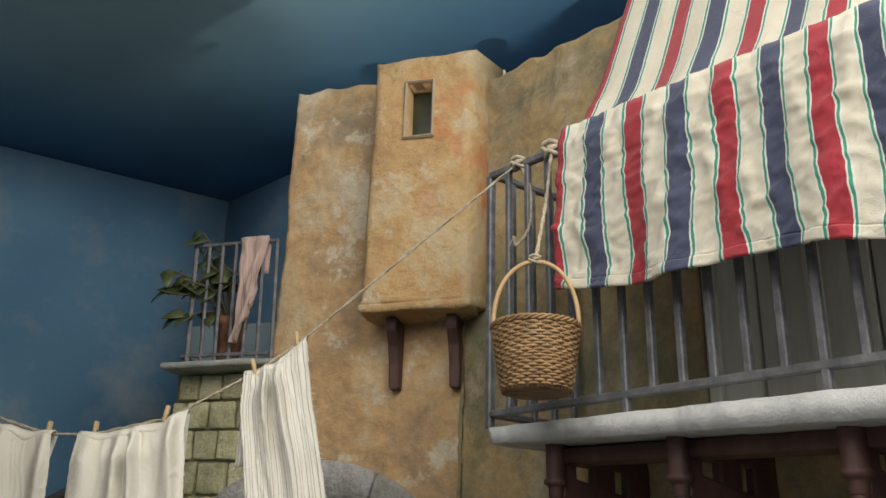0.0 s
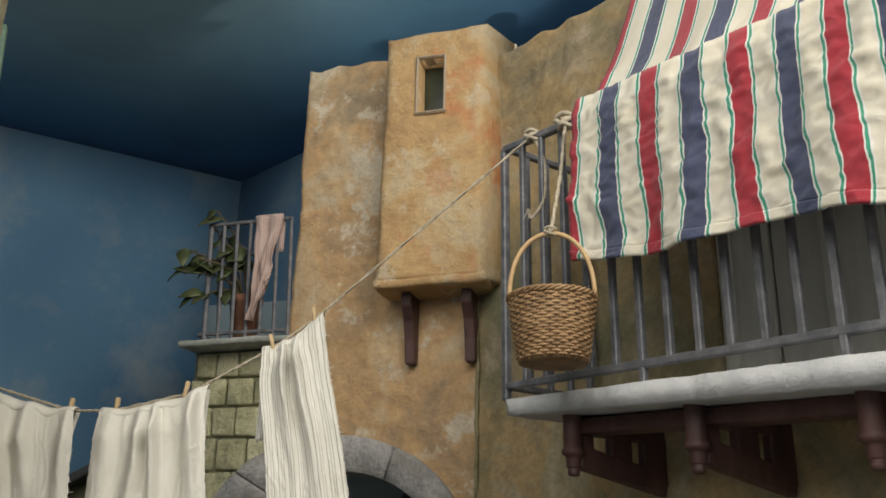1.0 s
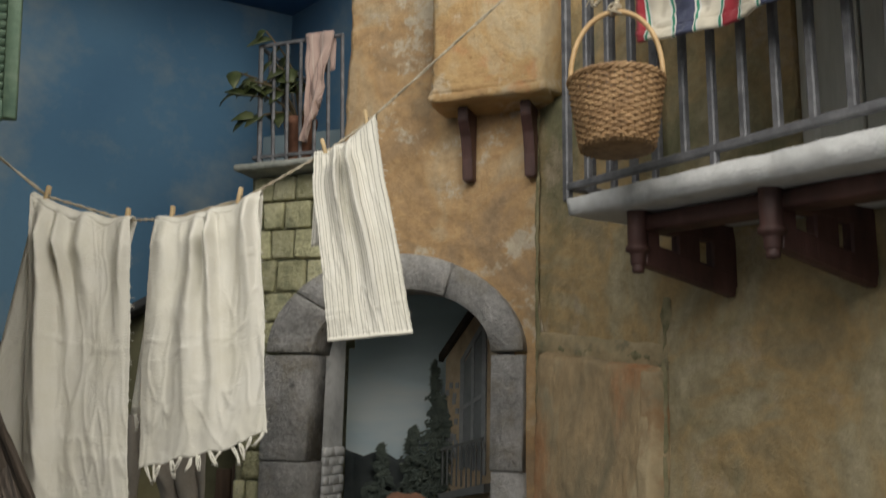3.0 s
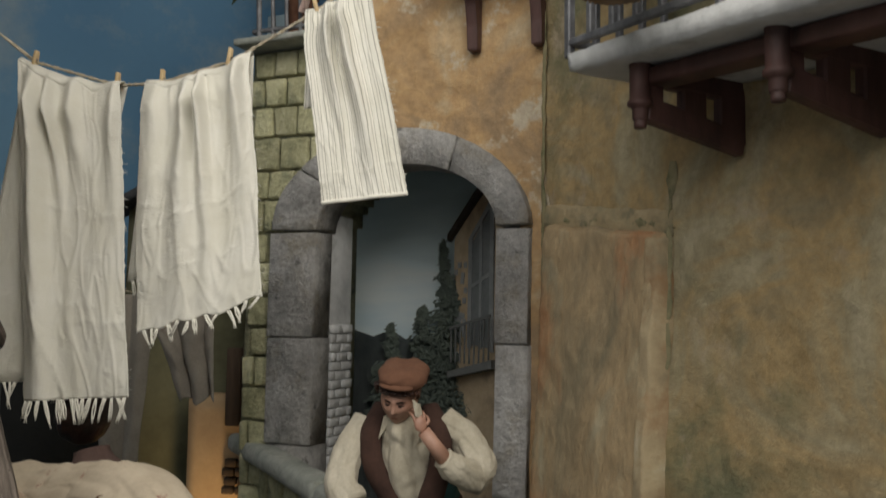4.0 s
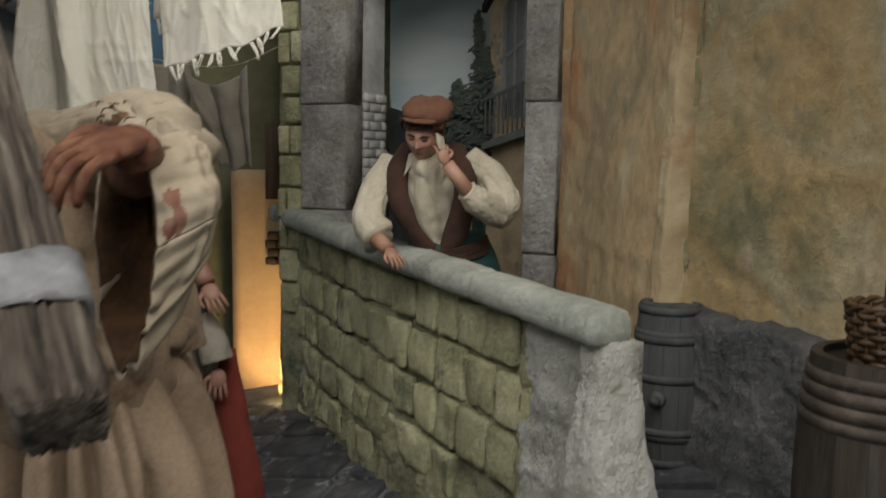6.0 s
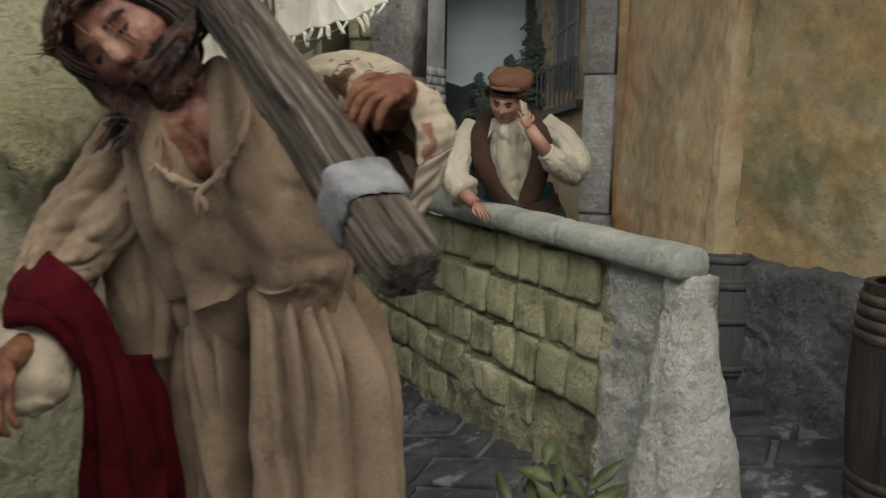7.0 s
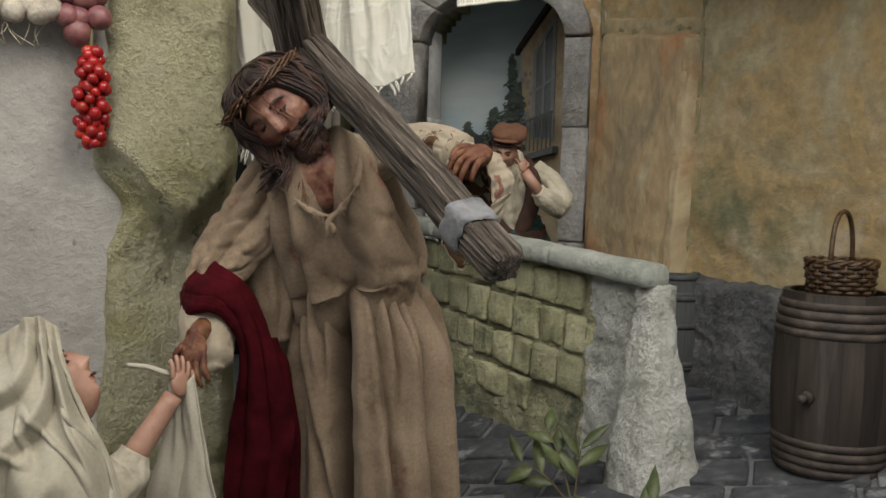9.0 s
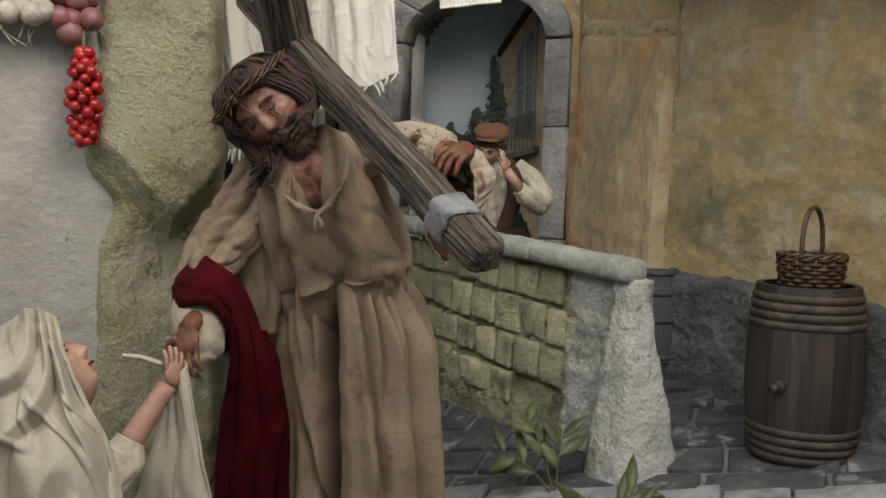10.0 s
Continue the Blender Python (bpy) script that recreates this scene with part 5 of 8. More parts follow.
for i in range(32):
    z = 0.812 + 0.0098 * i
    if abs(z - 0.955) < 0.014:
        continue
    bm = bmesh.new()
    box(bm, sm @ Matrix.Translation((0, 0, z)) @ Matrix.Rotation(0.75, 4, "X"), 0.09, 0.010, 0.0025, 0.0005)
    part("slat", bm, GREEN_WOOD, shutter)

# ---- parapet ----
PD = 0.270


def cap_z(s):
    return 0.194 + 0.048 * (0.444 - s)


parapet = thing("parapet", W(0.05, 0.25, -0.08), "low parapet of mossy yellow stones with rounded pale coping", "parapet")


def parapet_face(s, z):
    bottom = -0.09 - 0.05 * max(0.0, 0.2 - s)
    low = max(0.0, min(1.0, (0.045 - z) / 0.12))
    bulge = 0.020 * low * (0.6 + 0.5 * noise.noise((s * 6, z * 6, 4))) * (1 if s > -0.12 else 0.6)
    rough = 0.010 if s > 0.325 else 0.0
    return W(s, PD - 0.0045 + bulge + rough + lump((s, z, 43), 14, 0.006 + rough * 0.3) + lump((s, z, 48), 55, 0.0035), z)


bm = bmesh.new()
wall_grid(bm, parapet_face, stations(-0.42, 0.46, 200), stations(-0.22, 0.205, 100), lambda s, z: W(s, 0.246, z),
          keep=lambda s, z: z < cap_z(s) + 0.004)
for f in bm.faces:
    c = f.calc_center_median()
    s = (Vector((c.x, c.y)) - O2).dot(U2)
    if s > 0.335 + 0.02 * noise.noise((c.z * 25, 1, 1)):
        f.material_index = 1
part("core", bm, [MORTAR, POST], parapet, "mossy mortar and roughcast core")

random.seed(11)
rowz = 0.0
for row in range(6):
    h = (0.052, 0.056, 0.054, 0.05, 0.048, 0.046)[row]
    s = 0.345 - (0.03, 0.0, 0.02, 0.035, 0.01, 0.03)[row]
    if row >= 3:
        s = (0.20, -0.02, -0.10)[row - 3]
    while s > -0.40:
        w = random.uniform(0.044, 0.068)
        s0 = s - w
        zt = cap_z(s - w / 2) - 0.004 - rowz
        bm = bmesh.new()
        m = basis(W(s, 0, cap_z(s)) - W(s0, 0, cap_z(s0)), (*N2, 0), W((s + s0) / 2, PD - 0.004, zt - h / 2))
        box(bm, m, w - 0.0045, 0.011 + random.uniform(0, 0.006), h - 0.0045 + random.uniform(-0.005, 0.001), 0.0045, 0.0030, 2)
        bmesh.ops.subdivide_edges(bm, edges=[e for e in bm.edges if e.calc_length() > 0.02], cuts=3, use_grid_fill=True)
        c0 = random.uniform(0, 50)
        for v in bm.verts:
            v.co += Vector((lump(v.co + Vector((c0, 0, 0)), 38, 0.003), lump(v.co + Vector((0, c0, 0)), 38, 0.0034), lump(v.co + Vector((0, 0, c0)), 38, 0.003)))
        part("stone", bm, BRICK, parapet)
        s = s0 - 0.001
    rowz += h + 0.001

# coping: two rounded lengths
for s0, s1 in ((0.456, 0.262), (0.260, -0.06), (-0.062, -0.43)):
    bm = bmesh.new()
    prof = [(0.242, 0.002), (0.240, 0.010), (0.241, 0.020), (0.245, 0.0255), (0.252, 0.0278), (0.266, 0.0282), (0.280, 0.0270), (0.287, 0.0245), (0.2915, 0.0195), (0.293, 0.011), (0.292, 0.005), (0.288, 0.001), (0.265, -0.001)]
    k = 60
    rings = []
    for i in range(k + 1):
        t = i / k
        s = s0 + (s1 - s0) * t
        e = min(t, 1 - t) * abs(s1 - s0)
        shrink = 1 - 0.16 * max(0.0, 1 - e / 0.007) ** 2
        ring = []
        for d, z in prof:
            d2 = 0.273 + (0.293 - (0.293 - d) * 0.78 - 0.273) * shrink
            z2 = 0.015 + (z - 0.015) * shrink
            p = W(s, d2, cap_z(s) + z2)
            ring.append(bm.verts.new(p + Vector((0, 0, lump(p, 18, 0.0012) + lump(p, 70, 0.0006))) + Vector((*N2, 0)) * (lump(p + Vector((4, 0, 0)), 20, 0.0014) + lump(p, 75, 0.0006))))
        rings.append(ring)
    n = len(prof)
    for a, b in zip(rings, rings[1:]):
        for i in range(n):
            bm.faces.new((a[i], a[(i + 1) % n], b[(i + 1) % n], b[i]))
    bm.faces.new(rings[0])
    bm.faces.new(rings[-1][::-1])
    part("coping", bm, CAP, parapet, "rounded pale coping stone")

# roughcast buttress at the parapet's end
bm = bmesh.new()
rings = []
K = 90
for i in range(80):
    t = i / 79
    z = cap_z(0.45) + 0.004 - t * 0.30
    fl = t ** 1.15
    cs, cd = 0.441 + 0.030 * fl, 0.263 + 0.017 * fl
    hs, hd = 0.017 + 0.038 * fl, 0.017 + 0.043 * fl
    ring = []
    for k in range(K):
        a = 2 * math.pi * k / K
        c, s_ = math.cos(a), math.sin(a)
        r = 1 / (abs(c) ** 4 + abs(s_) ** 4) ** 0.25
        p = W(cs + hs * r * c, cd + hd * r * s_, z)
        out = (Vector((*U2, 0)) * c + Vector((*N2, 0)) * s_)
        ring.append(bm.verts.new(p + out * (lump(p, 16, 0.003) + lump(p, 50, 0.0020) + lump(p, 110, 0.0018))))
    rings.append(ring)
for a, b in zip(rings, rings[1:]):
    for k in range(K):
        bm.faces.new((a[k], a[(k + 1) % K], b[(k + 1) % K], b[k]))
bm.faces.new(rings[0])
bm.faces.new(rings[-1][::-1])
part("buttress", bm, POST, parapet, "white roughcast buttress")

# the parapet swings away from the kerb towards its buttress
for piece in parapet.children:
    for v in piece.data.vertices:
        along = max(0.0, (Vector((v.co.x, v.co.y)) - O2).dot(U2)) / 0.456
        v.co += Vector((v.co.x + 0.062, v.co.y + 0.341, v.co.z - 0.309)) * 0.04 * along

# stones of the pier
random.seed(5)
z = 0.10
r = 0
while z < 0.842:
    h = random.uniform(0.040, 0.050)
    h = min(h, 0.8455 - z)
    q = 0.306 + (0.02 if r % 2 else 0.0)
    while q < 0.458:
        w = min(random.uniform(0.036, 0.054), 0.462 - q)
        if w > 0.014 and not in_arch(q + w / 2, z + h / 2) and not (q + w / 2 < 0.405 and z < 0.56):
            bm = bmesh.new()
            m = basis((*A2, 0), (*M2, 0), Q(q + w / 2, 0.006, z + h / 2))
            box(bm, m, w - 0.004, 0.012 + random.uniform(0, 0.004), h - 0.004, 0.0035, 0.0015, 2)
            c0 = random.uniform(0, 50)
            for v in bm.verts:
                v.co += Vector((lump(v.co + Vector((c0, 0, 0)), 45, 0.0014), lump(v.co + Vector((0, c0, 0)), 45, 0.0016), 0))
            part("stone", bm, BRICK, pier)
        q += w
    if h < 0.01:
        break
    z += h
    r += 1

# ---- barrels ----


def barrel(at, h, r_end, r_mid, wood, hoop, label, hoops, staves=20, spigot=None, flat=False):
    b = thing("barrel", at, label, "barrel")
    at = Vector(at)

    def rad(t):
        return r_end + (r_mid - r_end) * (1 - (2 * t - 1) ** 2)
    for i in range(staves):
        bm = bmesh.new()
        gap = 0.0016 if staves > 14 else 0.005
        a0, a1 = 2 * math.pi * i / staves + gap, 2 * math.pi * (i + 1) / staves - gap
        grid = []
        for k in range(13):
            t = k / 12
            row = []
            for rr in (rad(t), rad(t) - 0.008):
                for j in range(3):
                    a = a0 + (a1 - a0) * j / 2
                    row.append(bm.verts.new(at + Vector((rr * math.cos(a), rr * math.sin(a), t * h))))
            grid.append(row)
        for x, y in zip(grid, grid[1:]):
            for j in (0, 1):
                bm.faces.new((x[j], x[j + 1], y[j + 1], y[j]))
                bm.faces.new((x[3 + j + 1], x[3 + j], y[3 + j], y[3 + j + 1]))
            bm.faces.new((x[3], x[0], y[0], y[3]))
            bm.faces.new((x[2], x[5], y[5], y[2]))
        for x in (grid[0], grid[-1]):
            bm.faces.new((x[0], x[1], x[4], x[3]))
            bm.faces.new((x[1], x[2], x[5], x[4]))
        part("stave", bm, wood, b, smooth=False)
    bm = bmesh.new()
    lathe(bm, [(0.001, h - 0.012), (r_end - 0.006, h - 0.012), (r_end - 0.006, h - 0.006), (0.001, h - 0.006)], Matrix.Translation(at), 32)
    part("lid", bm, wood, b)
    for t, w in hoops:
        bm = bmesh.new()
        pts = []
        for i in range(49):
            a = 2 * math.pi * i / 48
            rr = rad(t) + w * 0.25
            pts.append(at + Vector((rr * math.cos(a), rr * math.sin(a), t * h + 0.0025 * noise.noise((math.cos(a) * 2, math.sin(a) * 2, t * 20)))))
        if flat:
            lathe(bm, [(rad(t) - 0.003, t * h - w), (rad(t) + 0.0012, t * h - w), (rad(t) + 0.0016, t * h), (rad(t) + 0.0012, t * h + w), (rad(t) - 0.003, t * h + w)], Matrix.Translation(at), 40)
        else:
            tube(bm, pts, [(w * 0.45, w * 0.5)] * 49, 8)
        part("hoop", bm, hoop, b)
    if spigot is not None:
        d = Vector((math.cos(spigot), math.sin(spigot), 0))
        p = at + d * (rad(0.45) - 0.002) + Z * h * 0.45
        bm = bmesh.new()
        tube(bm, [p, p + d * 0.008], [0.009, 0.0075], 10)
        tap = part("spigot", bm, wood, b, "worn wooden spigot boss")
        bm = bmesh.new()
        tube(bm, [p + d * 0.006, p + d * 0.02], [0.004, 0.005], 8)
        part("tap", bm, hoop, tap)
    return b


barrel((0.277, 0.774, ground_z(0.277, 0.774) - 0.010), 0.210, 0.0600, 0.0690, BARREL_WOOD, BARREL_HOOP,
       "dark oak barrel bound with chestnut hoops on the paving", [(0.935, 0.0044), (0.885, 0.0048), (0.835, 0.0046), (0.785, 0.0040), (0.035, 0.0046), (0.085, 0.0046), (0.135, 0.0048), (0.185, 0.0040)], 18, -2.25, True)
barrel((0.137, 1.075, ground_z(0.137, 1.075) - 0.006), 0.180, 0.0320, 0.0385, BARREL_GREY, BARREL_GREY,
       "small grey barrel behind the parapet", [(0.96, 0.004), (0.82, 0.004), (0.79, 0.004), (0.56, 0.004), (0.24, 0.004), (0.21, 0.004), (0.05, 0.004)], 14, -1.9, True)

bb = Vector((0.279, 0.774, 0.1895))
basket2 = thing("wicker_basket", bb, "dark brown coarse wicker basket on the barrel", "basket")
bm = bmesh.new()
woven(bm, bb, 0.034, 0.0385, 0.040, 8, 22, 0.0024, squash=0.9)
part("weave", bm, CANE_DARK, basket2)
for i in range(22):
    bm = bmesh.new()
    a = 2 * math.pi * i / 22
    tube(bm, [bb + Vector((0.034 * math.cos(a), 0.0306 * math.sin(a), 0.0)), bb + Vector((0.0385 * math.cos(a), 0.0346 * math.sin(a), 0.044))], 0.0020, 5)
    part("stake", bm, CANE_DARK, basket2)
bm = bmesh.new()
for k in range(2):
    pts = []
    for i in range(91):
        a = 2 * math.pi * i / 90
        ph = 9 * a + math.pi * k
        rr = 0.0388 + 0.0013 * math.cos(ph)
        pts.append(bb + Vector((rr * math.cos(a), 0.9 * rr * math.sin(a), 0.042 + 0.002 * math.sin(ph))))
    tube(bm, pts, 0.0021, 6)
part("rim", bm, CANE_DARK, basket2)
bm = bmesh.new()
hw = Vector((0.6, 0.8, 0)).normalized()
pts = [bb + hw * 0.034 * math.cos(a) + Vector((0, 0, 0.038 + 0.062 * math.sin(a) ** 0.7)) for a in [math.pi * i / 24 for i in range(25)]]
tube(bm, pts, 0.0030, 8)
part("handle", bm, CANE_DARK, basket2)

# ---- leafy sprigs at the buttress ----


def sprig(base, stems, label, seed):
    random.seed(seed)
    p = thing("leafy_sprig", base, label, "plant", "sprigs on the paving")
    for way, ln in stems:
        way = Vector(way).normalized()
        base = Vector(base)
        pts = curve_pts([base, base + way * ln * 0.5 + Z * ln * 0.08, base + way * ln - Z * ln * 0.05], 10)
        bm = bmesh.new()
        tube(bm, pts, [0.0017 - 0.0001 * i for i in range(11)], 6)
        part("stem", bm, STEM, p)
        for k in (4, 6, 8, 10):
            for sgn in (1 if k % 4 else -1,):
                a = random.uniform(0.4, 0.9) * sgn
                t = (pts[min(k + 1, 10)] - pts[k - 1]).normalized()
                side = t.cross(Vector((0.3, -0.8, 0.5))).normalized()
                w = (t * math.cos(a) + side * math.sin(a) + Z * random.uniform(-0.1, 0.25)).normalized()
                bm = bmesh.new()
                leaf_mesh(bm, pts[k], w, Vector((random.uniform(-0.3, 0.3), -0.8, 0.6)), random.uniform(0.030, 0.052), random.uniform(0.011, 0.017), random.uniform(0.05, 0.6))
                part("leaf", bm, LEAF, p)


gp = W(0.415, 0.352, 0)
sprig((gp.x, gp.y, ground_z(gp.x, gp.y) - 0.002), [((-0.35, 0.25, 1.0), 0.10), ((-0.8, 0.0, 0.75), 0.085), ((0.1, 0.2, 1.0), 0.075)], "sprig of pointed olive-green leaves leaning on the buttress", 3)
gp = W(0.515, 0.355, 0)
sprig((gp.x, gp.y, ground_z(gp.x, gp.y) - 0.002), [((0.9, 0.1, 0.22), 0.075), ((0.6, 0.3, 0.7), 0.055), ((-0.5, -0.5, 0.5), 0.05)], "sprig of dark green leaves lying on the kerb", 8)

# ---- house with rock pilaster and limewashed wall ----
HOUSE_BACK = Matrix.Translation((-0.062, -0.335, 0.311)) @ Matrix.Scale(1.045, 4) @ Matrix.Translation((0.062, 0.335, -0.311))
LW = Vector((-0.86, -0.51)).normalized()
LN = Vector((0.51, -0.86)).normalized()
L0 = Vector((-0.388, 0.612))


def left_face(u, z):
    p = L0 + LW * u + LN * (lump((u, z, 57), 7, 0.004) + lump((u, z, 59), 30, 0.0010) + lump((u, z, 60), 70, 0.0005))
    return Vector((p.x, p.y, z))


def left_back(u, z):
    p = L0 + LW * (u + 0.02) - LN * 0.10
    return Vector((p.x, p.y, z))


bm = bmesh.new()
wall_grid(bm, left_face, stations(0.105, 0.75, 120), stations(-0.35, 1.25, 240), left_back)
house_wall = solo("wall_house", bm, WHITE_WALL, "stained limewashed house wall", "wall", kind="structure")


def rock_edge(z):
    return 0.139 + 0.012 * math.exp(-((z - 0.325) / 0.03) ** 2) - 0.016 * math.exp(-((z - 0.275) / 0.028) ** 2) + 0.012 * max(0.0, min(1.5, (0.16 - z) / 0.1)) + 0.005 * noise.noise((z * 26, 1, 4)) + 0.003 * noise.noise((z * 70, 1, 4))


def rock_face(t, z):
    u = t * rock_edge(z)
    soft = min(1.0, (1 - t) / 0.12)
    ridge = max(0.0, min(0.024, (0.385 + 0.15 * (u - 0.07) - z) * 0.40, (z - 0.235 - 1.25 * abs(u - 0.066)) * 0.75))
    bulge = ridge + 0.014 * math.exp(-(((u - 0.060) / 0.05) ** 2 + ((z - 0.335) / 0.075) ** 2)) - 0.016 * math.exp(-(((u - 0.075) / 0.045) ** 2 + ((z - 0.215) / 0.05) ** 2))
    facet = 0.014 * noise.cell((u * 14 + 0.6 * noise.noise((z * 9, u * 9, 1)), z * 11, 3.0))
    rnd = -0.05 * max(0.0, 1 - u / 0.028) ** 2
    out = -0.006 + (0.020 + bulge + 0.2 * facet) * math.sin(soft * math.pi / 2) + rnd + (lump((u, z, 53), 12, 0.005) + lump((u, z, 55), 48, 0.0016) + lump((u, z, 56), 115, 0.0026) + 0.0028 * (0.5 - min(0.5, 2.5 * abs(noise.noise((u * 75, z * 75, 2)))))) * soft
    p = L0 + LW * u + LN * out
    return Vector((p.x, p.y, z))


bm = bmesh.new()
wall_grid(bm, rock_face, stations(0, 1, 80), stations(-0.35, 1.25, 420), lambda t, z: left_back(t * rock_edge(z) - 0.02, z))
bmesh.ops.smooth_vert(bm, verts=bm.verts, factor=0.5, use_axis_x=True, use_axis_y=True, use_axis_z=True)
house_rock = solo("wall_rock", bm, ROCK, "mossy rock pilaster at the corner of the house", "wall", kind="structure")
bm = bmesh.new()
a, b = L0 - LN * 0.08, Vector((-0.66, 0.98))
wall_grid(bm, lambda u, z: Vector((a.x + (b.x - a.x) * u - 0.01, a.y + (b.y - a.y) * u, z)), stations(0, 1, 8), stations(-0.35, 1.25, 20), lambda u, z: Vector((a.x + (b.x - a.x) * u - 0.10, a.y + (b.y - a.y) * u - 0.03, z)))
house_side = solo("wall_house_side", bm, WHITE_WALL, "limewashed side wall of the corner house", "wall", kind="structure")

# garlic and onions on a string
random.seed(21)


def bulb(bm, c, r, tip, squash=0.9, ribs=0):
    tip = Vector(tip).normalized()
    m = basis(tip.orthogonal(), tip.cross(tip.orthogonal()), c)
    n = 14
    rings = []
    for k in range(9):
        t = k / 8
        rr = r * math.sin(math.pi * min(0.985, 0.03 + t * 0.93)) ** 0.8
        if t > 0.85:
            rr *= 0.75
        z = r * squash * (-math.cos(math.pi * t)) * (1.0 if t < 0.8 else 1.18)
        rings.append([bm.verts.new(m @ Vector((rr * (1 + ribs * math.cos(5 * a)) * math.cos(a), rr * (1 + ribs * math.cos(5 * a)) * math.sin(a), z))) for a in [2 * math.pi * i / n for i in range(n)]])
    for x, y in zip(rings, rings[1:]):
        for i in range(n):
            bm.faces.new((x[i], x[(i + 1) % n], y[(i + 1) % n], y[i]))
    bm.faces.new(rings[0][::-1])
    bm.faces.new(rings[-1])


def on_left(u, out, z):
    p = L0 + LW * u + LN * out
    return Vector((p.x, p.y, z))


string = thing("garlic_and_onion_string", on_left(0.19, 0.02, 0.47), "string of white garlic and purple onions on the wall", "vegetables")
for i in range(22):
    u = 0.145 + 0.0125 * (i % 11) + random.uniform(-0.004, 0.004)
    z = 0.464 + 0.022 * (i // 11) + random.uniform(-0.004, 0.004) - 0.004 * (u < 0.16)
    bm = bmesh.new()
    onion = u < 0.185
    bulb(bm, on_left(u, 0.020 + random.uniform(-0.004, 0.008), z), random.uniform(0.0105, 0.0135), (random.uniform(-0.6, 0.6), random.uniform(-0.4, 0.4), 1), 0.9, 0.0 if onion else 0.05)
    part("onion" if onion else "garlic_bulb", bm, ONION if onion else GARLIC, string)
bm = bmesh.new()
bulb(bm, on_left(0.162, 0.022, 0.447), 0.0135, (0.1, 0, -1))
part("onion", bm, ONION, string)
bm = bmesh.new()
rope_strands(bm, curve_pts([on_left(0.12, 0.008, 0.49), on_left(0.18, 0.012, 0.474), on_left(0.30, 0.01, 0.50)], 30), 0.0018, 1000)
for i in range(9):
    p = on_left(random.uniform(0.18, 0.25), 0.02, 0.456)
    tube(bm, curve_pts([p, p + Vector((random.uniform(-0.01, 0.01), -0.004, -0.012)), p + Vector((random.uniform(-0.018, 0.018), 0, -0.026))], 5), 0.0006, 4)
part("raffia", bm, ROPE, string)

tom = thing("tomato_bunch", on_left(0.150, 0.03, 0.435), "hanging bunch of small shiny red tomatoes", "vegetables")
for i in range(62):
    t = (i + 0.5) / 62
    z = 0.428 - 0.088 * t
    rr = 0.002 + 0.0115 * math.sin(math.pi * min(1, 0.06 + 0.84 * t)) ** 0.8 * (1 if i % 3 else 0.45)
    a = i * 2.4
    bm = bmesh.new()
    c = on_left(0.150 + rr * math.cos(a), 0.034 + 0.8 * rr * math.sin(a), z + random.uniform(-0.002, 0.002))
    r = random.uniform(0.0050, 0.0064)
    lathe(bm, [(r * math.sin(math.pi * k / 7) + 1e-5, -r * 1.1 * math.cos(math.pi * k / 7)) for k in range(8)], Matrix.Translation(c) @ Euler((random.uniform(-1, 1), random.uniform(-1, 1), 0)).to_matrix().to_4x4(), 10)
    part("tomato", bm, TOMATO, tom)
bm = bmesh.new()
tube(bm, curve_pts([on_left(0.149, 0.012, 0.462), on_left(0.149, 0.024, 0.45), on_left(0.150, 0.032, 0.43), on_left(0.150, 0.033, 0.36)], 12), 0.0018, 6)
part("stalk", bm, STEM, tom)

# the corner house and what hangs on it stand back a little with the group
for ob in (house_wall, house_rock, house_side, string, tom):
    ob.matrix_world = HOUSE_BACK @ ob.matrix_basis

# ---- alley behind the washing ----
alley = thing("alley_house", (-0.6, 1.6, -0.2), "olive plaster house with dark eaves in the alley", "house")
bm = bmesh.new()
wall_grid(bm, lambda u, z: Vector((-0.70 + 0.20 * u, 1.56 + 0.06 * u, z + (0.16 * u if z > 0.60 else 0))), stations(0, 1, 6), stations(-0.3, 0.625, 12), lambda u, z: Vector((-0.70 + 0.20 * u, 1.61 + 0.06 * u, z + (0.16 * u if z > 0.60 else 0))))
part("wall", bm, OLIVE_WALL, alley)
bm = bmesh.new()
box(bm, basis((0.62, 0.19, 0.42), (0.3, -0.95, 0), Vector((-0.60, 1.58, 0.70))), 0.30, 0.13, 0.014, 0.003)
part("eave", bm, mat("dark_slate_eave", [(0.03, 0.032, 0.034), (0.07, 0.072, 0.075)], 30, 0.9, 0.4, 80), alley)
bm = bmesh.new()
lathe(bm, [(0.0055, 0.0), (0.0075, 0.001), (0.0075, 0.058), (0.0060, 0.066), (0.0030, 0.072), (0.0005, 0.074)], Matrix.Translation((-0.664, 1.580, 0.512)), 12)
part("window", bm, DARK, alley)
# flat near-black sheet: the darkness of the alley's opening is put in as colour
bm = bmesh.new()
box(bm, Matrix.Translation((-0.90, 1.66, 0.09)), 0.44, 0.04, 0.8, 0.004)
solo("alley_passage", bm, DARK, "near-black sheet standing in for the shade at the end of the alley", "passage", kind="structure")
bm = bmesh.new()
box(bm, Matrix.Translation((-0.95, 1.42, 0.17)), 0.22, 0.04, 0.84, 0.004)
left_house = thing("far_left_house", (-0.95, 1.42, -0.25), "grey plaster house behind the long towel", "house")
part("wall", bm, mat("grey_house_plaster", [(0.10, 0.105, 0.105), (0.17, 0.175, 0.17)], 7, 0.95, 0.3, 60), left_house)
bm = bmesh.new()
box(bm, basis((1, 0, -0.5), (0, -1, 0), Vector((-0.85, 1.41, 0.56))), 0.2, 0.1, 0.014, 0.003)
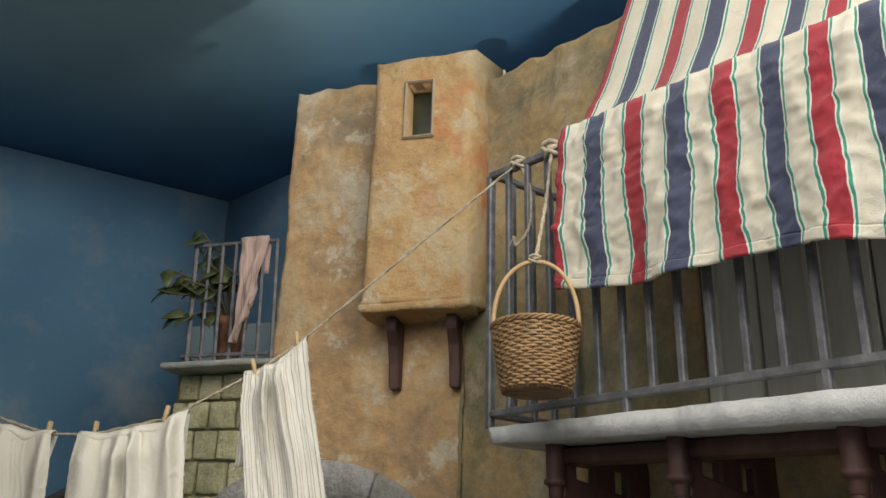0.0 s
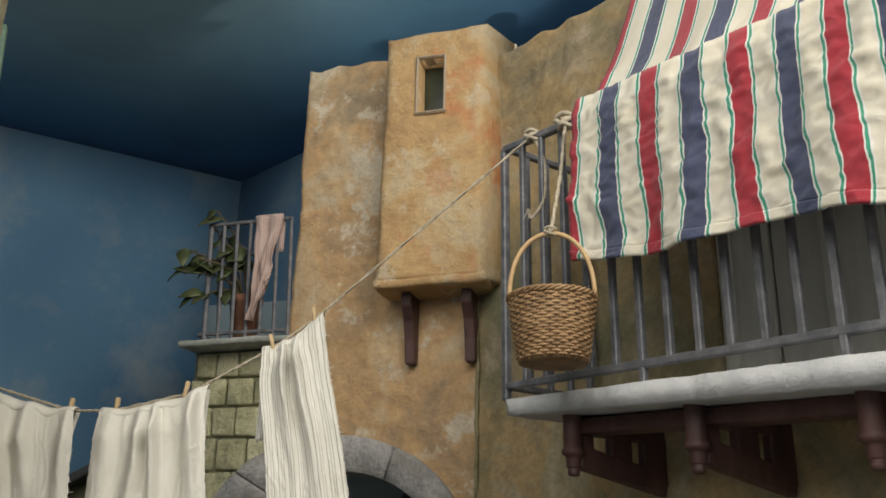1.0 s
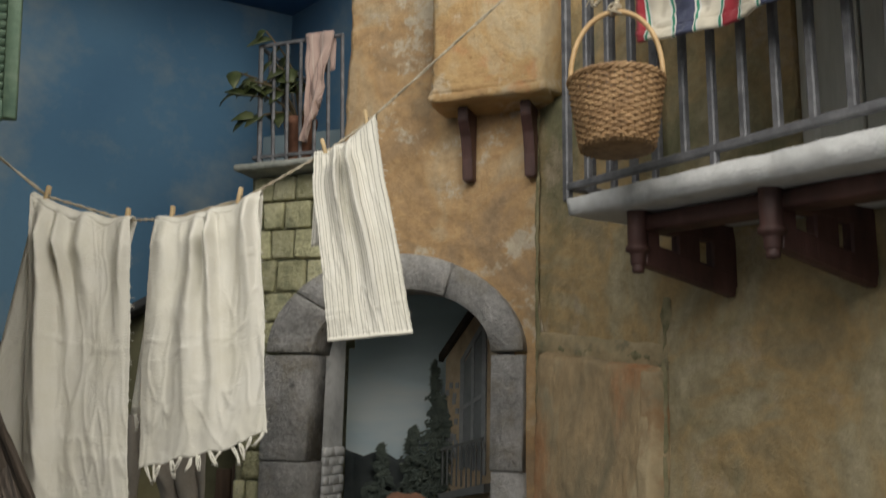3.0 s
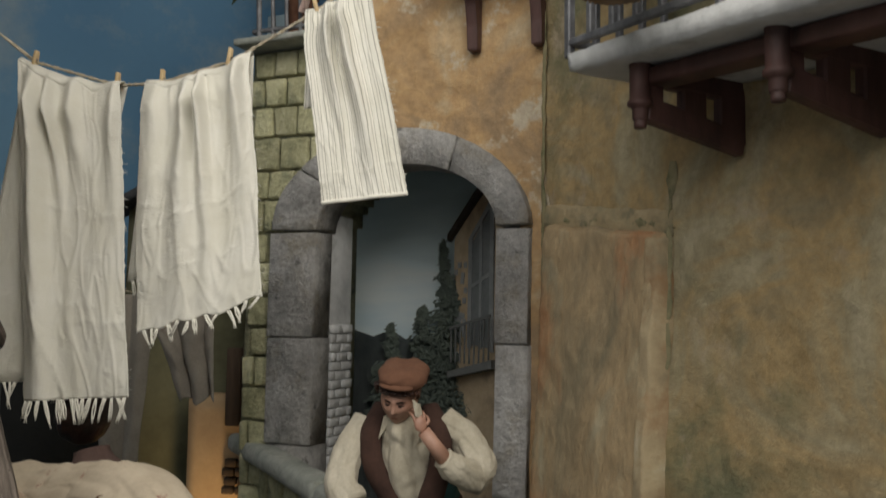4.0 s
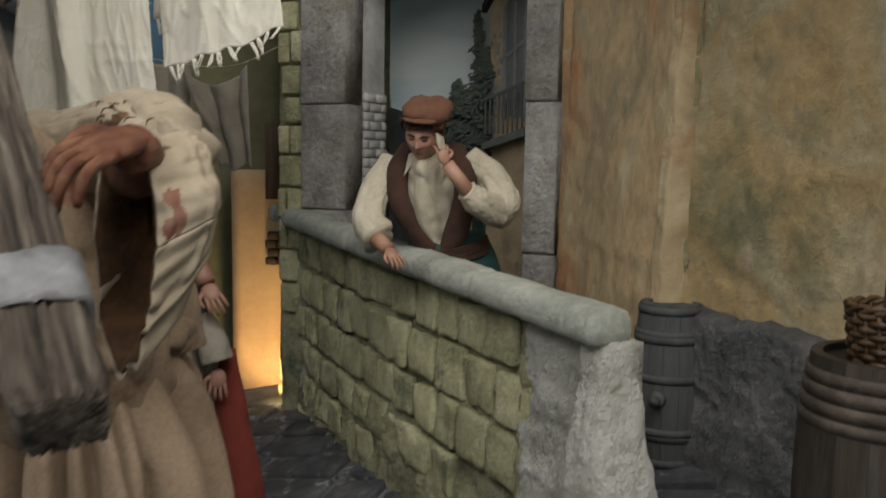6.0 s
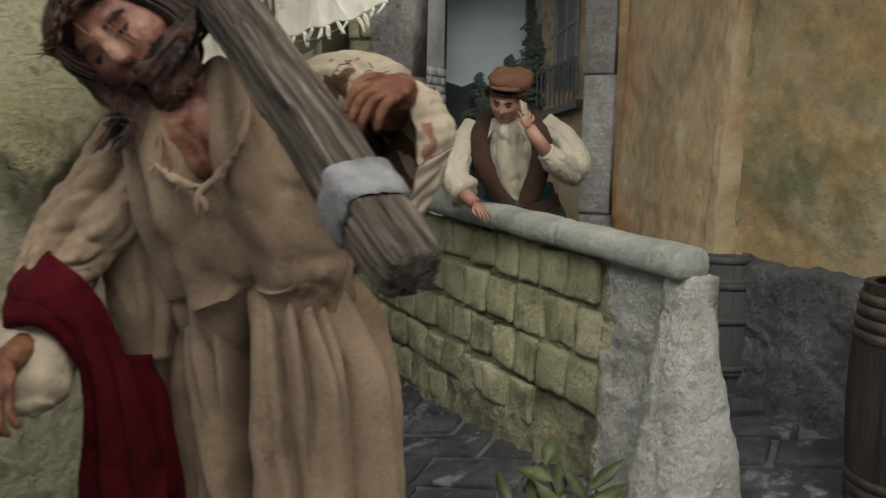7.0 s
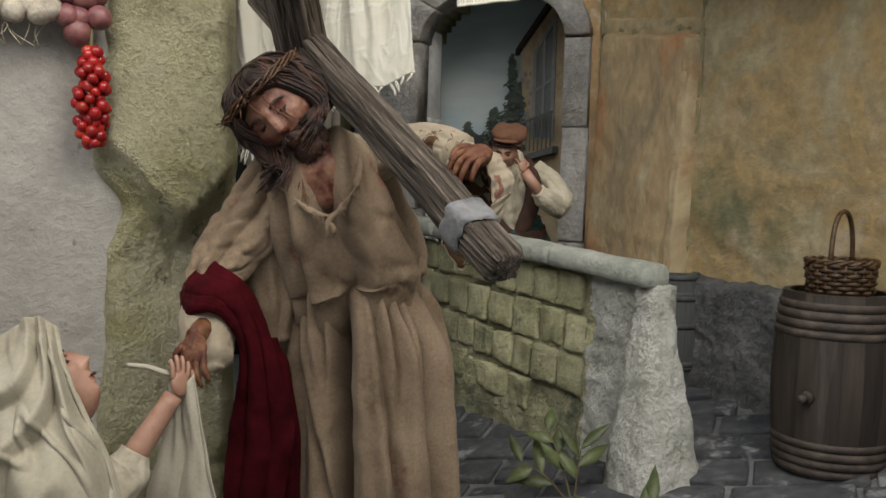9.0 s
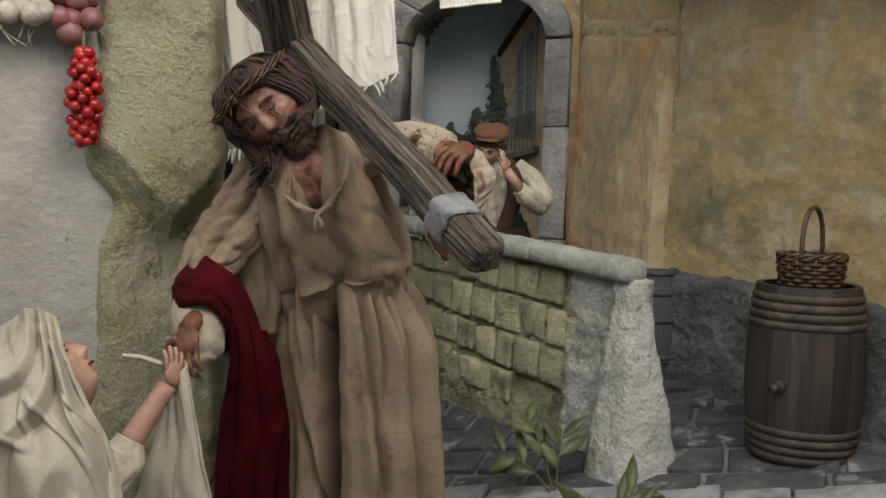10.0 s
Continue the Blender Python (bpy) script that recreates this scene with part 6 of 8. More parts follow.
part("eave", bm, MATS["dark_slate_eave"], left_house)
lit = thing("lit_back_house", (-0.5, 1.64, -0.25), "peach plaster house lit by a warm lamp", "house")
bm = bmesh.new()
wall_grid(bm, lambda x, z: Vector((x, 1.53 + lump((x, z, 63), 9, 0.004), z)), stations(-0.565, -0.40, 10), stations(-0.3, 0.315, 20), lambda x, z: Vector((x, 1.56, z)))
part("wall", bm, PEACH, lit)
for i in range(8):
    bm = bmesh.new()
    box(bm, Matrix.Translation((-0.489 + 0.022 * (i % 2) + 0.004 * (i // 2 % 2), 1.519, 0.162 + 0.0145 * (i // 2))), 0.0195, 0.014, 0.0130, 0.002)
    part("brick", bm, mat("dark_brown_brick", [(0.05, 0.035, 0.025), (0.10, 0.07, 0.05)], 40, 0.95, 0.4, 90), lit)
for i in range(4):
    bm = bmesh.new()
    box(bm, Matrix.Translation((-0.478 + 0.026 * i, 1.50, 0.33)), 0.0245, 0.012, 0.125 + 0.012 * (i % 2), 0.002)
    part("board", bm, mat("dark_brown_board", [(0.05, 0.032, 0.022), (0.13, 0.085, 0.055), (0.18, 0.125, 0.085)], 18, 0.85, 0.5, 90, stretch=(1, 1, 0.15), jitter=0.2), lit)
glow = bpy.data.lights.new("alley_lamp", "SPOT")
glow.energy, glow.color, glow.shadow_soft_size, glow.spot_size, glow.spot_blend = 3.4, (1.0, 0.68, 0.32), 0.03, 1.6, 0.6
new("alley_lamp", glow).matrix_world = look((-0.440, 1.40, -0.05), (-0.468, 1.53, 0.02))


def grey_fn(u, v):
    x = -0.562 + 0.108 * u * (1 - 0.52 * v) + 0.062 * v
    f = abs(math.sin(u * 7.5 + 0.6 * v + noise.noise((u * 2, v * 2, 3)))) ** 0.7
    return Vector((x, 1.35 - 0.016 * f - 0.004 * noise.noise((u * 6, v * 5, 3)), 0.47 - 0.15 * v * (1 + 0.18 * noise.noise((u * 3, 1, 1))) - 0.03 * math.sin(3.1 * u) * (1 - v)))


bm = bmesh.new()
sheet(bm, grey_fn, 60, 40, 0.0012)
solo("grey_washing", bm, GREY_CLOTH, "grey linen cloth hanging in the shaded alley", "cloth")


def hood_fn(u, v):
    x = -0.655 + 0.105 * u * (1 - 0.45 * v) + 0.028 * v
    return Vector((x, 1.36 - 0.010 * abs(math.sin(u * 6 + noise.noise((u, v * 2, 9)))) - 0.004 * noise.noise((u * 5, v * 4, 7)), 0.485 - 0.26 * v - 0.012 * math.sin(3.1 * u) * (1 - v) - 0.02 * v * noise.noise((u * 3, 2, 2))))


bm = bmesh.new()
sheet(bm, hood_fn, 40, 40, 0.0012)
solo("grey_washing", bm, GREY_CLOTH, "long grey linen cloth tapering down in the shaded alley", "cloth")
bm = bmesh.new()
rope_strands(bm, curve_pts([(-0.80, 1.37, 0.52), (-0.52, 1.352, 0.468), (-0.40, 1.35, 0.50)], 20), 0.0012, 900, 4)
solo("alley_line", bm, ROPE, "thin cord carrying the grey linen", "clothes line")

# ---- paving: separate flagstones ----
random.seed(31)


def flag(bm, cx, cy, lx, ly, ang, lift, rough):
    m = Matrix.Translation((cx, cy, ground_z(cx, cy) + lift)) @ Euler((math.atan(0.14), -math.atan(0.2), ang)).to_matrix().to_4x4()
    box(bm, m, lx, ly, 0.016, 0.004, rough, 2)
    c0 = random.uniform(0, 90)
    for v in bm.verts:
        v.co.z += lump(v.co + Vector((c0, 0, 0)), 30, 0.0018)


ang = math.atan2(-0.285, 0.959)
ca, sa = math.cos(ang), math.sin(ang)
yy = -0.42
while yy < 0.86:
    ly = random.uniform(0.045, 0.068)
    xx = -0.62 + random.uniform(0, 0.08)
    while xx < 0.62:
        lx = random.uniform(0.075, 0.14)
        px, py = -0.1 + (xx + lx / 2) * ca - (yy + ly / 2) * sa, 0.777 + (xx + lx / 2) * sa + (yy + ly / 2) * ca
        d = (Vector((px, py)) - O2).dot(N2)
        e = (Vector((px, py)) - O2).dot(M2)
        if d > 0.0 and e > -0.1 and not (-0.036 < yy + ly / 2 < 0.0):
            bm = bmesh.new()
            flag(bm, px, py, lx - 0.005, ly - 0.005, ang, -0.006 - (0.012 if yy < -0.03 else 0), 0.0025)
            part("flagstone", bm, PAVING, street)
        xx += lx
    yy += ly
xx = -0.5
while xx < 0.7:
    lx = random.uniform(0.07, 0.12)
    px, py = -0.1 + (xx + lx / 2) * ca + 0.018 * sa, 0.777 + (xx + lx / 2) * sa - 0.018 * ca
    bm = bmesh.new()
    flag(bm, px, py, lx - 0.003, 0.034, ang, -0.003, 0.002)
    part("kerbstone", bm, KERB, street)
    xx += lx

# ---- statues: each one plain mesh ----


def ball(bm, c, r, mi=0, m=None, n=16, k=10, amp=0.0, freq=30.0):
    c = Vector(c)
    rot = (m or Matrix.Identity(4)).to_3x3()
    rings = []
    for j in range(1, k):
        t = math.pi * j / k
        ring = []
        for i in range(n):
            a = 2 * math.pi * i / n
            d = Vector((r[0] * math.sin(t) * math.cos(a), r[1] * math.sin(t) * math.sin(a), -r[2] * math.cos(t)))
            p = c + rot @ d
            ring.append(bm.verts.new(p + rot @ d.normalized() * lump(p, freq, amp) if amp else p))
        rings.append(ring)
    fs = []
    for x, y in zip(rings, rings[1:]):
        for i in range(n):
            fs.append(bm.faces.new((x[i], x[(i + 1) % n], y[(i + 1) % n], y[i])))
    for ring, s in ((rings[0], -1), (rings[-1], 1)):
        tip = bm.verts.new(c + rot @ Vector((0, 0, s * r[2])))
        for i in range(n):
            fs.append(bm.faces.new((ring[i], ring[(i + 1) % n], tip)))
    for f in fs:
        f.material_index = mi


def garment(bm, pts, radii, mi, folds=9, amp=0.10, seed=0.0, n=64, grow=True, crease=0.03):
    """A cloth tube with uneven sharp-valleyed folds and small diagonal creases."""
    pts = [Vector(p) for p in pts]
    sub = 16 if n > 70 else 10
    m = sub * (len(pts) - 1)
    path = curve_pts(pts, m)
    rr = []
    for i in range(m + 1):
        u = i / sub
        j = min(int(u), len(radii) - 2)
        t = u - j
        t = t * t * (3 - 2 * t)
        a, b = radii[j], radii[j + 1]
        rr.append((a[0] + (b[0] - a[0]) * t, a[1] + (b[1] - a[1]) * t))
    rng = random.Random(int(seed * 1000) + 5)
    valleys = [(2 * math.pi * (k + rng.uniform(-0.42, 0.42)) / folds, rng.uniform(0.16, 0.42) * 2 * math.pi / folds, rng.uniform(0.35, 1.0),
                rng.uniform(-0.45, 0.45), rng.uniform(-0.3, 0.35)) for k in range(folds)]

    def wob(i, a):
        f = i / m
        g = (0.35 + 0.65 * f) if grow else 1.0
        w = 0.35
        for th, wd, dp, drift, st in valleys:
            d = (a - th - drift * f + 0.12 * noise.noise((f * 5, th, seed)) + math.pi) % (2 * math.pi) - math.pi
            on = min(1.0, max(0.0, (f - st) * 5)) if grow else 1.0
            if abs(d) < 4 * wd:
                w -= 1.5 * dp * on * math.exp(-(abs(d) / wd) ** 1.3) - 0.5 * dp * on * math.exp(-((abs(d) - 2 * wd) / wd) ** 2)
        c, s = math.cos(a), math.sin(a)
        cr = 0.9 * noise.noise((c * 1.6 + seed, s * 1.6, f * 4)) - 1.3 * (0.5 - min(0.5, 2.2 * abs(noise.noise((c * 1.7, s * 1.7 + seed, f * 5 + 0.8 * s))))) + 0.5 * noise.noise((c * 4, s * 4 + seed, f * 13 - 2 * c))
        return 1 + amp * g * w + crease * cr
    tube(bm, path, rr, n, wob, mi)


def visage(bm, c, m, r, skin, hair, lip, beard=False, n=60, k=52):
    """A modelled head: one ellipsoid shaped by soft bumps, face towards its own -y."""
    c, rot = Vector(c), m.to_3x3()
    bumps = [(0.0, 0.24, 0.55, 0.10, 0.05), (0.37, 0.09, 0.18, 0.11, -0.14), (-0.37, 0.09, 0.18, 0.11, -0.14),
             (0.36, 0.07, 0.13, 0.07, 0.07), (-0.36, 0.07, 0.13, 0.07, 0.07), (0, 0.10, 0.08, 0.16, 0.11), (0, -0.08, 0.09, 0.12, 0.15),
             (0, -0.20, 0.11, 0.075, 0.22), (0.12, -0.235, 0.06, 0.05, 0.08), (-0.12, -0.235, 0.06, 0.05, 0.08), (0, -0.34, 0.10, 0.06, -0.03),
             (0, -0.435, 0.20, 0.045, 0.07), (0, -0.545, 0.16, 0.05, 0.075), (0, -0.49, 0.20, 0.02, -0.07), (0, -0.80, 0.24, 0.14, 0.12),
             (0.50, -0.13, 0.2, 0.18, 0.06), (-0.50, -0.13, 0.2, 0.18, 0.06), (0.45, -0.45, 0.2, 0.2, -0.04), (-0.45, -0.45, 0.2, 0.2, -0.04)]
    rings = []
    for j in range(1, k):
        t = math.pi * j / k
        z = -math.cos(t)
        ring = []
        for i in range(n):
            a = 2 * math.pi * i / n
            x, y = math.sin(t) * math.cos(a), math.sin(t) * math.sin(a)
            jaw = max(0.0, -z - 0.1)
            x2 = x * (1 - 0.30 * jaw)
            push = 0.0
            if y < 0.1:
                for bx, bz, sx, sz, am in bumps:
                    push += am * math.exp(-((x - bx) / sx) ** 2 - ((z - bz) / sz) ** 2)
                push *= min(1.0, max(0.0, (0.1 - y) * 3))
            y2 = y * (1 - 0.18 * jaw * (1 if y > 0 else 0.2)) - push
            ring.append((bm.verts.new(c + rot @ Vector((x2 * r[0], y2 * r[1], z * r[2]))), x, y, z))
        rings.append(ring)
    for p, q in zip(rings, rings[1:]):
        for i in range(n):
            quad = (p[i], p[(i + 1) % n], q[(i + 1) % n], q[i])
            f = bm.faces.new([v[0] for v in quad])
            x, y, z = (sum(v[e] for v in quad) / 4 for e in (1, 2, 3))
            mi = skin
            ax = abs(x)
            if y < 0:
                if ax < 0.19 and -0.57 < z + 0.3 * ax * ax < -0.44:
                    mi = lip
                if beard and mi == skin:
                    wv = 0.03 * math.sin(x * 40) + 0.02 * math.sin(z * 60)
                    if (z < -0.34 + wv and not (ax < 0.24 and -0.62 < z < -0.41)) and z > -1 and (ax > 0.10 or z < -0.60 or z > -0.42):
                        mi = hair
            f.material_index = mi
    for ring, s in ((rings[0], -1), (rings[-1], 1)):
        tip = bm.verts.new(c + rot @ Vector((0, 0, s * r[2])))
        for i in range(n):
            f = bm.faces.new((ring[i][0], ring[(i + 1) % n][0], tip))
            f.material_index = hair if beard and s < 0 else skin


def strand(bm, pts, r, mi, n=5):
    p = curve_pts(pts, 8)
    tube(bm, p, [r * (0.6 + 0.8 * math.sin(math.pi * (0.1 + 0.8 * i / 8))) * (1.0 if i < 7 else 0.55) for i in range(9)], n, None, mi)


def hand(bm, c, way, up, size, mi, curl=0.6):
    """A palm with four jointed fingers, spread a little, and a thumb."""
    way, up = Vector(way).normalized(), Vector(up).normalized()
    side = way.cross(up).normalized()
    up = side.cross(way)
    c = Vector(c)
    ball(bm, c, (size * 0.40, size * 0.48, size * 0.17), mi, basis(side, way, Vector((0, 0, 0))), 14, 9)
    for i in range(4):
        o = i - 1.5
        b = c + side * size * 0.205 * o + way * size * (0.36 - 0.03 * o * o)
        k = (0.92, 1.05, 1.0, 0.80)[i]
        w = (way + side * 0.10 * o).normalized()
        bend = curl * (0.75 + 0.22 * ((i * 7) % 3))
        tube(bm, curve_pts([b - w * size * 0.15, b, b + w * size * 0.30 * k + up * size * 0.03 - up * size * 0.05 * bend, b + w * size * 0.52 * k - up * size * 0.24 * bend, b + w * size * 0.62 * k - up * size * 0.50 * bend], 10),
             [size * q for q in (0.09, 0.095, 0.098, 0.10, 0.088, 0.085, 0.09, 0.08, 0.076, 0.07, 0.045)], 8, None, mi)
    b = c + side * size * 0.30 - way * size * 0.12
    tube(bm, curve_pts([b, b + side * size * 0.24 + way * size * 0.20, b + side * size * 0.26 + way * size * 0.44 - up * size * 0.12 * curl, b + side * size * 0.20 + way * size * 0.60 - up * size * 0.22 * curl], 8),
         [size * q for q in (0.13, 0.125, 0.115, 0.105, 0.10, 0.10, 0.09, 0.075, 0.05)], 8, None, mi)


THORN = mat("brown_thorn_twig", [(0.03, 0.013, 0.006), (0.085, 0.04, 0.018), (0.15, 0.078, 0.038)], 90, 0.5, 0.4, 200)
# cross-bearing statue
random.seed(41)
bm = bmesh.new()
R_, S_, H_, C_, K_, WD, IN, RD, LN = 0, 1, 2, 3, 4, 5, 6, 7, 8
SKIRT = [(0.0, -0.246, 0.535, 0.048, 0.046), (0.07, -0.244, 0.533, 0.058, 0.055), (0.25, -0.241, 0.530, 0.068, 0.062), (0.6, -0.237, 0.528, 0.073, 0.066), (1.0, -0.235, 0.527, 0.078, 0.070)]


def ease(x, a, b):
    t = min(1.0, max(0.0, (x - a) / (b - a)))
    return t * t * (3 - 2 * t)


def skirt(u, v):
    """The long skirt: a proud lobe beside one deep dark fold, a flat panel and a slanting crease."""
    a = 2 * math.pi * u - math.pi
    j = max(i for i in range(4) if v >= SKIRT[i][0])
    t = (v - SKIRT[j][0]) / (SKIRT[j + 1][0] - SKIRT[j][0])
    cx, cy, rx, ry = (SKIRT[j][e] + (SKIRT[j + 1][e] - SKIRT[j][e]) * t for e in (1, 2, 3, 4))
    on = ease(v, 0.02, 0.22)
    w = 0.05 * noise.noise((v * 5, 3, 1)) + 0.02 * noise.noise((v * 15, 8, 1))
    edge = 0.10 - 0.10 * ease(v, 0.55, 1.0) + w
    d = 0.021 * ease(a, edge - 0.04, edge + 0.12) * (1 - ease(a, 1.3, 1.9)) * on
    d -= 0.052 * math.exp(-((a - edge + 0.15) / 0.15) ** 2) * on
    d -= 0.011 * (1 - ease(a, edge - 0.35, edge)) * ease(a, -1.4, -0.8) * ease(v, 0.06, 0.3)
    tear = -0.95 + 0.75 * ease(v, 0.12, 0.75) + 0.5 * w
    d -= 0.016 * math.exp(-((a - tear) / 0.05) ** 2) * ease(v, 0.1, 0.25)
    d += 0.005 * math.exp(-((a - tear - 0.16) / 0.10) ** 2) * ease(v, 0.1, 0.25)
    for th, dr, wd, dp, v0, v1 in ((0.42, 0.22, 0.045, 0.0075, 0.0, 0.62), (0.66, -0.14, 0.06, 0.006, 0.05, 1.2), (0.60, 0.0, 0.03, 0.005, -0.1, 0.22), (0.80, 0.10, 0.035, 0.005, -0.1, 0.30),
                                   (0.95, 0.15, 0.08, 0.007, 0.1, 1.2), (0.38, -0.10, 0.07, 0.009, 0.62, 1.3), (-0.42, 0.08, 0.05, 0.004, -0.1, 0.35), (-0.65, -0.1, 0.05, 0.004, -0.1, 0.3), (-0.50, 0.15, 0.09, 0.004, 0.4, 1.2),
                                   (-1.3, 0.1, 0.10, 0.010, 0.0, 1.3), (1.45, 0.1, 0.10, 0.008, 0.0, 1.3), (2.1, 0.0, 0.2, 0.012, 0.0, 1.3), (-2.1, 0.0, 0.2, 0.012, 0.0, 1.3), (3.0, 0.0, 0.2, 0.012, 0.0, 1.3)):
        c = th + dr * v + 0.6 * w
        k = ease(v, v0, v0 + 0.12) * (1 - ease(v, v1 - 0.15, v1))
        q = (a - c) / wd
        d += 1.7 * k * dp * (0.55 * math.exp(-((abs(q) - 2.2) / 1.2) ** 2) - math.exp(-abs(q) ** 1.4))
    sx, sy = math.sin(a), math.cos(a)
    d += 0.0022 * noise.noise((sx * 3, sy * 3, v * 5)) + 0.0014 * (0.4 - min(0.4, 2 * abs(noise.noise((sx * 4, sy * 4 + v, v * 7 + sx))))) + 0.0006 * noise.noise((sx * 11, sy * 11, v * 22))
    hem = 0.004 * noise.noise((sx * 4, sy * 4, 5)) * v
    return Vector((cx + (rx + d) * sx, cy - (ry + d) * sy, 0.232 - 0.367 * v + hem))


sheet(bm, skirt, 300, 110, 0.0014, None, R_)
garment(bm, [(-0.272, 0.500, 0.343), (-0.268, 0.494, 0.322), (-0.260, 0.508, 0.278), (-0.247, 0.53, 0.232), (-0.244, 0.535, 0.208), (-0.246, 0.538, 0.218)],
        [(0.036, 0.032), (0.062, 0.050), (0.066, 0.060), (0.070, 0.068), (0.062, 0.064), (0.046, 0.044)], R_, 11, 0.15, 2.1, 240, False, 0.065)
garment(bm, [(-0.312, 0.508, 0.322), (-0.320, 0.500, 0.285), (-0.322, 0.496, 0.250), (-0.318, 0.494, 0.205), (-0.314, 0.494, 0.160)], [(0.022, 0.020), (0.034, 0.030), (0.030, 0.028), (0.022, 0.024), (0.012, 0.014)], R_, 7, 0.12, 4.4, 110, False, 0.06)
# bare chest in the torn neck
garment(bm, [(-0.268, 0.474, 0.345), (-0.267, 0.472, 0.322), (-0.264, 0.474, 0.302), (-0.260, 0.482, 0.284)], [(0.029, 0.028), (0.041, 0.0395), (0.035, 0.036), (0.016, 0.019)], S_, 3, 0.015, 0.4, 60, False, 0.03)
RIM = [(-0.309, 0.462, 0.337), (-0.301, 0.444, 0.322), (-0.288, 0.434, 0.304), (-0.268, 0.431, 0.288), (-0.248, 0.432, 0.281), (-0.235, 0.437, 0.292), (-0.226, 0.444, 0.311), (-0.227, 0.455, 0.335)]
tube(bm, curve_pts(RIM, 60), [(0.0026 + 0.0012 * math.sin(i * 0.5), 0.0018) for i in range(61)], 10, lambda i, a: 1 + 0.45 * noise.noise((i * 0.4, math.cos(a), 1)), R_)
for i in range(60):
    u = 0.25 + 0.65 * random.random()
    q = curve_pts(RIM, 60)[int(u * 60)] + Vector((0, -0.002, 0.001))
    d = Vector((random.uniform(-0.004, 0.004), -0.001, random.uniform(-0.009, -0.001)))
    strand(bm, [q, q + d * 0.5 + Vector((random.uniform(-0.002, 0.002), -0.001, 0)), q + d], 0.0003, R_)
for x, z, ln in ((-0.276, 0.318, 0.016), (-0.272, 0.312, 0.020), (-0.268, 0.300, 0.012)):
    strand(bm, [(x, 0.4325, z), (x + 0.002, 0.4315, z - ln * 0.5), (x + 0.001, 0.430, z - ln)], 0.0007, WD)
strand(bm, [(-0.240, 0.432, 0.285), (-0.247, 0.428, 0.276), (-0.248, 0.428, 0.262)], 0.0020, R_)
strand(bm, [(-0.247, 0.428, 0.277), (-0.242, 0.427, 0.270), (-0.243, 0.428, 0.264)], 0.0018, R_)
tube(bm, curve_pts([(-0.290, 0.458, 0.342), (-0.280, 0.470, 0.322), (-0.268, 0.485, 0.295)], 6), [0.017, 0.018, 0.019, 0.021, 0.023, 0.024, 0.024], 14, None, S_)
# head, turned and bowed
hm = Euler((radians(26), radians(-42), radians(-13))).to_matrix().to_4x4()
hc = Vector((-0.2935, 0.444, 0.3695))
hr = hm.to_3x3()


def hp(x, y, z):
    return hc + hr @ Vector((x, y, z))


visage(bm, hc, hm, (0.0325, 0.035, 0.0430), S_, H_, WD, True)
# brows, lids, moustache and beard locks
for sgn in (-1, 1):
    for j in range(4):
        o = 0.0005 * j
        strand(bm, [hp(0.0060 * sgn, -0.0348, 0.0090 + o), hp(0.0130 * sgn, -0.0338, 0.0108 + o), hp((0.0195 + o) * sgn, -0.0270, 0.0082 + o)], 0.0004, H_)
    strand(bm, [hp(0.0065 * sgn, -0.0315, 0.0030), hp(0.0120 * sgn, -0.0328, 0.0026), hp(0.0180 * sgn, -0.0270, 0.0030)], 0.0008, H_)
    strand(bm, [hp(0.0075 * sgn, -0.0308, -0.0012), hp(0.0120 * sgn, -0.0318, -0.0022), hp(0.0170 * sgn, -0.0272, -0.0010)], 0.0006, WD)
    ball(bm, hp(0.0122 * sgn, -0.0285, 0.0006), (0.0032, 0.0036, 0.0020), H_, hm, 12, 8)
for i in range(80):
    a = random.uniform(-0.70, 0.75)
    x, y = math.sin(a), -math.cos(a)
    side = 1 if a > random.uniform(-0.2, 0.2) else -1
    jit = random.uniform(-0.002, 0.002)
    tube(bm, curve_pts([hp(0.004 * side, 0.004, 0.0465), hp(0.020 * x + 0.004 * side, 0.027 * y, 0.0405 + jit), hp(0.032 * x + 0.006 * side, 0.0350 * y, 0.0325 + jit), hp(0.035 * x + 0.013 * side, 0.0310 * y + 0.004, 0.0235 + jit), hp(0.0385 * side, -0.006 + 2 * jit, 0.006 + jit)], 14), [0.0009] * 14 + [0.0005], 5, None, H_)
for sgn in (-1, 1):
    for j in range(16):
        z0 = -0.0152 - 0.0003 * j
        strand(bm, [hp(0.0012 * sgn, -0.0378, z0), hp((0.007 + 0.0003 * j) * sgn, -0.0362, z0 - 0.0015), hp((0.0125 + 0.0003 * j) * sgn, -0.0305, z0 - 0.006 - 0.0003 * j)], 0.00045, H_)
for x, z, ln in ((0.0085, 0.022, 0.030), (0.0125, 0.008, 0.018), (-0.004, 0.024, 0.016)):
    strand(bm, [hp(x, -0.0335, z), hp(x + 0.001, -0.0352, z - ln * 0.5), hp(x + 0.002, -0.0335, z - ln)], 0.00045, WD)
ball(bm, hp(0, -0.021, -0.036), (0.0155, 0.0115, 0.0105), H_, hm, 16, 10, 0.003, 70)
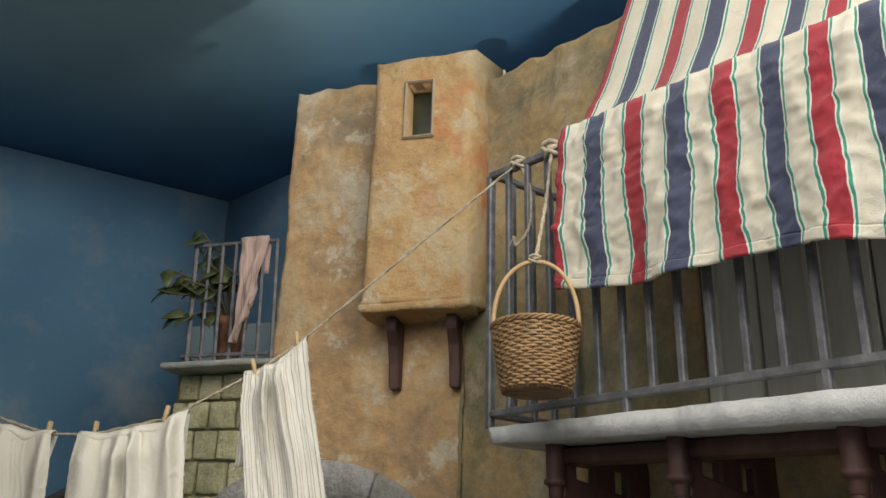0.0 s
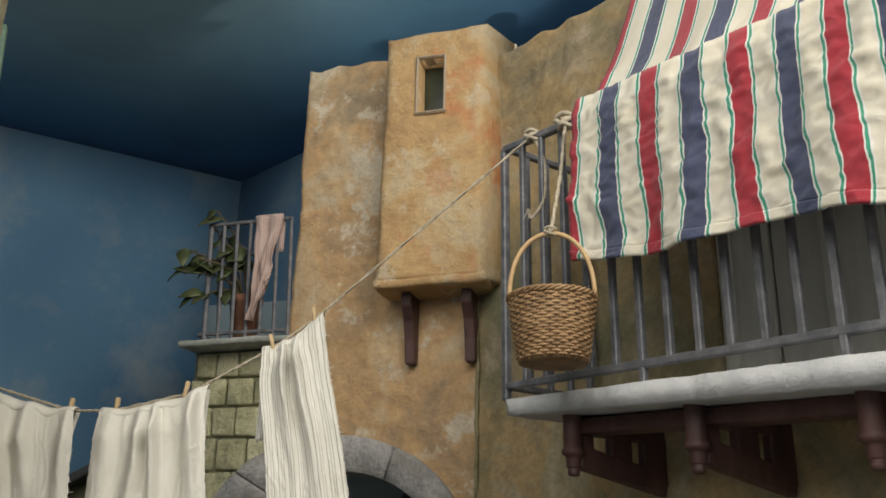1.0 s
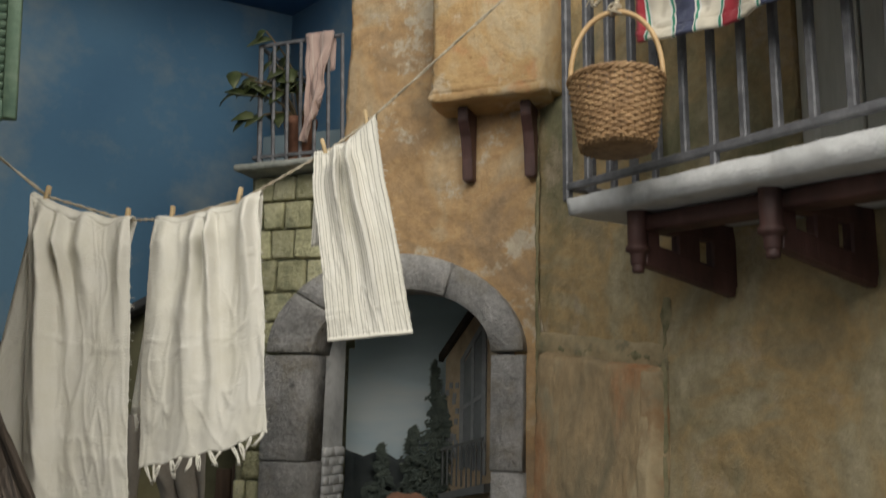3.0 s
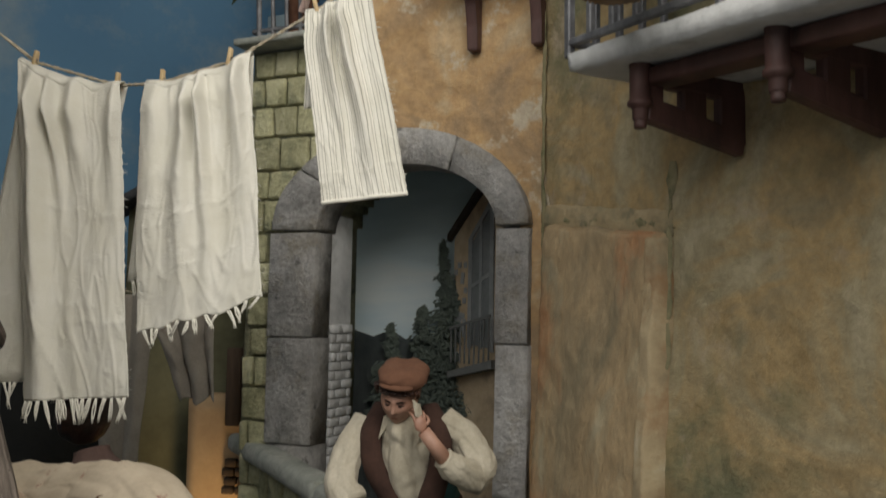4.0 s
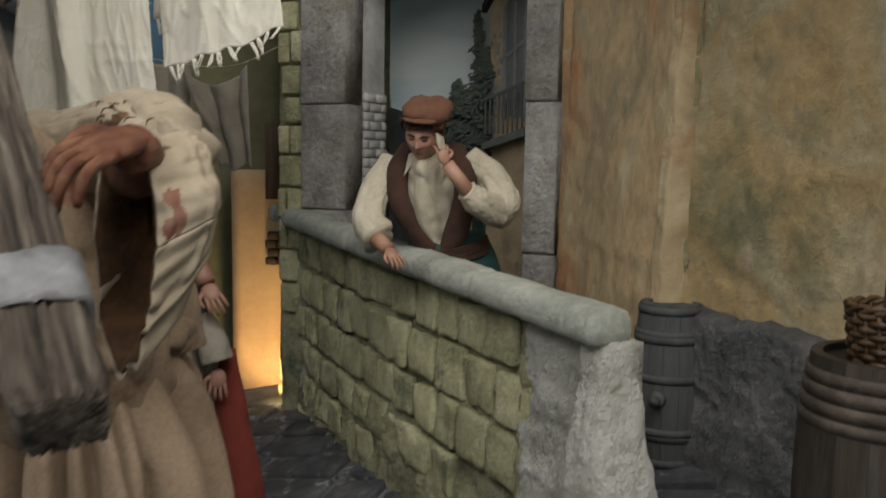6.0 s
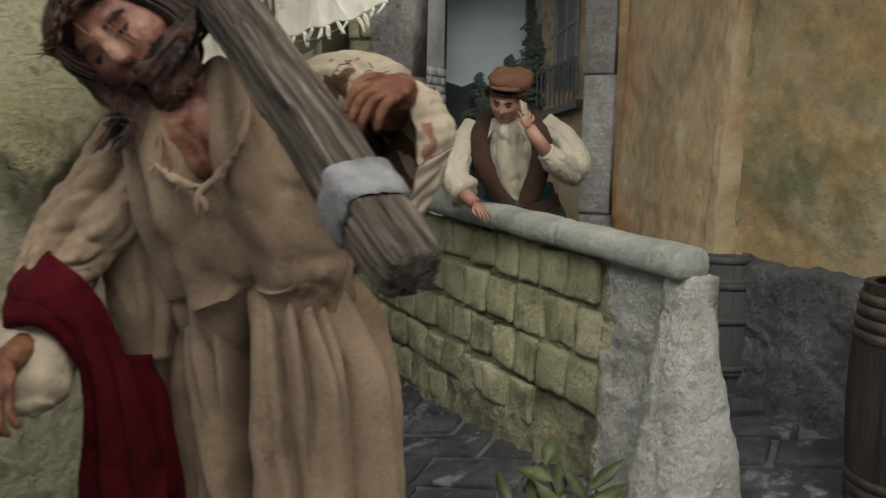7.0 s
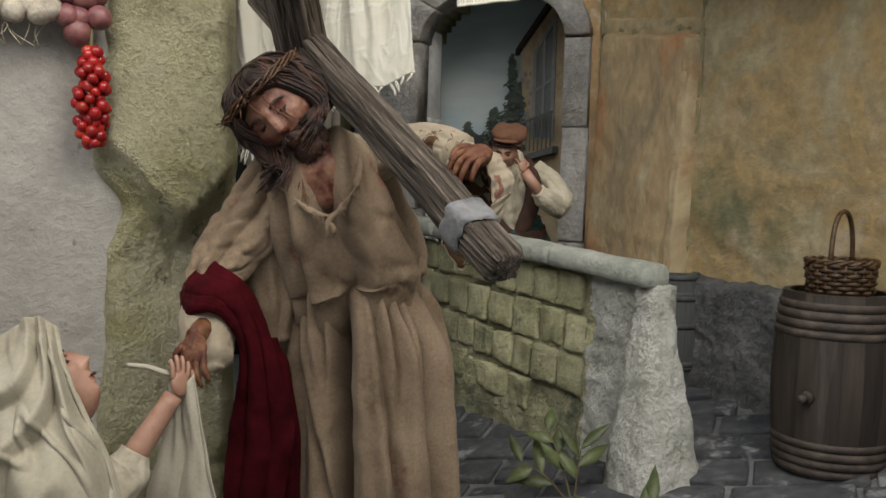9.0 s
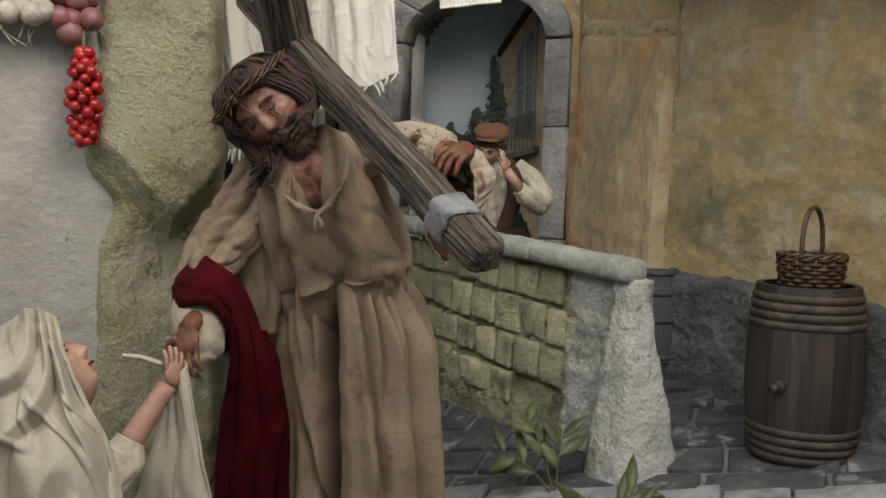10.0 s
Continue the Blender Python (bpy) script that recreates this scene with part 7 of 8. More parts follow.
for i in range(300):
    a = random.uniform(-1.45, 1.45)
    lo = random.uniform(0, 0.010)
    st = hp(0.0200 * math.sin(a), -0.010 - 0.0185 * math.cos(a), -0.024 - 0.006 * math.cos(a) - lo)
    en = st + hr @ Vector((-0.12 * 0.02 * math.sin(a) + random.uniform(-0.0015, 0.0015), 0.001 + random.uniform(-0.002, 0.001), -random.uniform(0.006, 0.010)))
    strand(bm, [st, (st + en) / 2 + hr @ Vector((0.001 * math.sin(a), -0.0016 * math.cos(a), 0)), en], 0.0006, H_)
# long wet locks
ball(bm, hp(0, 0.011, 0.012), (0.0325, 0.030, 0.0360), H_, hm, 18, 12, 0.003, 50)
for i in range(60):
    a0 = 0.85 + (2 * math.pi - 1.40) * (i + random.uniform(-0.3, 0.3)) / 60
    ln0 = random.uniform(0.026, 0.042) + (0.010 if a0 > math.pi else 0.016)
    wave, ph = random.uniform(0.0025, 0.0060), random.uniform(0, 6.3)
    bend = Vector((random.uniform(-0.004, 0.010) + (0.020 if a0 > math.pi else 0.004), random.uniform(-0.012, 0.004), 0))
    for j in range(10):
        a = a0 + random.uniform(-0.05, 0.05)
        x, y = math.sin(a), -math.cos(a)
        ln = ln0 * random.uniform(0.85, 1.05)
        jit = random.uniform(-0.0024, 0.0024)
        top = hp(0.006 * x, 0.003 + 0.005 * y, 0.0465 + jit)
        crown = hp(0.026 * x, 0.028 * y, 0.0395 + jit)
        brow = hp(0.0375 * x + jit, 0.0385 * y + 0.003, 0.018 + jit)
        cheek = hp(0.0385 * x + 1.5 * jit, 0.034 * y + 0.003, -0.014)
        tip = hp(0.034 * x, 0.031 * y + 0.002, 0.010) + bend + Vector((2 * jit, 2 * jit, -ln))
        base = curve_pts([top, crown, brow, cheek, (cheek + tip) / 2 + bend * 0.5, tip], 22)
        path = [q + hr @ Vector((wave * math.sin(ph + k * 0.62) * min(1, k / 8), wave * 0.7 * math.cos(ph + k * 0.5) * min(1, k / 8), 0)) for k, q in enumerate(base)]
        tube(bm, path, [0.0004 + 0.0008 * math.sin(math.pi * (0.06 + 0.9 * k / 22)) for k in range(23)], 5, None, H_)
# crown of twisted thorns
for j in range(5):
    pts = []
    for i in range(49):
        a = 2 * math.pi * i / 48
        ph = 4 * a + j * 1.1
        rr = 0.0412 + 0.0022 * math.cos(ph) + 0.0012 * noise.noise((3 * math.cos(a), 3 * math.sin(a), j * 2)) + 0.001 * math.sin(9 * a + j)
        pts.append(hp(rr * math.sin(a), -rr * 1.0 * math.cos(a) + 0.003, 0.0265 + 0.0032 * math.sin(ph) + 0.003 * math.cos(a)))
    tube(bm, pts, 0.0009, 5, None, K_)
for i in range(46):
    a = 2 * math.pi * i / 46 + random.uniform(-0.1, 0.1)
    b = hp(0.042 * math.sin(a), -0.042 * math.cos(a) + 0.003, 0.0265 + random.uniform(-0.003, 0.004))
    d = hr @ Vector((math.sin(a) * 0.7 + random.uniform(-0.6, 0.6), -math.cos(a) * 0.7, random.uniform(-0.7, 0.9)))
    tube(bm, [b, b + d.normalized() * random.uniform(0.005, 0.010)], [0.0008, 0.0002], 4, None, K_)
# arm that reaches out, with crimson drape
garment(bm, [(-0.300, 0.505, 0.330), (-0.316, 0.492, 0.300), (-0.336, 0.478, 0.262), (-0.354, 0.462, 0.230), (-0.358, 0.448, 0.205)], [(0.026, 0.024), (0.031, 0.029), (0.032, 0.030), (0.029, 0.026), (0.024, 0.022)], R_, 7, 0.18, 1.0, 160, False, 0.13)
garment(bm, [(-0.358, 0.458, 0.212), (-0.354, 0.432, 0.186), (-0.345, 0.410, 0.160), (-0.341, 0.402, 0.150), (-0.339, 0.400, 0.1455)], [(0.023, 0.021), (0.026, 0.023), (0.021, 0.019), (0.012, 0.010), (0.003, 0.003)], IN, 5, 0.05, 2.0, 80, True, 0.04)
tube(bm, curve_pts([(-0.350, 0.410, 0.184), (-0.348, 0.388, 0.180)], 3), [0.0095, 0.009, 0.0085, 0.0085], 10, None, WD)
hand(bm, (-0.345, 0.378, 0.172), (0.10, -0.35, -0.90), (-0.2, -0.9, 0.35), 0.030, WD, 0.55)
SASH_A = [(-0.375, 0.490, 0.228), (-0.362, 0.462, 0.242), (-0.345, 0.434, 0.236), (-0.320, 0.430, 0.221), (-0.304, 0.436, 0.190), (-0.287, 0.442, 0.130), (-0.279, 0.446, 0.088), (-0.289, 0.452, 0.030), (-0.292, 0.455, -0.06)]
SASH_B = [(-0.392, 0.475, 0.195), (-0.383, 0.442, 0.193), (-0.362, 0.410, 0.195), (-0.336, 0.408, 0.196), (-0.323, 0.424, 0.165), (-0.330, 0.438, 0.120), (-0.338, 0.444, 0.085), (-0.345, 0.450, 0.025), (-0.343, 0.455, -0.06)]
sash_a, sash_b = curve_pts(SASH_A, 120), curve_pts(SASH_B, 120)


def sash(u, v):
    i = min(120, int(round(u * 120)))
    q = sash_a[i].lerp(sash_b[i], v)
    out = Vector((-0.1, -1.0, 0.15)) if u > 0.2 else Vector((-0.7, -0.6, 0.3))
    fall = ease(u, 0.38, 0.6)
    g = 0.009 * math.sin(math.pi * v)
    s_ = v + 0.10 * noise.noise((u * 5, 2, 7)) + 0.15 * (1 - fall) * u
    g += (0.0018 + 0.0050 * fall) * (abs(math.sin(math.pi * (2.6 * s_ + 0.2))) ** 0.6 - 0.5) + 0.0022 * noise.noise((u * 16, v * 4, 3)) + 0.0007 * noise.noise((u * 50, v * 14, 3))
    return q + out * g


sheet(bm, sash, 120, 60, 0.0014, None, C_)
garment(bm, [(-0.316, 0.478, 0.165), (-0.314, 0.476, 0.13), (-0.312, 0.476, 0.06), (-0.312, 0.476, -0.075)], [(0.008, 0.010), (0.014, 0.020), (0.016, 0.026), (0.016, 0.026)], C_, 6, 0.30, 1.7, 90, True, 0.06)
# arm over the beam, wide torn sleeve hanging from the wrist
garment(bm, [(-0.276, 0.522, 0.316), (-0.254, 0.520, 0.324), (-0.226, 0.513, 0.332), (-0.200, 0.500, 0.340), (-0.168, 0.476, 0.344), (-0.140, 0.450, 0.333)], [(0.016, 0.016), (0.034, 0.031), (0.027, 0.024), (0.022, 0.020), (0.022, 0.019), (0.022, 0.020)], IN, 6, 0.10, 3.0, 140, True, 0.08)
BELL = curve_pts([(-0.152, 0.455, 0.337), (-0.130, 0.430, 0.322), (-0.118, 0.412, 0.310), (-0.129, 0.388, 0.297)], 24)
bx, bz = Vector((0.82, -0.57, 0.0)), Vector((0.02, 0.05, 1.0)).normalized()


def bell(shrink):
    def fn(u, v):
        a = 2 * math.pi * u
        k = min(23.999, v * 24)
        c = BELL[int(k)].lerp(BELL[int(k) + 1], k - int(k))
        ca, sa = math.cos(a), math.sin(a)
        w = 1 + 0.12 * noise.noise((ca * 2, sa * 2, v * 3)) + 0.05 * v * math.sin(3 * a + 1) + 0.14 * (0.5 - min(0.5, 2.4 * abs(noise.noise((ca * 2 + v, sa * 2, v * 4))))) + 0.08 * noise.noise((ca * 4, sa * 4, v * 2 + 3))
        rx, rz = 0.0195 + 0.014 * math.sin(2.2 * v) ** 1.5 * (1 - 0.35 * v) - shrink, 0.018 + 0.025 * v * v - shrink
        p = c + bx * rx * ca * w + bz * rz * sa * w
        sag = max(0.0, -sa) ** 1.5 * v
        return p + Vector((0.002, -0.002, -0.006)) * sag + Vector((0.5, -0.8, -0.2)) * v * v * 0.006 * noise.noise((ca * 5, sa * 5, 9))
    return fn


sheet(bm, bell(0.0), 200, 120, 0.0012, None, IN)
sheet(bm, bell(0.0016), 40, 18, 0.0006, None, LN)
# ragged worn patch over the elbow
for i in range(14):
    u = random.random()
    p = Vector((-0.172 + 0.040 * u, 0.446 - 0.026 * u + random.uniform(-0.004, 0.003), 0.357 - 0.010 * u + random.uniform(-0.007, 0.003)))
    d = Vector((random.uniform(-0.006, 0.006), random.uniform(-0.004, 0.001), random.uniform(-0.007, 0.002)))
    strand(bm, [p, p + d * 0.5 + Vector((0, -0.002, 0.001)), p + d], 0.00028, LN)
tube(bm, curve_pts([(-0.128, 0.398, 0.325), (-0.120, 0.385, 0.331), (-0.115, 0.371, 0.334)], 5), [0.012, 0.011, 0.0105, 0.010, 0.0095, 0.009], 12, None, WD)
hand(bm, (-0.117, 0.362, 0.335), (-0.40, -0.70, -0.30), (0.3, -0.1, 1.0), 0.028, WD, 1.1)
# a torn hole at the elbow and a ragged stain down the sleeve's edge
for f in bm.faces:
    if f.material_index in (R_, IN):
        c = f.calc_center_median()
        if (c - Vector((-0.172, 0.450, 0.340))).length < 0.014 + 0.014 * noise.noise(c * 110):
            f.material_index = LN
        t = min(1.0, max(0.0, (0.324 - c.z) / 0.045))
        if c.z < 0.329 and (c - Vector((-0.1026 + 0.010 * t, 0.3796 - 0.010 * t, 0.324 - 0.045 * t))).length < 0.0030 + 0.0065 * noise.noise(c * 120):
            f.material_index = RD
bearer = solo("statue", bm, [ROBE, SKIN, HAIR, CRIMSON, THORN, WOUND, mat("beige_sleeve_linen", [(0.27, 0.225, 0.16), (0.37, 0.315, 0.235)], 20, 0.95, 0.5, 300, depth=0.001, stain=(0.16, 0.05, 0.035), stain_scale=30, stain_at=(0.63, 0.67)), mat("blood_stained_patch", [(0.15, 0.035, 0.026), (0.27, 0.165, 0.115)], 60, 0.9, 0.3, 300), mat("dark_torn_lining", [(0.035, 0.016, 0.007), (0.13, 0.065, 0.025)], 60, 0.95, 0.6, 200)],
     "bearded statue in a torn beige robe bowed under a wooden cross", "statue")

# cross
cross = thing("wooden_cross", (-0.27, 0.52, 0.2), "weathered grey timber cross with a lead-banded arm", "cross")
E_, J_ = Vector((-0.0895, 0.2867, 0.2556)), Vector((-0.2800, 0.4870, 0.4290))
cw = (J_ - E_).normalized()
uw = Vector((-0.05, -0.63, 0.77)).normalized()
uw = (uw - uw.dot(cw) * cw).normalized()
CROSS_GRAIN = mat("grooved_grey_timber", [(0.010, 0.007, 0.005), (0.085, 0.066, 0.050), (0.19, 0.155, 0.122), (0.40, 0.34, 0.28)], 1.0, 0.85, 1.0, 2.6, coords="object", stretch=(7, 230, 230), depth=0.006, grain=0.8, detail=4, warp=0.5)


def timber(name, a, b, w, ref):
    """A hewn square beam, its grain along its own length."""
    m = basis(b - a, ref, (a + b) / 2)
    ln = (b - a).length
    bm = bmesh.new()
    k, n = 80, 168
    rings = []
    for i in range(k + 1):
        x = -ln / 2 + ln * i / k
        end = max(0.0, 1 - (ln / 2 - abs(x)) / 0.006)
        ring = []
        for j in range(n):
            t = 2 * math.pi * (j + 0.5) / n
            c, s = math.cos(t), math.sin(t)
            r = w / 2 / (abs(c) ** 9 + abs(s) ** 9) ** (1 / 9) * (1 - 0.13 * end * end)
            g = -0.0022 * max(0.0, noise.noise((x * 7, c * 7 + 4, s * 7)) * 1.8) - 0.0056 * (0.5 - min(0.5, 3.2 * abs(noise.noise((x * 9, c * 9, s * 9))))) - 0.0016 * (0.5 - min(0.5, 3 * abs(noise.noise((x * 14, c * 22, s * 22)))))
            ring.append(bm.verts.new(Vector((x, (r + g) * c, (r + g) * s)) + Vector((0, 0.0012 * noise.noise((x * 20, 0, 2)), 0.0012 * noise.noise((x * 20, 5, 2))))))
        rings.append(ring)
    for x, y in zip(rings, rings[1:]):
        for j in range(n):
            bm.faces.new((x[j], x[(j + 1) % n], y[(j + 1) % n], y[j]))
    for ring, s in ((rings[0], -1), (rings[-1], 1)):
        mid = [bm.verts.new(v.co * 0.55 + Vector((v.co.x * 0.45 + s * 0.001, 0, 0))) for v in ring]
        for j in range(n):
            bm.faces.new((ring[j], ring[(j + 1) % n], mid[(j + 1) % n], mid[j]))
        bm.faces.new(mid)
    ob = part(name, bm, CROSS_GRAIN, cross)
    ob.matrix_basis = m
    return ob


face_ref = Vector((0.45, -0.62, 0.55))
timber("crossbeam", E_, J_ + cw * 0.13, 0.0268, face_ref)
timber("upright", J_ + uw * 0.105 + Vector((-0.012, 0.012, 0.004)), J_ - uw * 0.03 + Vector((-0.012, 0.012, 0.004)), 0.038, face_ref)
bm = bmesh.new()
bc = E_ + cw * 0.050
m = basis(cw, face_ref, bc)
rings = []
for i, (x, g) in enumerate(((-0.012, 0.0), (-0.011, 0.0020), (-0.004, 0.0024), (0.004, 0.0020), (0.010, 0.0024), (0.012, 0.0))):
    ring = []
    for j in range(40):
        t = 2 * math.pi * (j + 0.5) / 40
        c, s = math.cos(t), math.sin(t)
        r = (0.0141 + g) / (abs(c) ** 5 + abs(s) ** 5) ** 0.2
        ring.append(bm.verts.new(m @ Vector((x + 0.002 * noise.noise((c * 2, s * 2, x * 20)), r * c + 0.0008 * noise.noise((c * 6, s * 6, i)), r * s))))
    rings.append(ring)
for x, y in zip(rings, rings[1:]):
    for j in range(40):
        bm.faces.new((x[j], x[(j + 1) % 40], y[(j + 1) % 40], y[j]))
part("band", bm, LEAD, cross, "beaten grey lead band")

LIP = mat("painted_lip", [(0.30, 0.11, 0.085), (0.36, 0.15, 0.115)], 40, 0.5, 0.1, 100)
BROW = mat("painted_brow", [(0.20, 0.11, 0.075), (0.28, 0.16, 0.11)], 60, 0.6, 0.2, 200)
# kneeling woman
random.seed(43)
bm = bmesh.new()
V_, S2, D_, LP, HB, HR2 = 0, 1, 2, 3, 4, 5
wm = Euler((radians(-58), radians(6), radians(92))).to_matrix().to_4x4()
wc = Vector((-0.3845, 0.241, 0.1675))


def wp(x, y, z):
    return wc + wm.to_3x3() @ Vector((x, y, z))


visage(bm, wc, wm, (0.0220, 0.0250, 0.0300), S2, S2, LP)
for sgn in (-1, 1):
    strand(bm, [wp(0.0040 * sgn, -0.0245, 0.0062), wp(0.0090 * sgn, -0.0240, 0.0078), wp(0.0140 * sgn, -0.0190, 0.0060)], 0.0007, HB)
    strand(bm, [wp(0.0045 * sgn, -0.0222, 0.0020), wp(0.0085 * sgn, -0.0230, 0.0024), wp(0.0128 * sgn, -0.0195, 0.0014)], 0.0008, HR2)
strand(bm, [wp(-0.0034, -0.0232, -0.0147), wp(0, -0.0246, -0.0147), wp(0.0034, -0.0232, -0.0147)], 0.0008, HR2)
for i in range(44):
    a = random.uniform(-1.5, 1.5)
    st = wp(0.003 * math.sin(a), -0.0125 + random.uniform(-0.002, 0.002), 0.0290)
    mid = wp(0.0165 * math.sin(a), -0.0130 - 0.0085 * math.cos(a), 0.0200)
    en = wp(0.0232 * math.sin(a), -0.0060 - 0.0150 * math.cos(a), 0.0090 + 0.006 * math.cos(a))
    strand(bm, [st, mid, en], 0.0009, HR2)
tube(bm, [wp(0, 0.006, -0.022), (-0.398, 0.236, 0.125)], [0.0140, 0.017], 12, None, S2)
# veil: ribs of cloth from the far shoulder over the head and down past the cheek
RIBS = [[(-0.415, 0.285, 0.190), (-0.388, 0.248, 0.209), (-0.364, 0.217, 0.190), (-0.345, 0.209, 0.160), (-0.326, 0.205, 0.128), (-0.312, 0.200, 0.07)],
        [(-0.427, 0.285, 0.190), (-0.406, 0.250, 0.215), (-0.373, 0.205, 0.196), (-0.354, 0.190, 0.163), (-0.335, 0.180, 0.133), (-0.322, 0.172, 0.07)],
        [(-0.446, 0.280, 0.180), (-0.424, 0.250, 0.204), (-0.395, 0.195, 0.187), (-0.380, 0.172, 0.158), (-0.366, 0.162, 0.130), (-0.356, 0.158, 0.07)],
        [(-0.468, 0.280, 0.165), (-0.450, 0.250, 0.188), (-0.425, 0.200, 0.178), (-0.420, 0.175, 0.150), (-0.410, 0.165, 0.120), (-0.400, 0.160, 0.06)]]
ROWS = [curve_pts(r, 60) for r in RIBS]


def mantle(u, v):
    k = min(59.999, u * 60)
    pts = [r[int(k)].lerp(r[int(k) + 1], k - int(k)) for r in ROWS]
    v3 = v * 3
    j = min(2, int(v3))
    ext = [2 * pts[0] - pts[1]] + pts + [2 * pts[-1] - pts[-2]]
    a, b, c, d = ext[j:j + 4]
    t = v3 - j
    p = 0.5 * (2 * b + (c - a) * t + (2 * a - 5 * b + 4 * c - d) * t * t + (3 * b - a - 3 * c + d) * t ** 3)
    ph = 3.4 * v - 2.2 * u * v + 0.10 + 1.7 * noise.noise((u * 1.6, v * 1.9, 4))
    saw = ph - math.floor(ph)
    fold = (saw / 0.28 if saw < 0.28 else ((1 - saw) / 0.72) ** 1.3) - 0.5 if v > 0.05 else 0.1
    fold += 0.5 * noise.noise((u * 4, v * 7, 1)) + 0.8 * (0.4 - min(0.4, 2 * abs(noise.noise((u * 3, v * 7 + 3 * u, 5)))))
    deep = 0.002 + 0.0120 * min(1.0, 0.25 + u * 1.2) * min(1.0, v * 5 + 0.15)
    return p + Vector((0.25, -0.9, 0.3)) * deep * fold


sheet(bm, mantle, 110, 190, 0.0016, None, V_)
garment(bm, [(-0.410, 0.245, 0.135), (-0.425, 0.225, 0.09), (-0.44, 0.215, -0.02), (-0.45, 0.21, -0.16)], [(0.03, 0.03), (0.05, 0.045), (0.07, 0.06), (0.09, 0.08)], V_, 12, 0.10, 0.9, 90, True, 0.04)
garment(bm, [(-0.41, 0.150, 0.085), (-0.385, 0.150, 0.075), (-0.35, 0.165, 0.062), (-0.34, 0.17, 0.03)], [(0.028, 0.024), (0.034, 0.026), (0.032, 0.024), (0.02, 0.02)], D_, 5, 0.06, 0.6, 60, True, 0.08)
# bodice sleeve, forearm and lifted palm
garment(bm, [(-0.410, 0.262, 0.085), (-0.392, 0.290, 0.078), (-0.374, 0.312, 0.088), (-0.367, 0.320, 0.103)], [(0.026, 0.026), (0.027, 0.025), (0.020, 0.019), (0.012, 0.011)], D_, 6, 0.09, 0.5, 72, False, 0.09)
garment(bm, [(-0.405, 0.255, 0.10), (-0.395, 0.262, 0.02), (-0.395, 0.262, -0.12)], [(0.032, 0.03), (0.05, 0.05), (0.08, 0.07)], D_, 8, 0.08, 0.5, 40, True, 0.05)
tube(bm, curve_pts([(-0.369, 0.318, 0.098), (-0.357, 0.332, 0.122), (-0.347, 0.343, 0.142)], 6), [0.0095, 0.0095, 0.009, 0.0085, 0.008, 0.0078, 0.0075], 12, None, S2)
hand(bm, (-0.343, 0.346, 0.151), (-0.12, 0.25, 1.0), (0.8, -0.4, 0.2), 0.022, S2, 0.1)
tube(bm, curve_pts([(-0.40, 0.275, 0.02), (-0.34, 0.32, 0.0), (-0.318, 0.335, 0.006)], 6), 0.008, 10, None, S2)
hand(bm, (-0.313, 0.338, 0.010), (0.5, 0.2, 0.85), (0.6, -0.7, 0.2), 0.019, S2, 0.2)
kneeler = solo("kneeling_statue", bm, [mat("cream_veil_linen", [(0.28, 0.25, 0.185), (0.36, 0.33, 0.255), (0.42, 0.385, 0.31)], 18, 0.95, 0.4, 300, depth=0.001), SKIN_PALE, CREAM, LIP, BROW, HAIR],
     "kneeling statue of a woman in a cream veil looking up", "statue")


# linen cloth held up
def veil_fn(u, v):
    x = -0.352 + 0.018 * u + v * (-0.046 + 0.088 * u) + 0.006 * math.sin(5 * v) * (1 - u)
    f = abs(math.sin(u * 5.6 + 0.8 + 1.4 * noise.noise((u * 2, v * 2, 3)))) ** 0.8 * (0.6 + 0.6 * noise.noise((u * 3, v * 3, 6)))
    y = 0.350 - 0.006 * v - 0.011 * f * (0.25 + 0.75 * v) + 0.003 * noise.noise((u * 6, v * 6, 8)) + 0.008 * v
    z = 0.158 - 0.20 * v - 0.010 * math.sin(math.pi * u) * (1 - v) - 0.02 * u * v
    return Vector((x + 0.003 * noise.noise((v * 6, u * 2, 1)), y, z))


bm = bmesh.new()
sheet(bm, veil_fn, 60, 60, 0.0012)
tube(bm, curve_pts([(-0.352, 0.347, 0.158), (-0.366, 0.340, 0.164), (-0.372, 0.338, 0.165), (-0.381, 0.335, 0.166)], 12), [(0.006 - 0.0003 * i, 0.002) for i in range(13)], 8, lambda i, a: 1 + 0.3 * noise.noise((i * 0.5, a, 3)), 0)
STAINED = mat("blood_stained_linen", [(0.36, 0.33, 0.26), (0.46, 0.43, 0.35)], 20, 0.95, 0.25, 420, stain=(0.28, 0.05, 0.045), stain_scale=18, stain_at=(0.64, 0.72))
held_linen = solo("linen_veil", bm, STAINED, "stained cream linen veil held up in both palms", "cloth")

# the group stands a little deeper in the street
GROUP = Matrix.Translation((-0.062, -0.335, 0.311)) @ Matrix.Scale(1.058, 4) @ Matrix.Translation((0.062, 0.335, -0.311))
for ob in (bearer, cross, kneeler, held_linen):
    ob.matrix_world = GROUP @ ob.matrix_basis

# leaning man with a cap
random.seed(47)
bm = bmesh.new()
SH, VE, SK2, HT, HR, TR, TIE = 0, 1, 2, 3, 4, 5, 6
garment(bm, [(-0.128, 1.072, 0.338), (-0.126, 1.070, 0.325), (-0.124, 1.075, 0.295), (-0.118, 1.085, 0.255), (-0.112, 1.095, 0.225)], [(0.020, 0.016), (0.050, 0.026), (0.050, 0.033), (0.044, 0.032), (0.043, 0.032)], SH, 10, 0.09, 0.3, 130, True, 0.07)
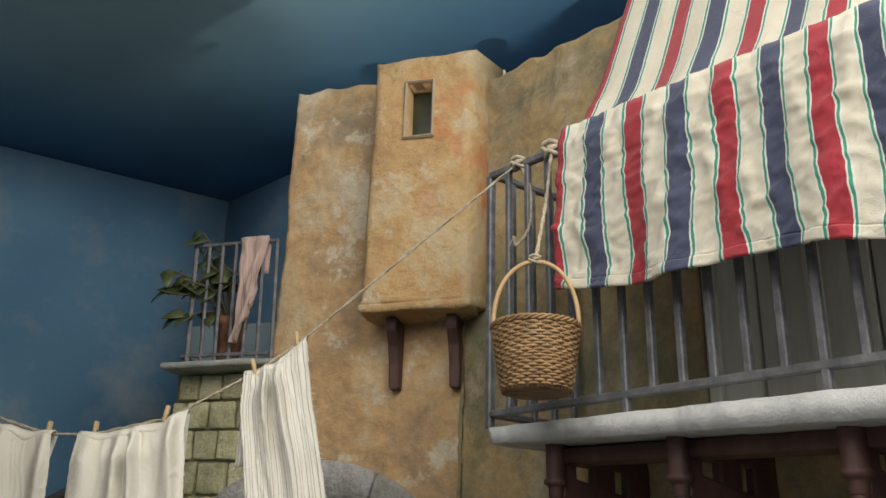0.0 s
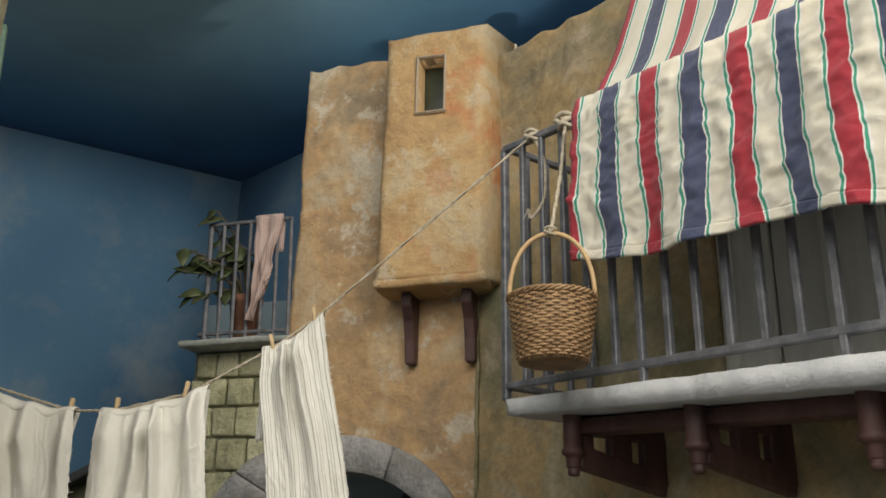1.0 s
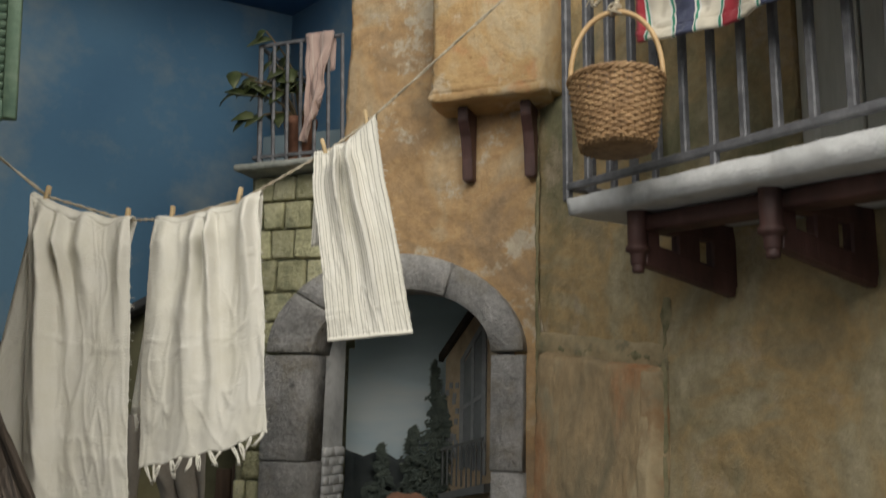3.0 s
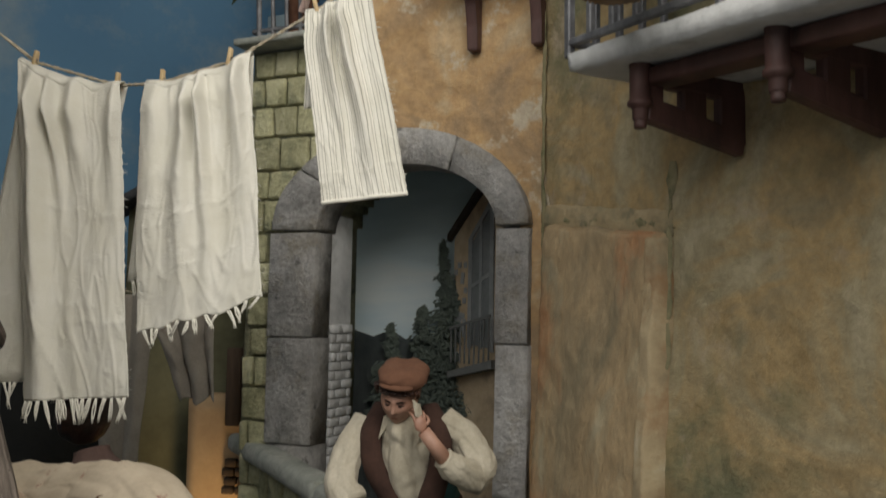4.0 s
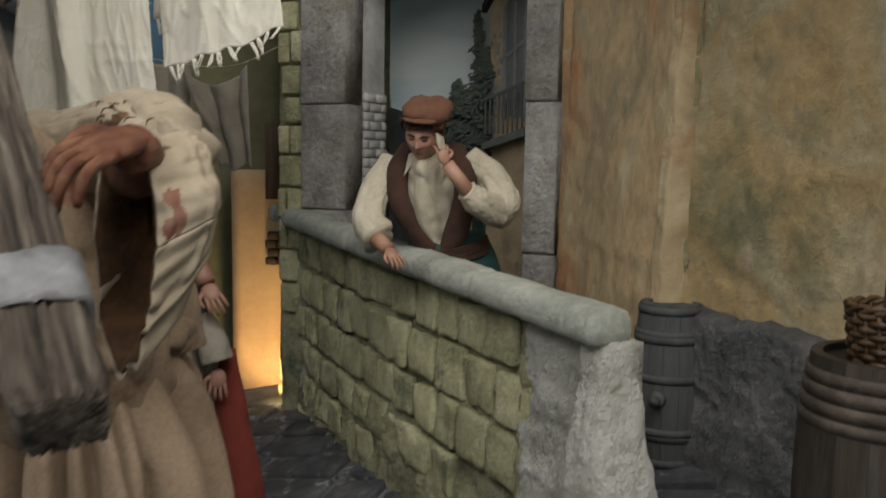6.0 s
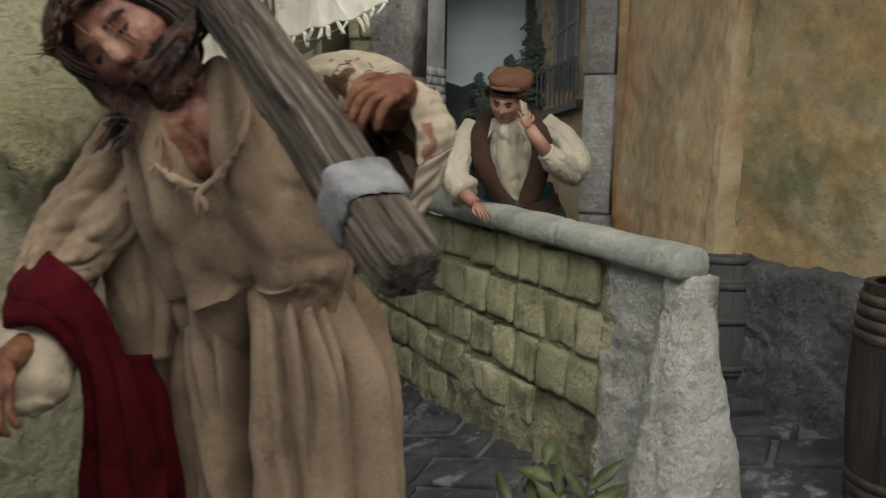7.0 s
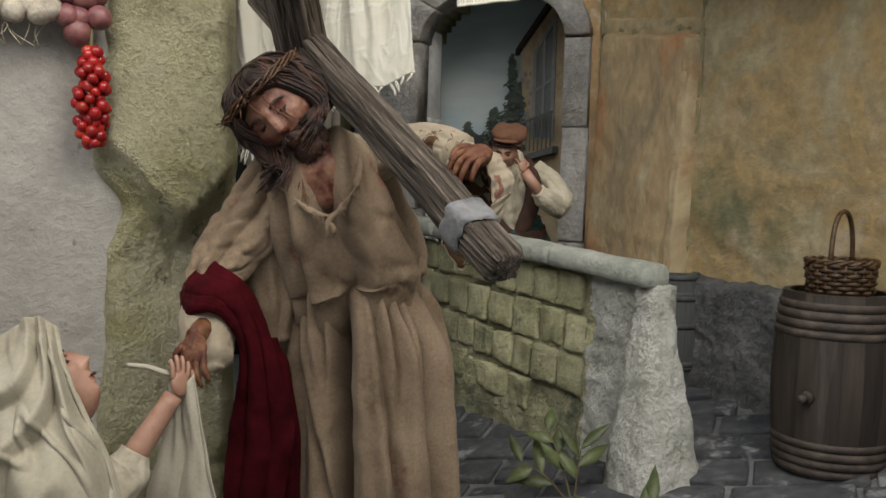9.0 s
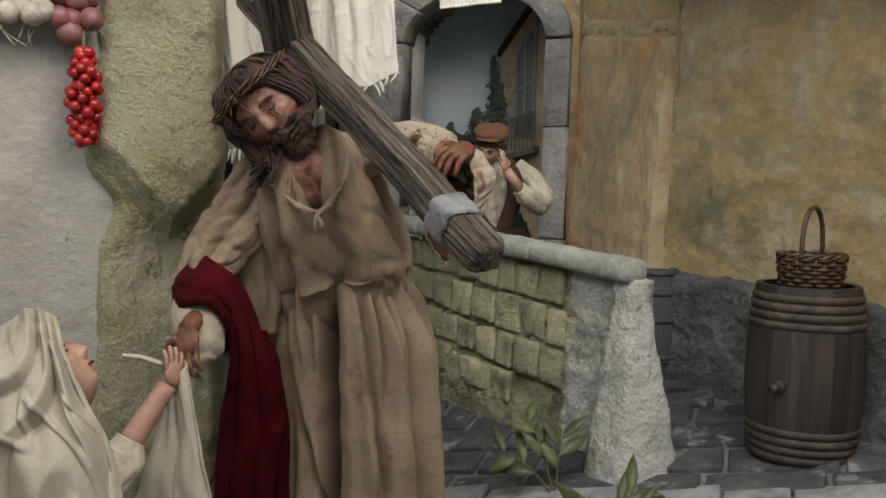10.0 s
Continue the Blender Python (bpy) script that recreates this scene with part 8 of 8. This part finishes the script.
for side_pts in ([(-0.152, 1.064, 0.349), (-0.160, 1.046, 0.322), (-0.156, 1.041, 0.288), (-0.136, 1.045, 0.255), (-0.118, 1.051, 0.232)],
                 [(-0.100, 1.064, 0.349), (-0.086, 1.048, 0.322), (-0.086, 1.043, 0.288), (-0.094, 1.046, 0.258), (-0.104, 1.051, 0.232)]):
    garment(bm, side_pts, [(0.011, 0.007), (0.0135, 0.009), (0.013, 0.010), (0.015, 0.011), (0.013, 0.010)], VE, 3, 0.06, 1.0, 28, True, 0.05)
garment(bm, [(-0.112, 1.090, 0.243), (-0.110, 1.092, 0.226)], [(0.053, 0.046), (0.055, 0.048)], VE, 6, 0.04, 0.8, 48, False, 0.03)
garment(bm, [(-0.115, 1.088, 0.252), (-0.108, 1.10, 0.20), (-0.10, 1.11, 0.10), (-0.10, 1.11, -0.035)], [(0.050, 0.044), (0.060, 0.056), (0.058, 0.054), (0.050, 0.045)], TR, 5, 0.05, 0.2, 40, True, 0.04)
tube(bm, [(-0.128, 1.060, 0.350), (-0.126, 1.045, 0.330)], [0.012, 0.014], 12, None, SK2)
for sgn in (-1, 1):
    def lapel(u, v, sgn=sgn):
        return Vector((-0.127 + sgn * (0.004 + 0.015 * u + 0.004 * v), 1.044 - 0.011 * u - 0.005 * v + 0.004 * u * u, 0.346 - 0.018 * v * (0.35 + u) - 0.006 * u))
    sheet(bm, lapel, 12, 12, 0.0022, None, SH)
tube(bm, curve_pts([(-0.126, 1.037, 0.322), (-0.122, 1.036, 0.305), (-0.118, 1.040, 0.285)], 5), [(0.004, 0.002), (0.005, 0.002), (0.006, 0.002), (0.006, 0.002), (0.005, 0.002), (0.004, 0.002)], 8, None, TIE)
mm = Euler((radians(22), radians(6), radians(-6))).to_matrix().to_4x4()
mc = Vector((-0.128, 1.030, 0.360))


def mp_(x, y, z):
    return mc + mm.to_3x3() @ Vector((x, y, z))


visage(bm, mc, mm, (0.0195, 0.0225, 0.0270), SK2, HR, TIE, n=48, k=44)
ball(bm, mp_(0, 0.006, 0.008), (0.0215, 0.0205, 0.0215), HR, mm, 16, 10, 0.002, 60)
for i in range(40):
    a = random.uniform(-1.45, 1.45)
    p = mp_(0.0195 * math.sin(a), -0.0205 * math.cos(a), 0.0195)
    strand(bm, [p, p + mm.to_3x3() @ Vector((0.003 * math.sin(a) + random.uniform(-0.003, 0.003), -0.003, -0.004)), p + mm.to_3x3() @ Vector((0.003 * math.sin(a), -0.001, -0.003 - 0.012 * abs(math.sin(a)) ** 3))], 0.0016, HR)
ball(bm, mp_(0.003, 0.002, 0.0280), (0.0270, 0.0275, 0.0120), HT, mm, 28, 14, 0.006, 45)
ball(bm, mp_(0.002, -0.0205, 0.0240), (0.0185, 0.0085, 0.0032), HT, mm, 18, 8)
for sgn in (-1, 1):
    strand(bm, [mp_(0.0030 * sgn, -0.0222, 0.0056), mp_(0.0075 * sgn, -0.0220, 0.0070), mp_(0.0120 * sgn, -0.0175, 0.0058)], 0.0007, HR)
    strand(bm, [mp_(0.0038 * sgn, -0.0200, 0.0018), mp_(0.0072 * sgn, -0.0208, 0.0014), mp_(0.0110 * sgn, -0.0175, 0.0018)], 0.0007, HR)
# arm lifted to the face
garment(bm, [(-0.086, 1.066, 0.335), (-0.060, 1.062, 0.315), (-0.045, 1.052, 0.288), (-0.052, 1.035, 0.276)], [(0.018, 0.016), (0.019, 0.017), (0.020, 0.018), (0.017, 0.015)], SH, 7, 0.10, 0.6, 80, True, 0.08)
garment(bm, [(-0.048, 1.042, 0.279), (-0.066, 1.018, 0.290), (-0.078, 1.008, 0.302)], [(0.017, 0.017), (0.016, 0.015), (0.011, 0.011)], SH, 7, 0.10, 1.6, 80, True, 0.08)
tube(bm, [(-0.076, 1.010, 0.300), (-0.098, 1.002, 0.330)], [0.0085, 0.007], 10, None, SK2)
hand(bm, (-0.101, 1.000, 0.337), (-0.25, 0.1, 1.0), (0.4, -0.9, 0.2), 0.017, SK2, 1.7)
sheet(bm, lambda u, v: Vector((-0.109 + 0.007 * u + 0.003 * v, 1.000 - 0.003 * math.sin(u * 3 + v * 2), 0.361 - 0.016 * v - 0.004 * u)), 14, 14, 0.002, None, SH)
# arm resting on the coping
garment(bm, [(-0.170, 1.066, 0.332), (-0.186, 1.050, 0.300), (-0.188, 1.026, 0.268), (-0.172, 1.008, 0.250)], [(0.017, 0.015), (0.018, 0.016), (0.018, 0.017), (0.020, 0.016)], SH, 7, 0.10, 2.6, 80, True, 0.08)
tube(bm, [(-0.174, 1.008, 0.250), (-0.158, 0.996, 0.240)], [0.009, 0.008], 10, None, SK2)
hand(bm, (-0.153, 0.990, 0.236), (0.6, -0.35, -0.6), (0.2, -0.5, 0.8), 0.018, SK2, 0.6)
solo("leaning_statue", bm, [CREAM, BROWN_WOOL, SKIN_PALE, CAP_WOOL, HAIR, TEAL, TERRA], "capped man statue in brown waistcoat leaning on the parapet", "statue")

# bystander in the shade of the alley: pleated skirt, mauve jacket, bare arm, red petticoat
random.seed(53)
bm = bmesh.new()
garment(bm, [(-0.425, 0.985, 0.235), (-0.405, 0.975, 0.20), (-0.392, 0.968, 0.10), (-0.385, 0.965, 0.0), (-0.38, 0.965, -0.12)], [(0.036, 0.030), (0.046, 0.036), (0.058, 0.042), (0.068, 0.050), (0.078, 0.055)], 0, 22, 0.10, 1.1, 120, True, 0.03)
garment(bm, [(-0.452, 1.00, 0.300), (-0.440, 0.995, 0.265), (-0.418, 0.985, 0.215)], [(0.020, 0.018), (0.044, 0.032), (0.042, 0.034)], 3, 6, 0.07, 0.7, 56, True, 0.05)
visage(bm, (-0.470, 1.01, 0.335), Euler((radians(15), 0, radians(170))).to_matrix().to_4x4(), (0.022, 0.026, 0.030), 1, 2, 1, n=32, k=28)
ball(bm, (-0.470, 1.012, 0.337), (0.029, 0.031, 0.034), 2, None, 20, 14, 0.003, 40)
garment(bm, [(-0.410, 0.985, 0.250), (-0.378, 0.965, 0.195), (-0.352, 0.955, 0.150)], [(0.022, 0.020), (0.021, 0.020), (0.017, 0.016)], 3, 4, 0.07, 0.4, 32, True, 0.07)
tube(bm, curve_pts([(-0.380, 0.965, 0.245), (-0.350, 0.948, 0.222), (-0.335, 0.940, 0.205)], 6), [0.013, 0.012, 0.0115, 0.011, 0.0105, 0.010, 0.0095], 12, None, 1)
hand(bm, (-0.330, 0.937, 0.196), (0.55, -0.25, -0.70), (0.3, -0.8, 0.4), 0.024, 1, 0.6)
garment(bm, [(-0.350, 0.955, 0.165), (-0.336, 0.950, 0.145), (-0.328, 0.948, 0.122)], [(0.014, 0.013), (0.0155, 0.015), (0.017, 0.016)], 4, 4, 0.06, 0.4, 32, True, 0.08)
hand(bm, (-0.328, 0.947, 0.104), (0.05, -0.1, -1.0), (0.3, -0.8, 0.1), 0.023, 1, 0.35)
garment(bm, [(-0.330, 0.975, 0.130), (-0.322, 0.970, 0.06), (-0.310, 0.965, -0.02), (-0.300, 0.965, -0.12)], [(0.004, 0.010), (0.010, 0.018), (0.016, 0.024), (0.022, 0.030)], 5, 3, 0.10, 0.9, 40, True, 0.05)
solo("bystander_statue", bm, [mat("pleated_drab_linen", [(0.13, 0.115, 0.09), (0.20, 0.18, 0.145)], 30, 0.95, 0.4, 300, depth=0.001), mat("painted_dull_skin", [(0.22, 0.11, 0.08), (0.30, 0.17, 0.12)], 30, 0.55, 0.1, 200), HAIR, mat("mauve_grey_wool", [(0.075, 0.045, 0.038), (0.12, 0.075, 0.062)], 30, 0.95, 0.4, 300),
     mat("dull_grey_sleeve", [(0.20, 0.18, 0.15), (0.28, 0.255, 0.21)], 30, 0.95, 0.4, 300), mat("brick_red_petticoat", [(0.11, 0.016, 0.010), (0.17, 0.03, 0.018)], 30, 0.95, 0.3, 300)], "dim robed statue with a pleated skirt standing in the shaded alley", "statue")
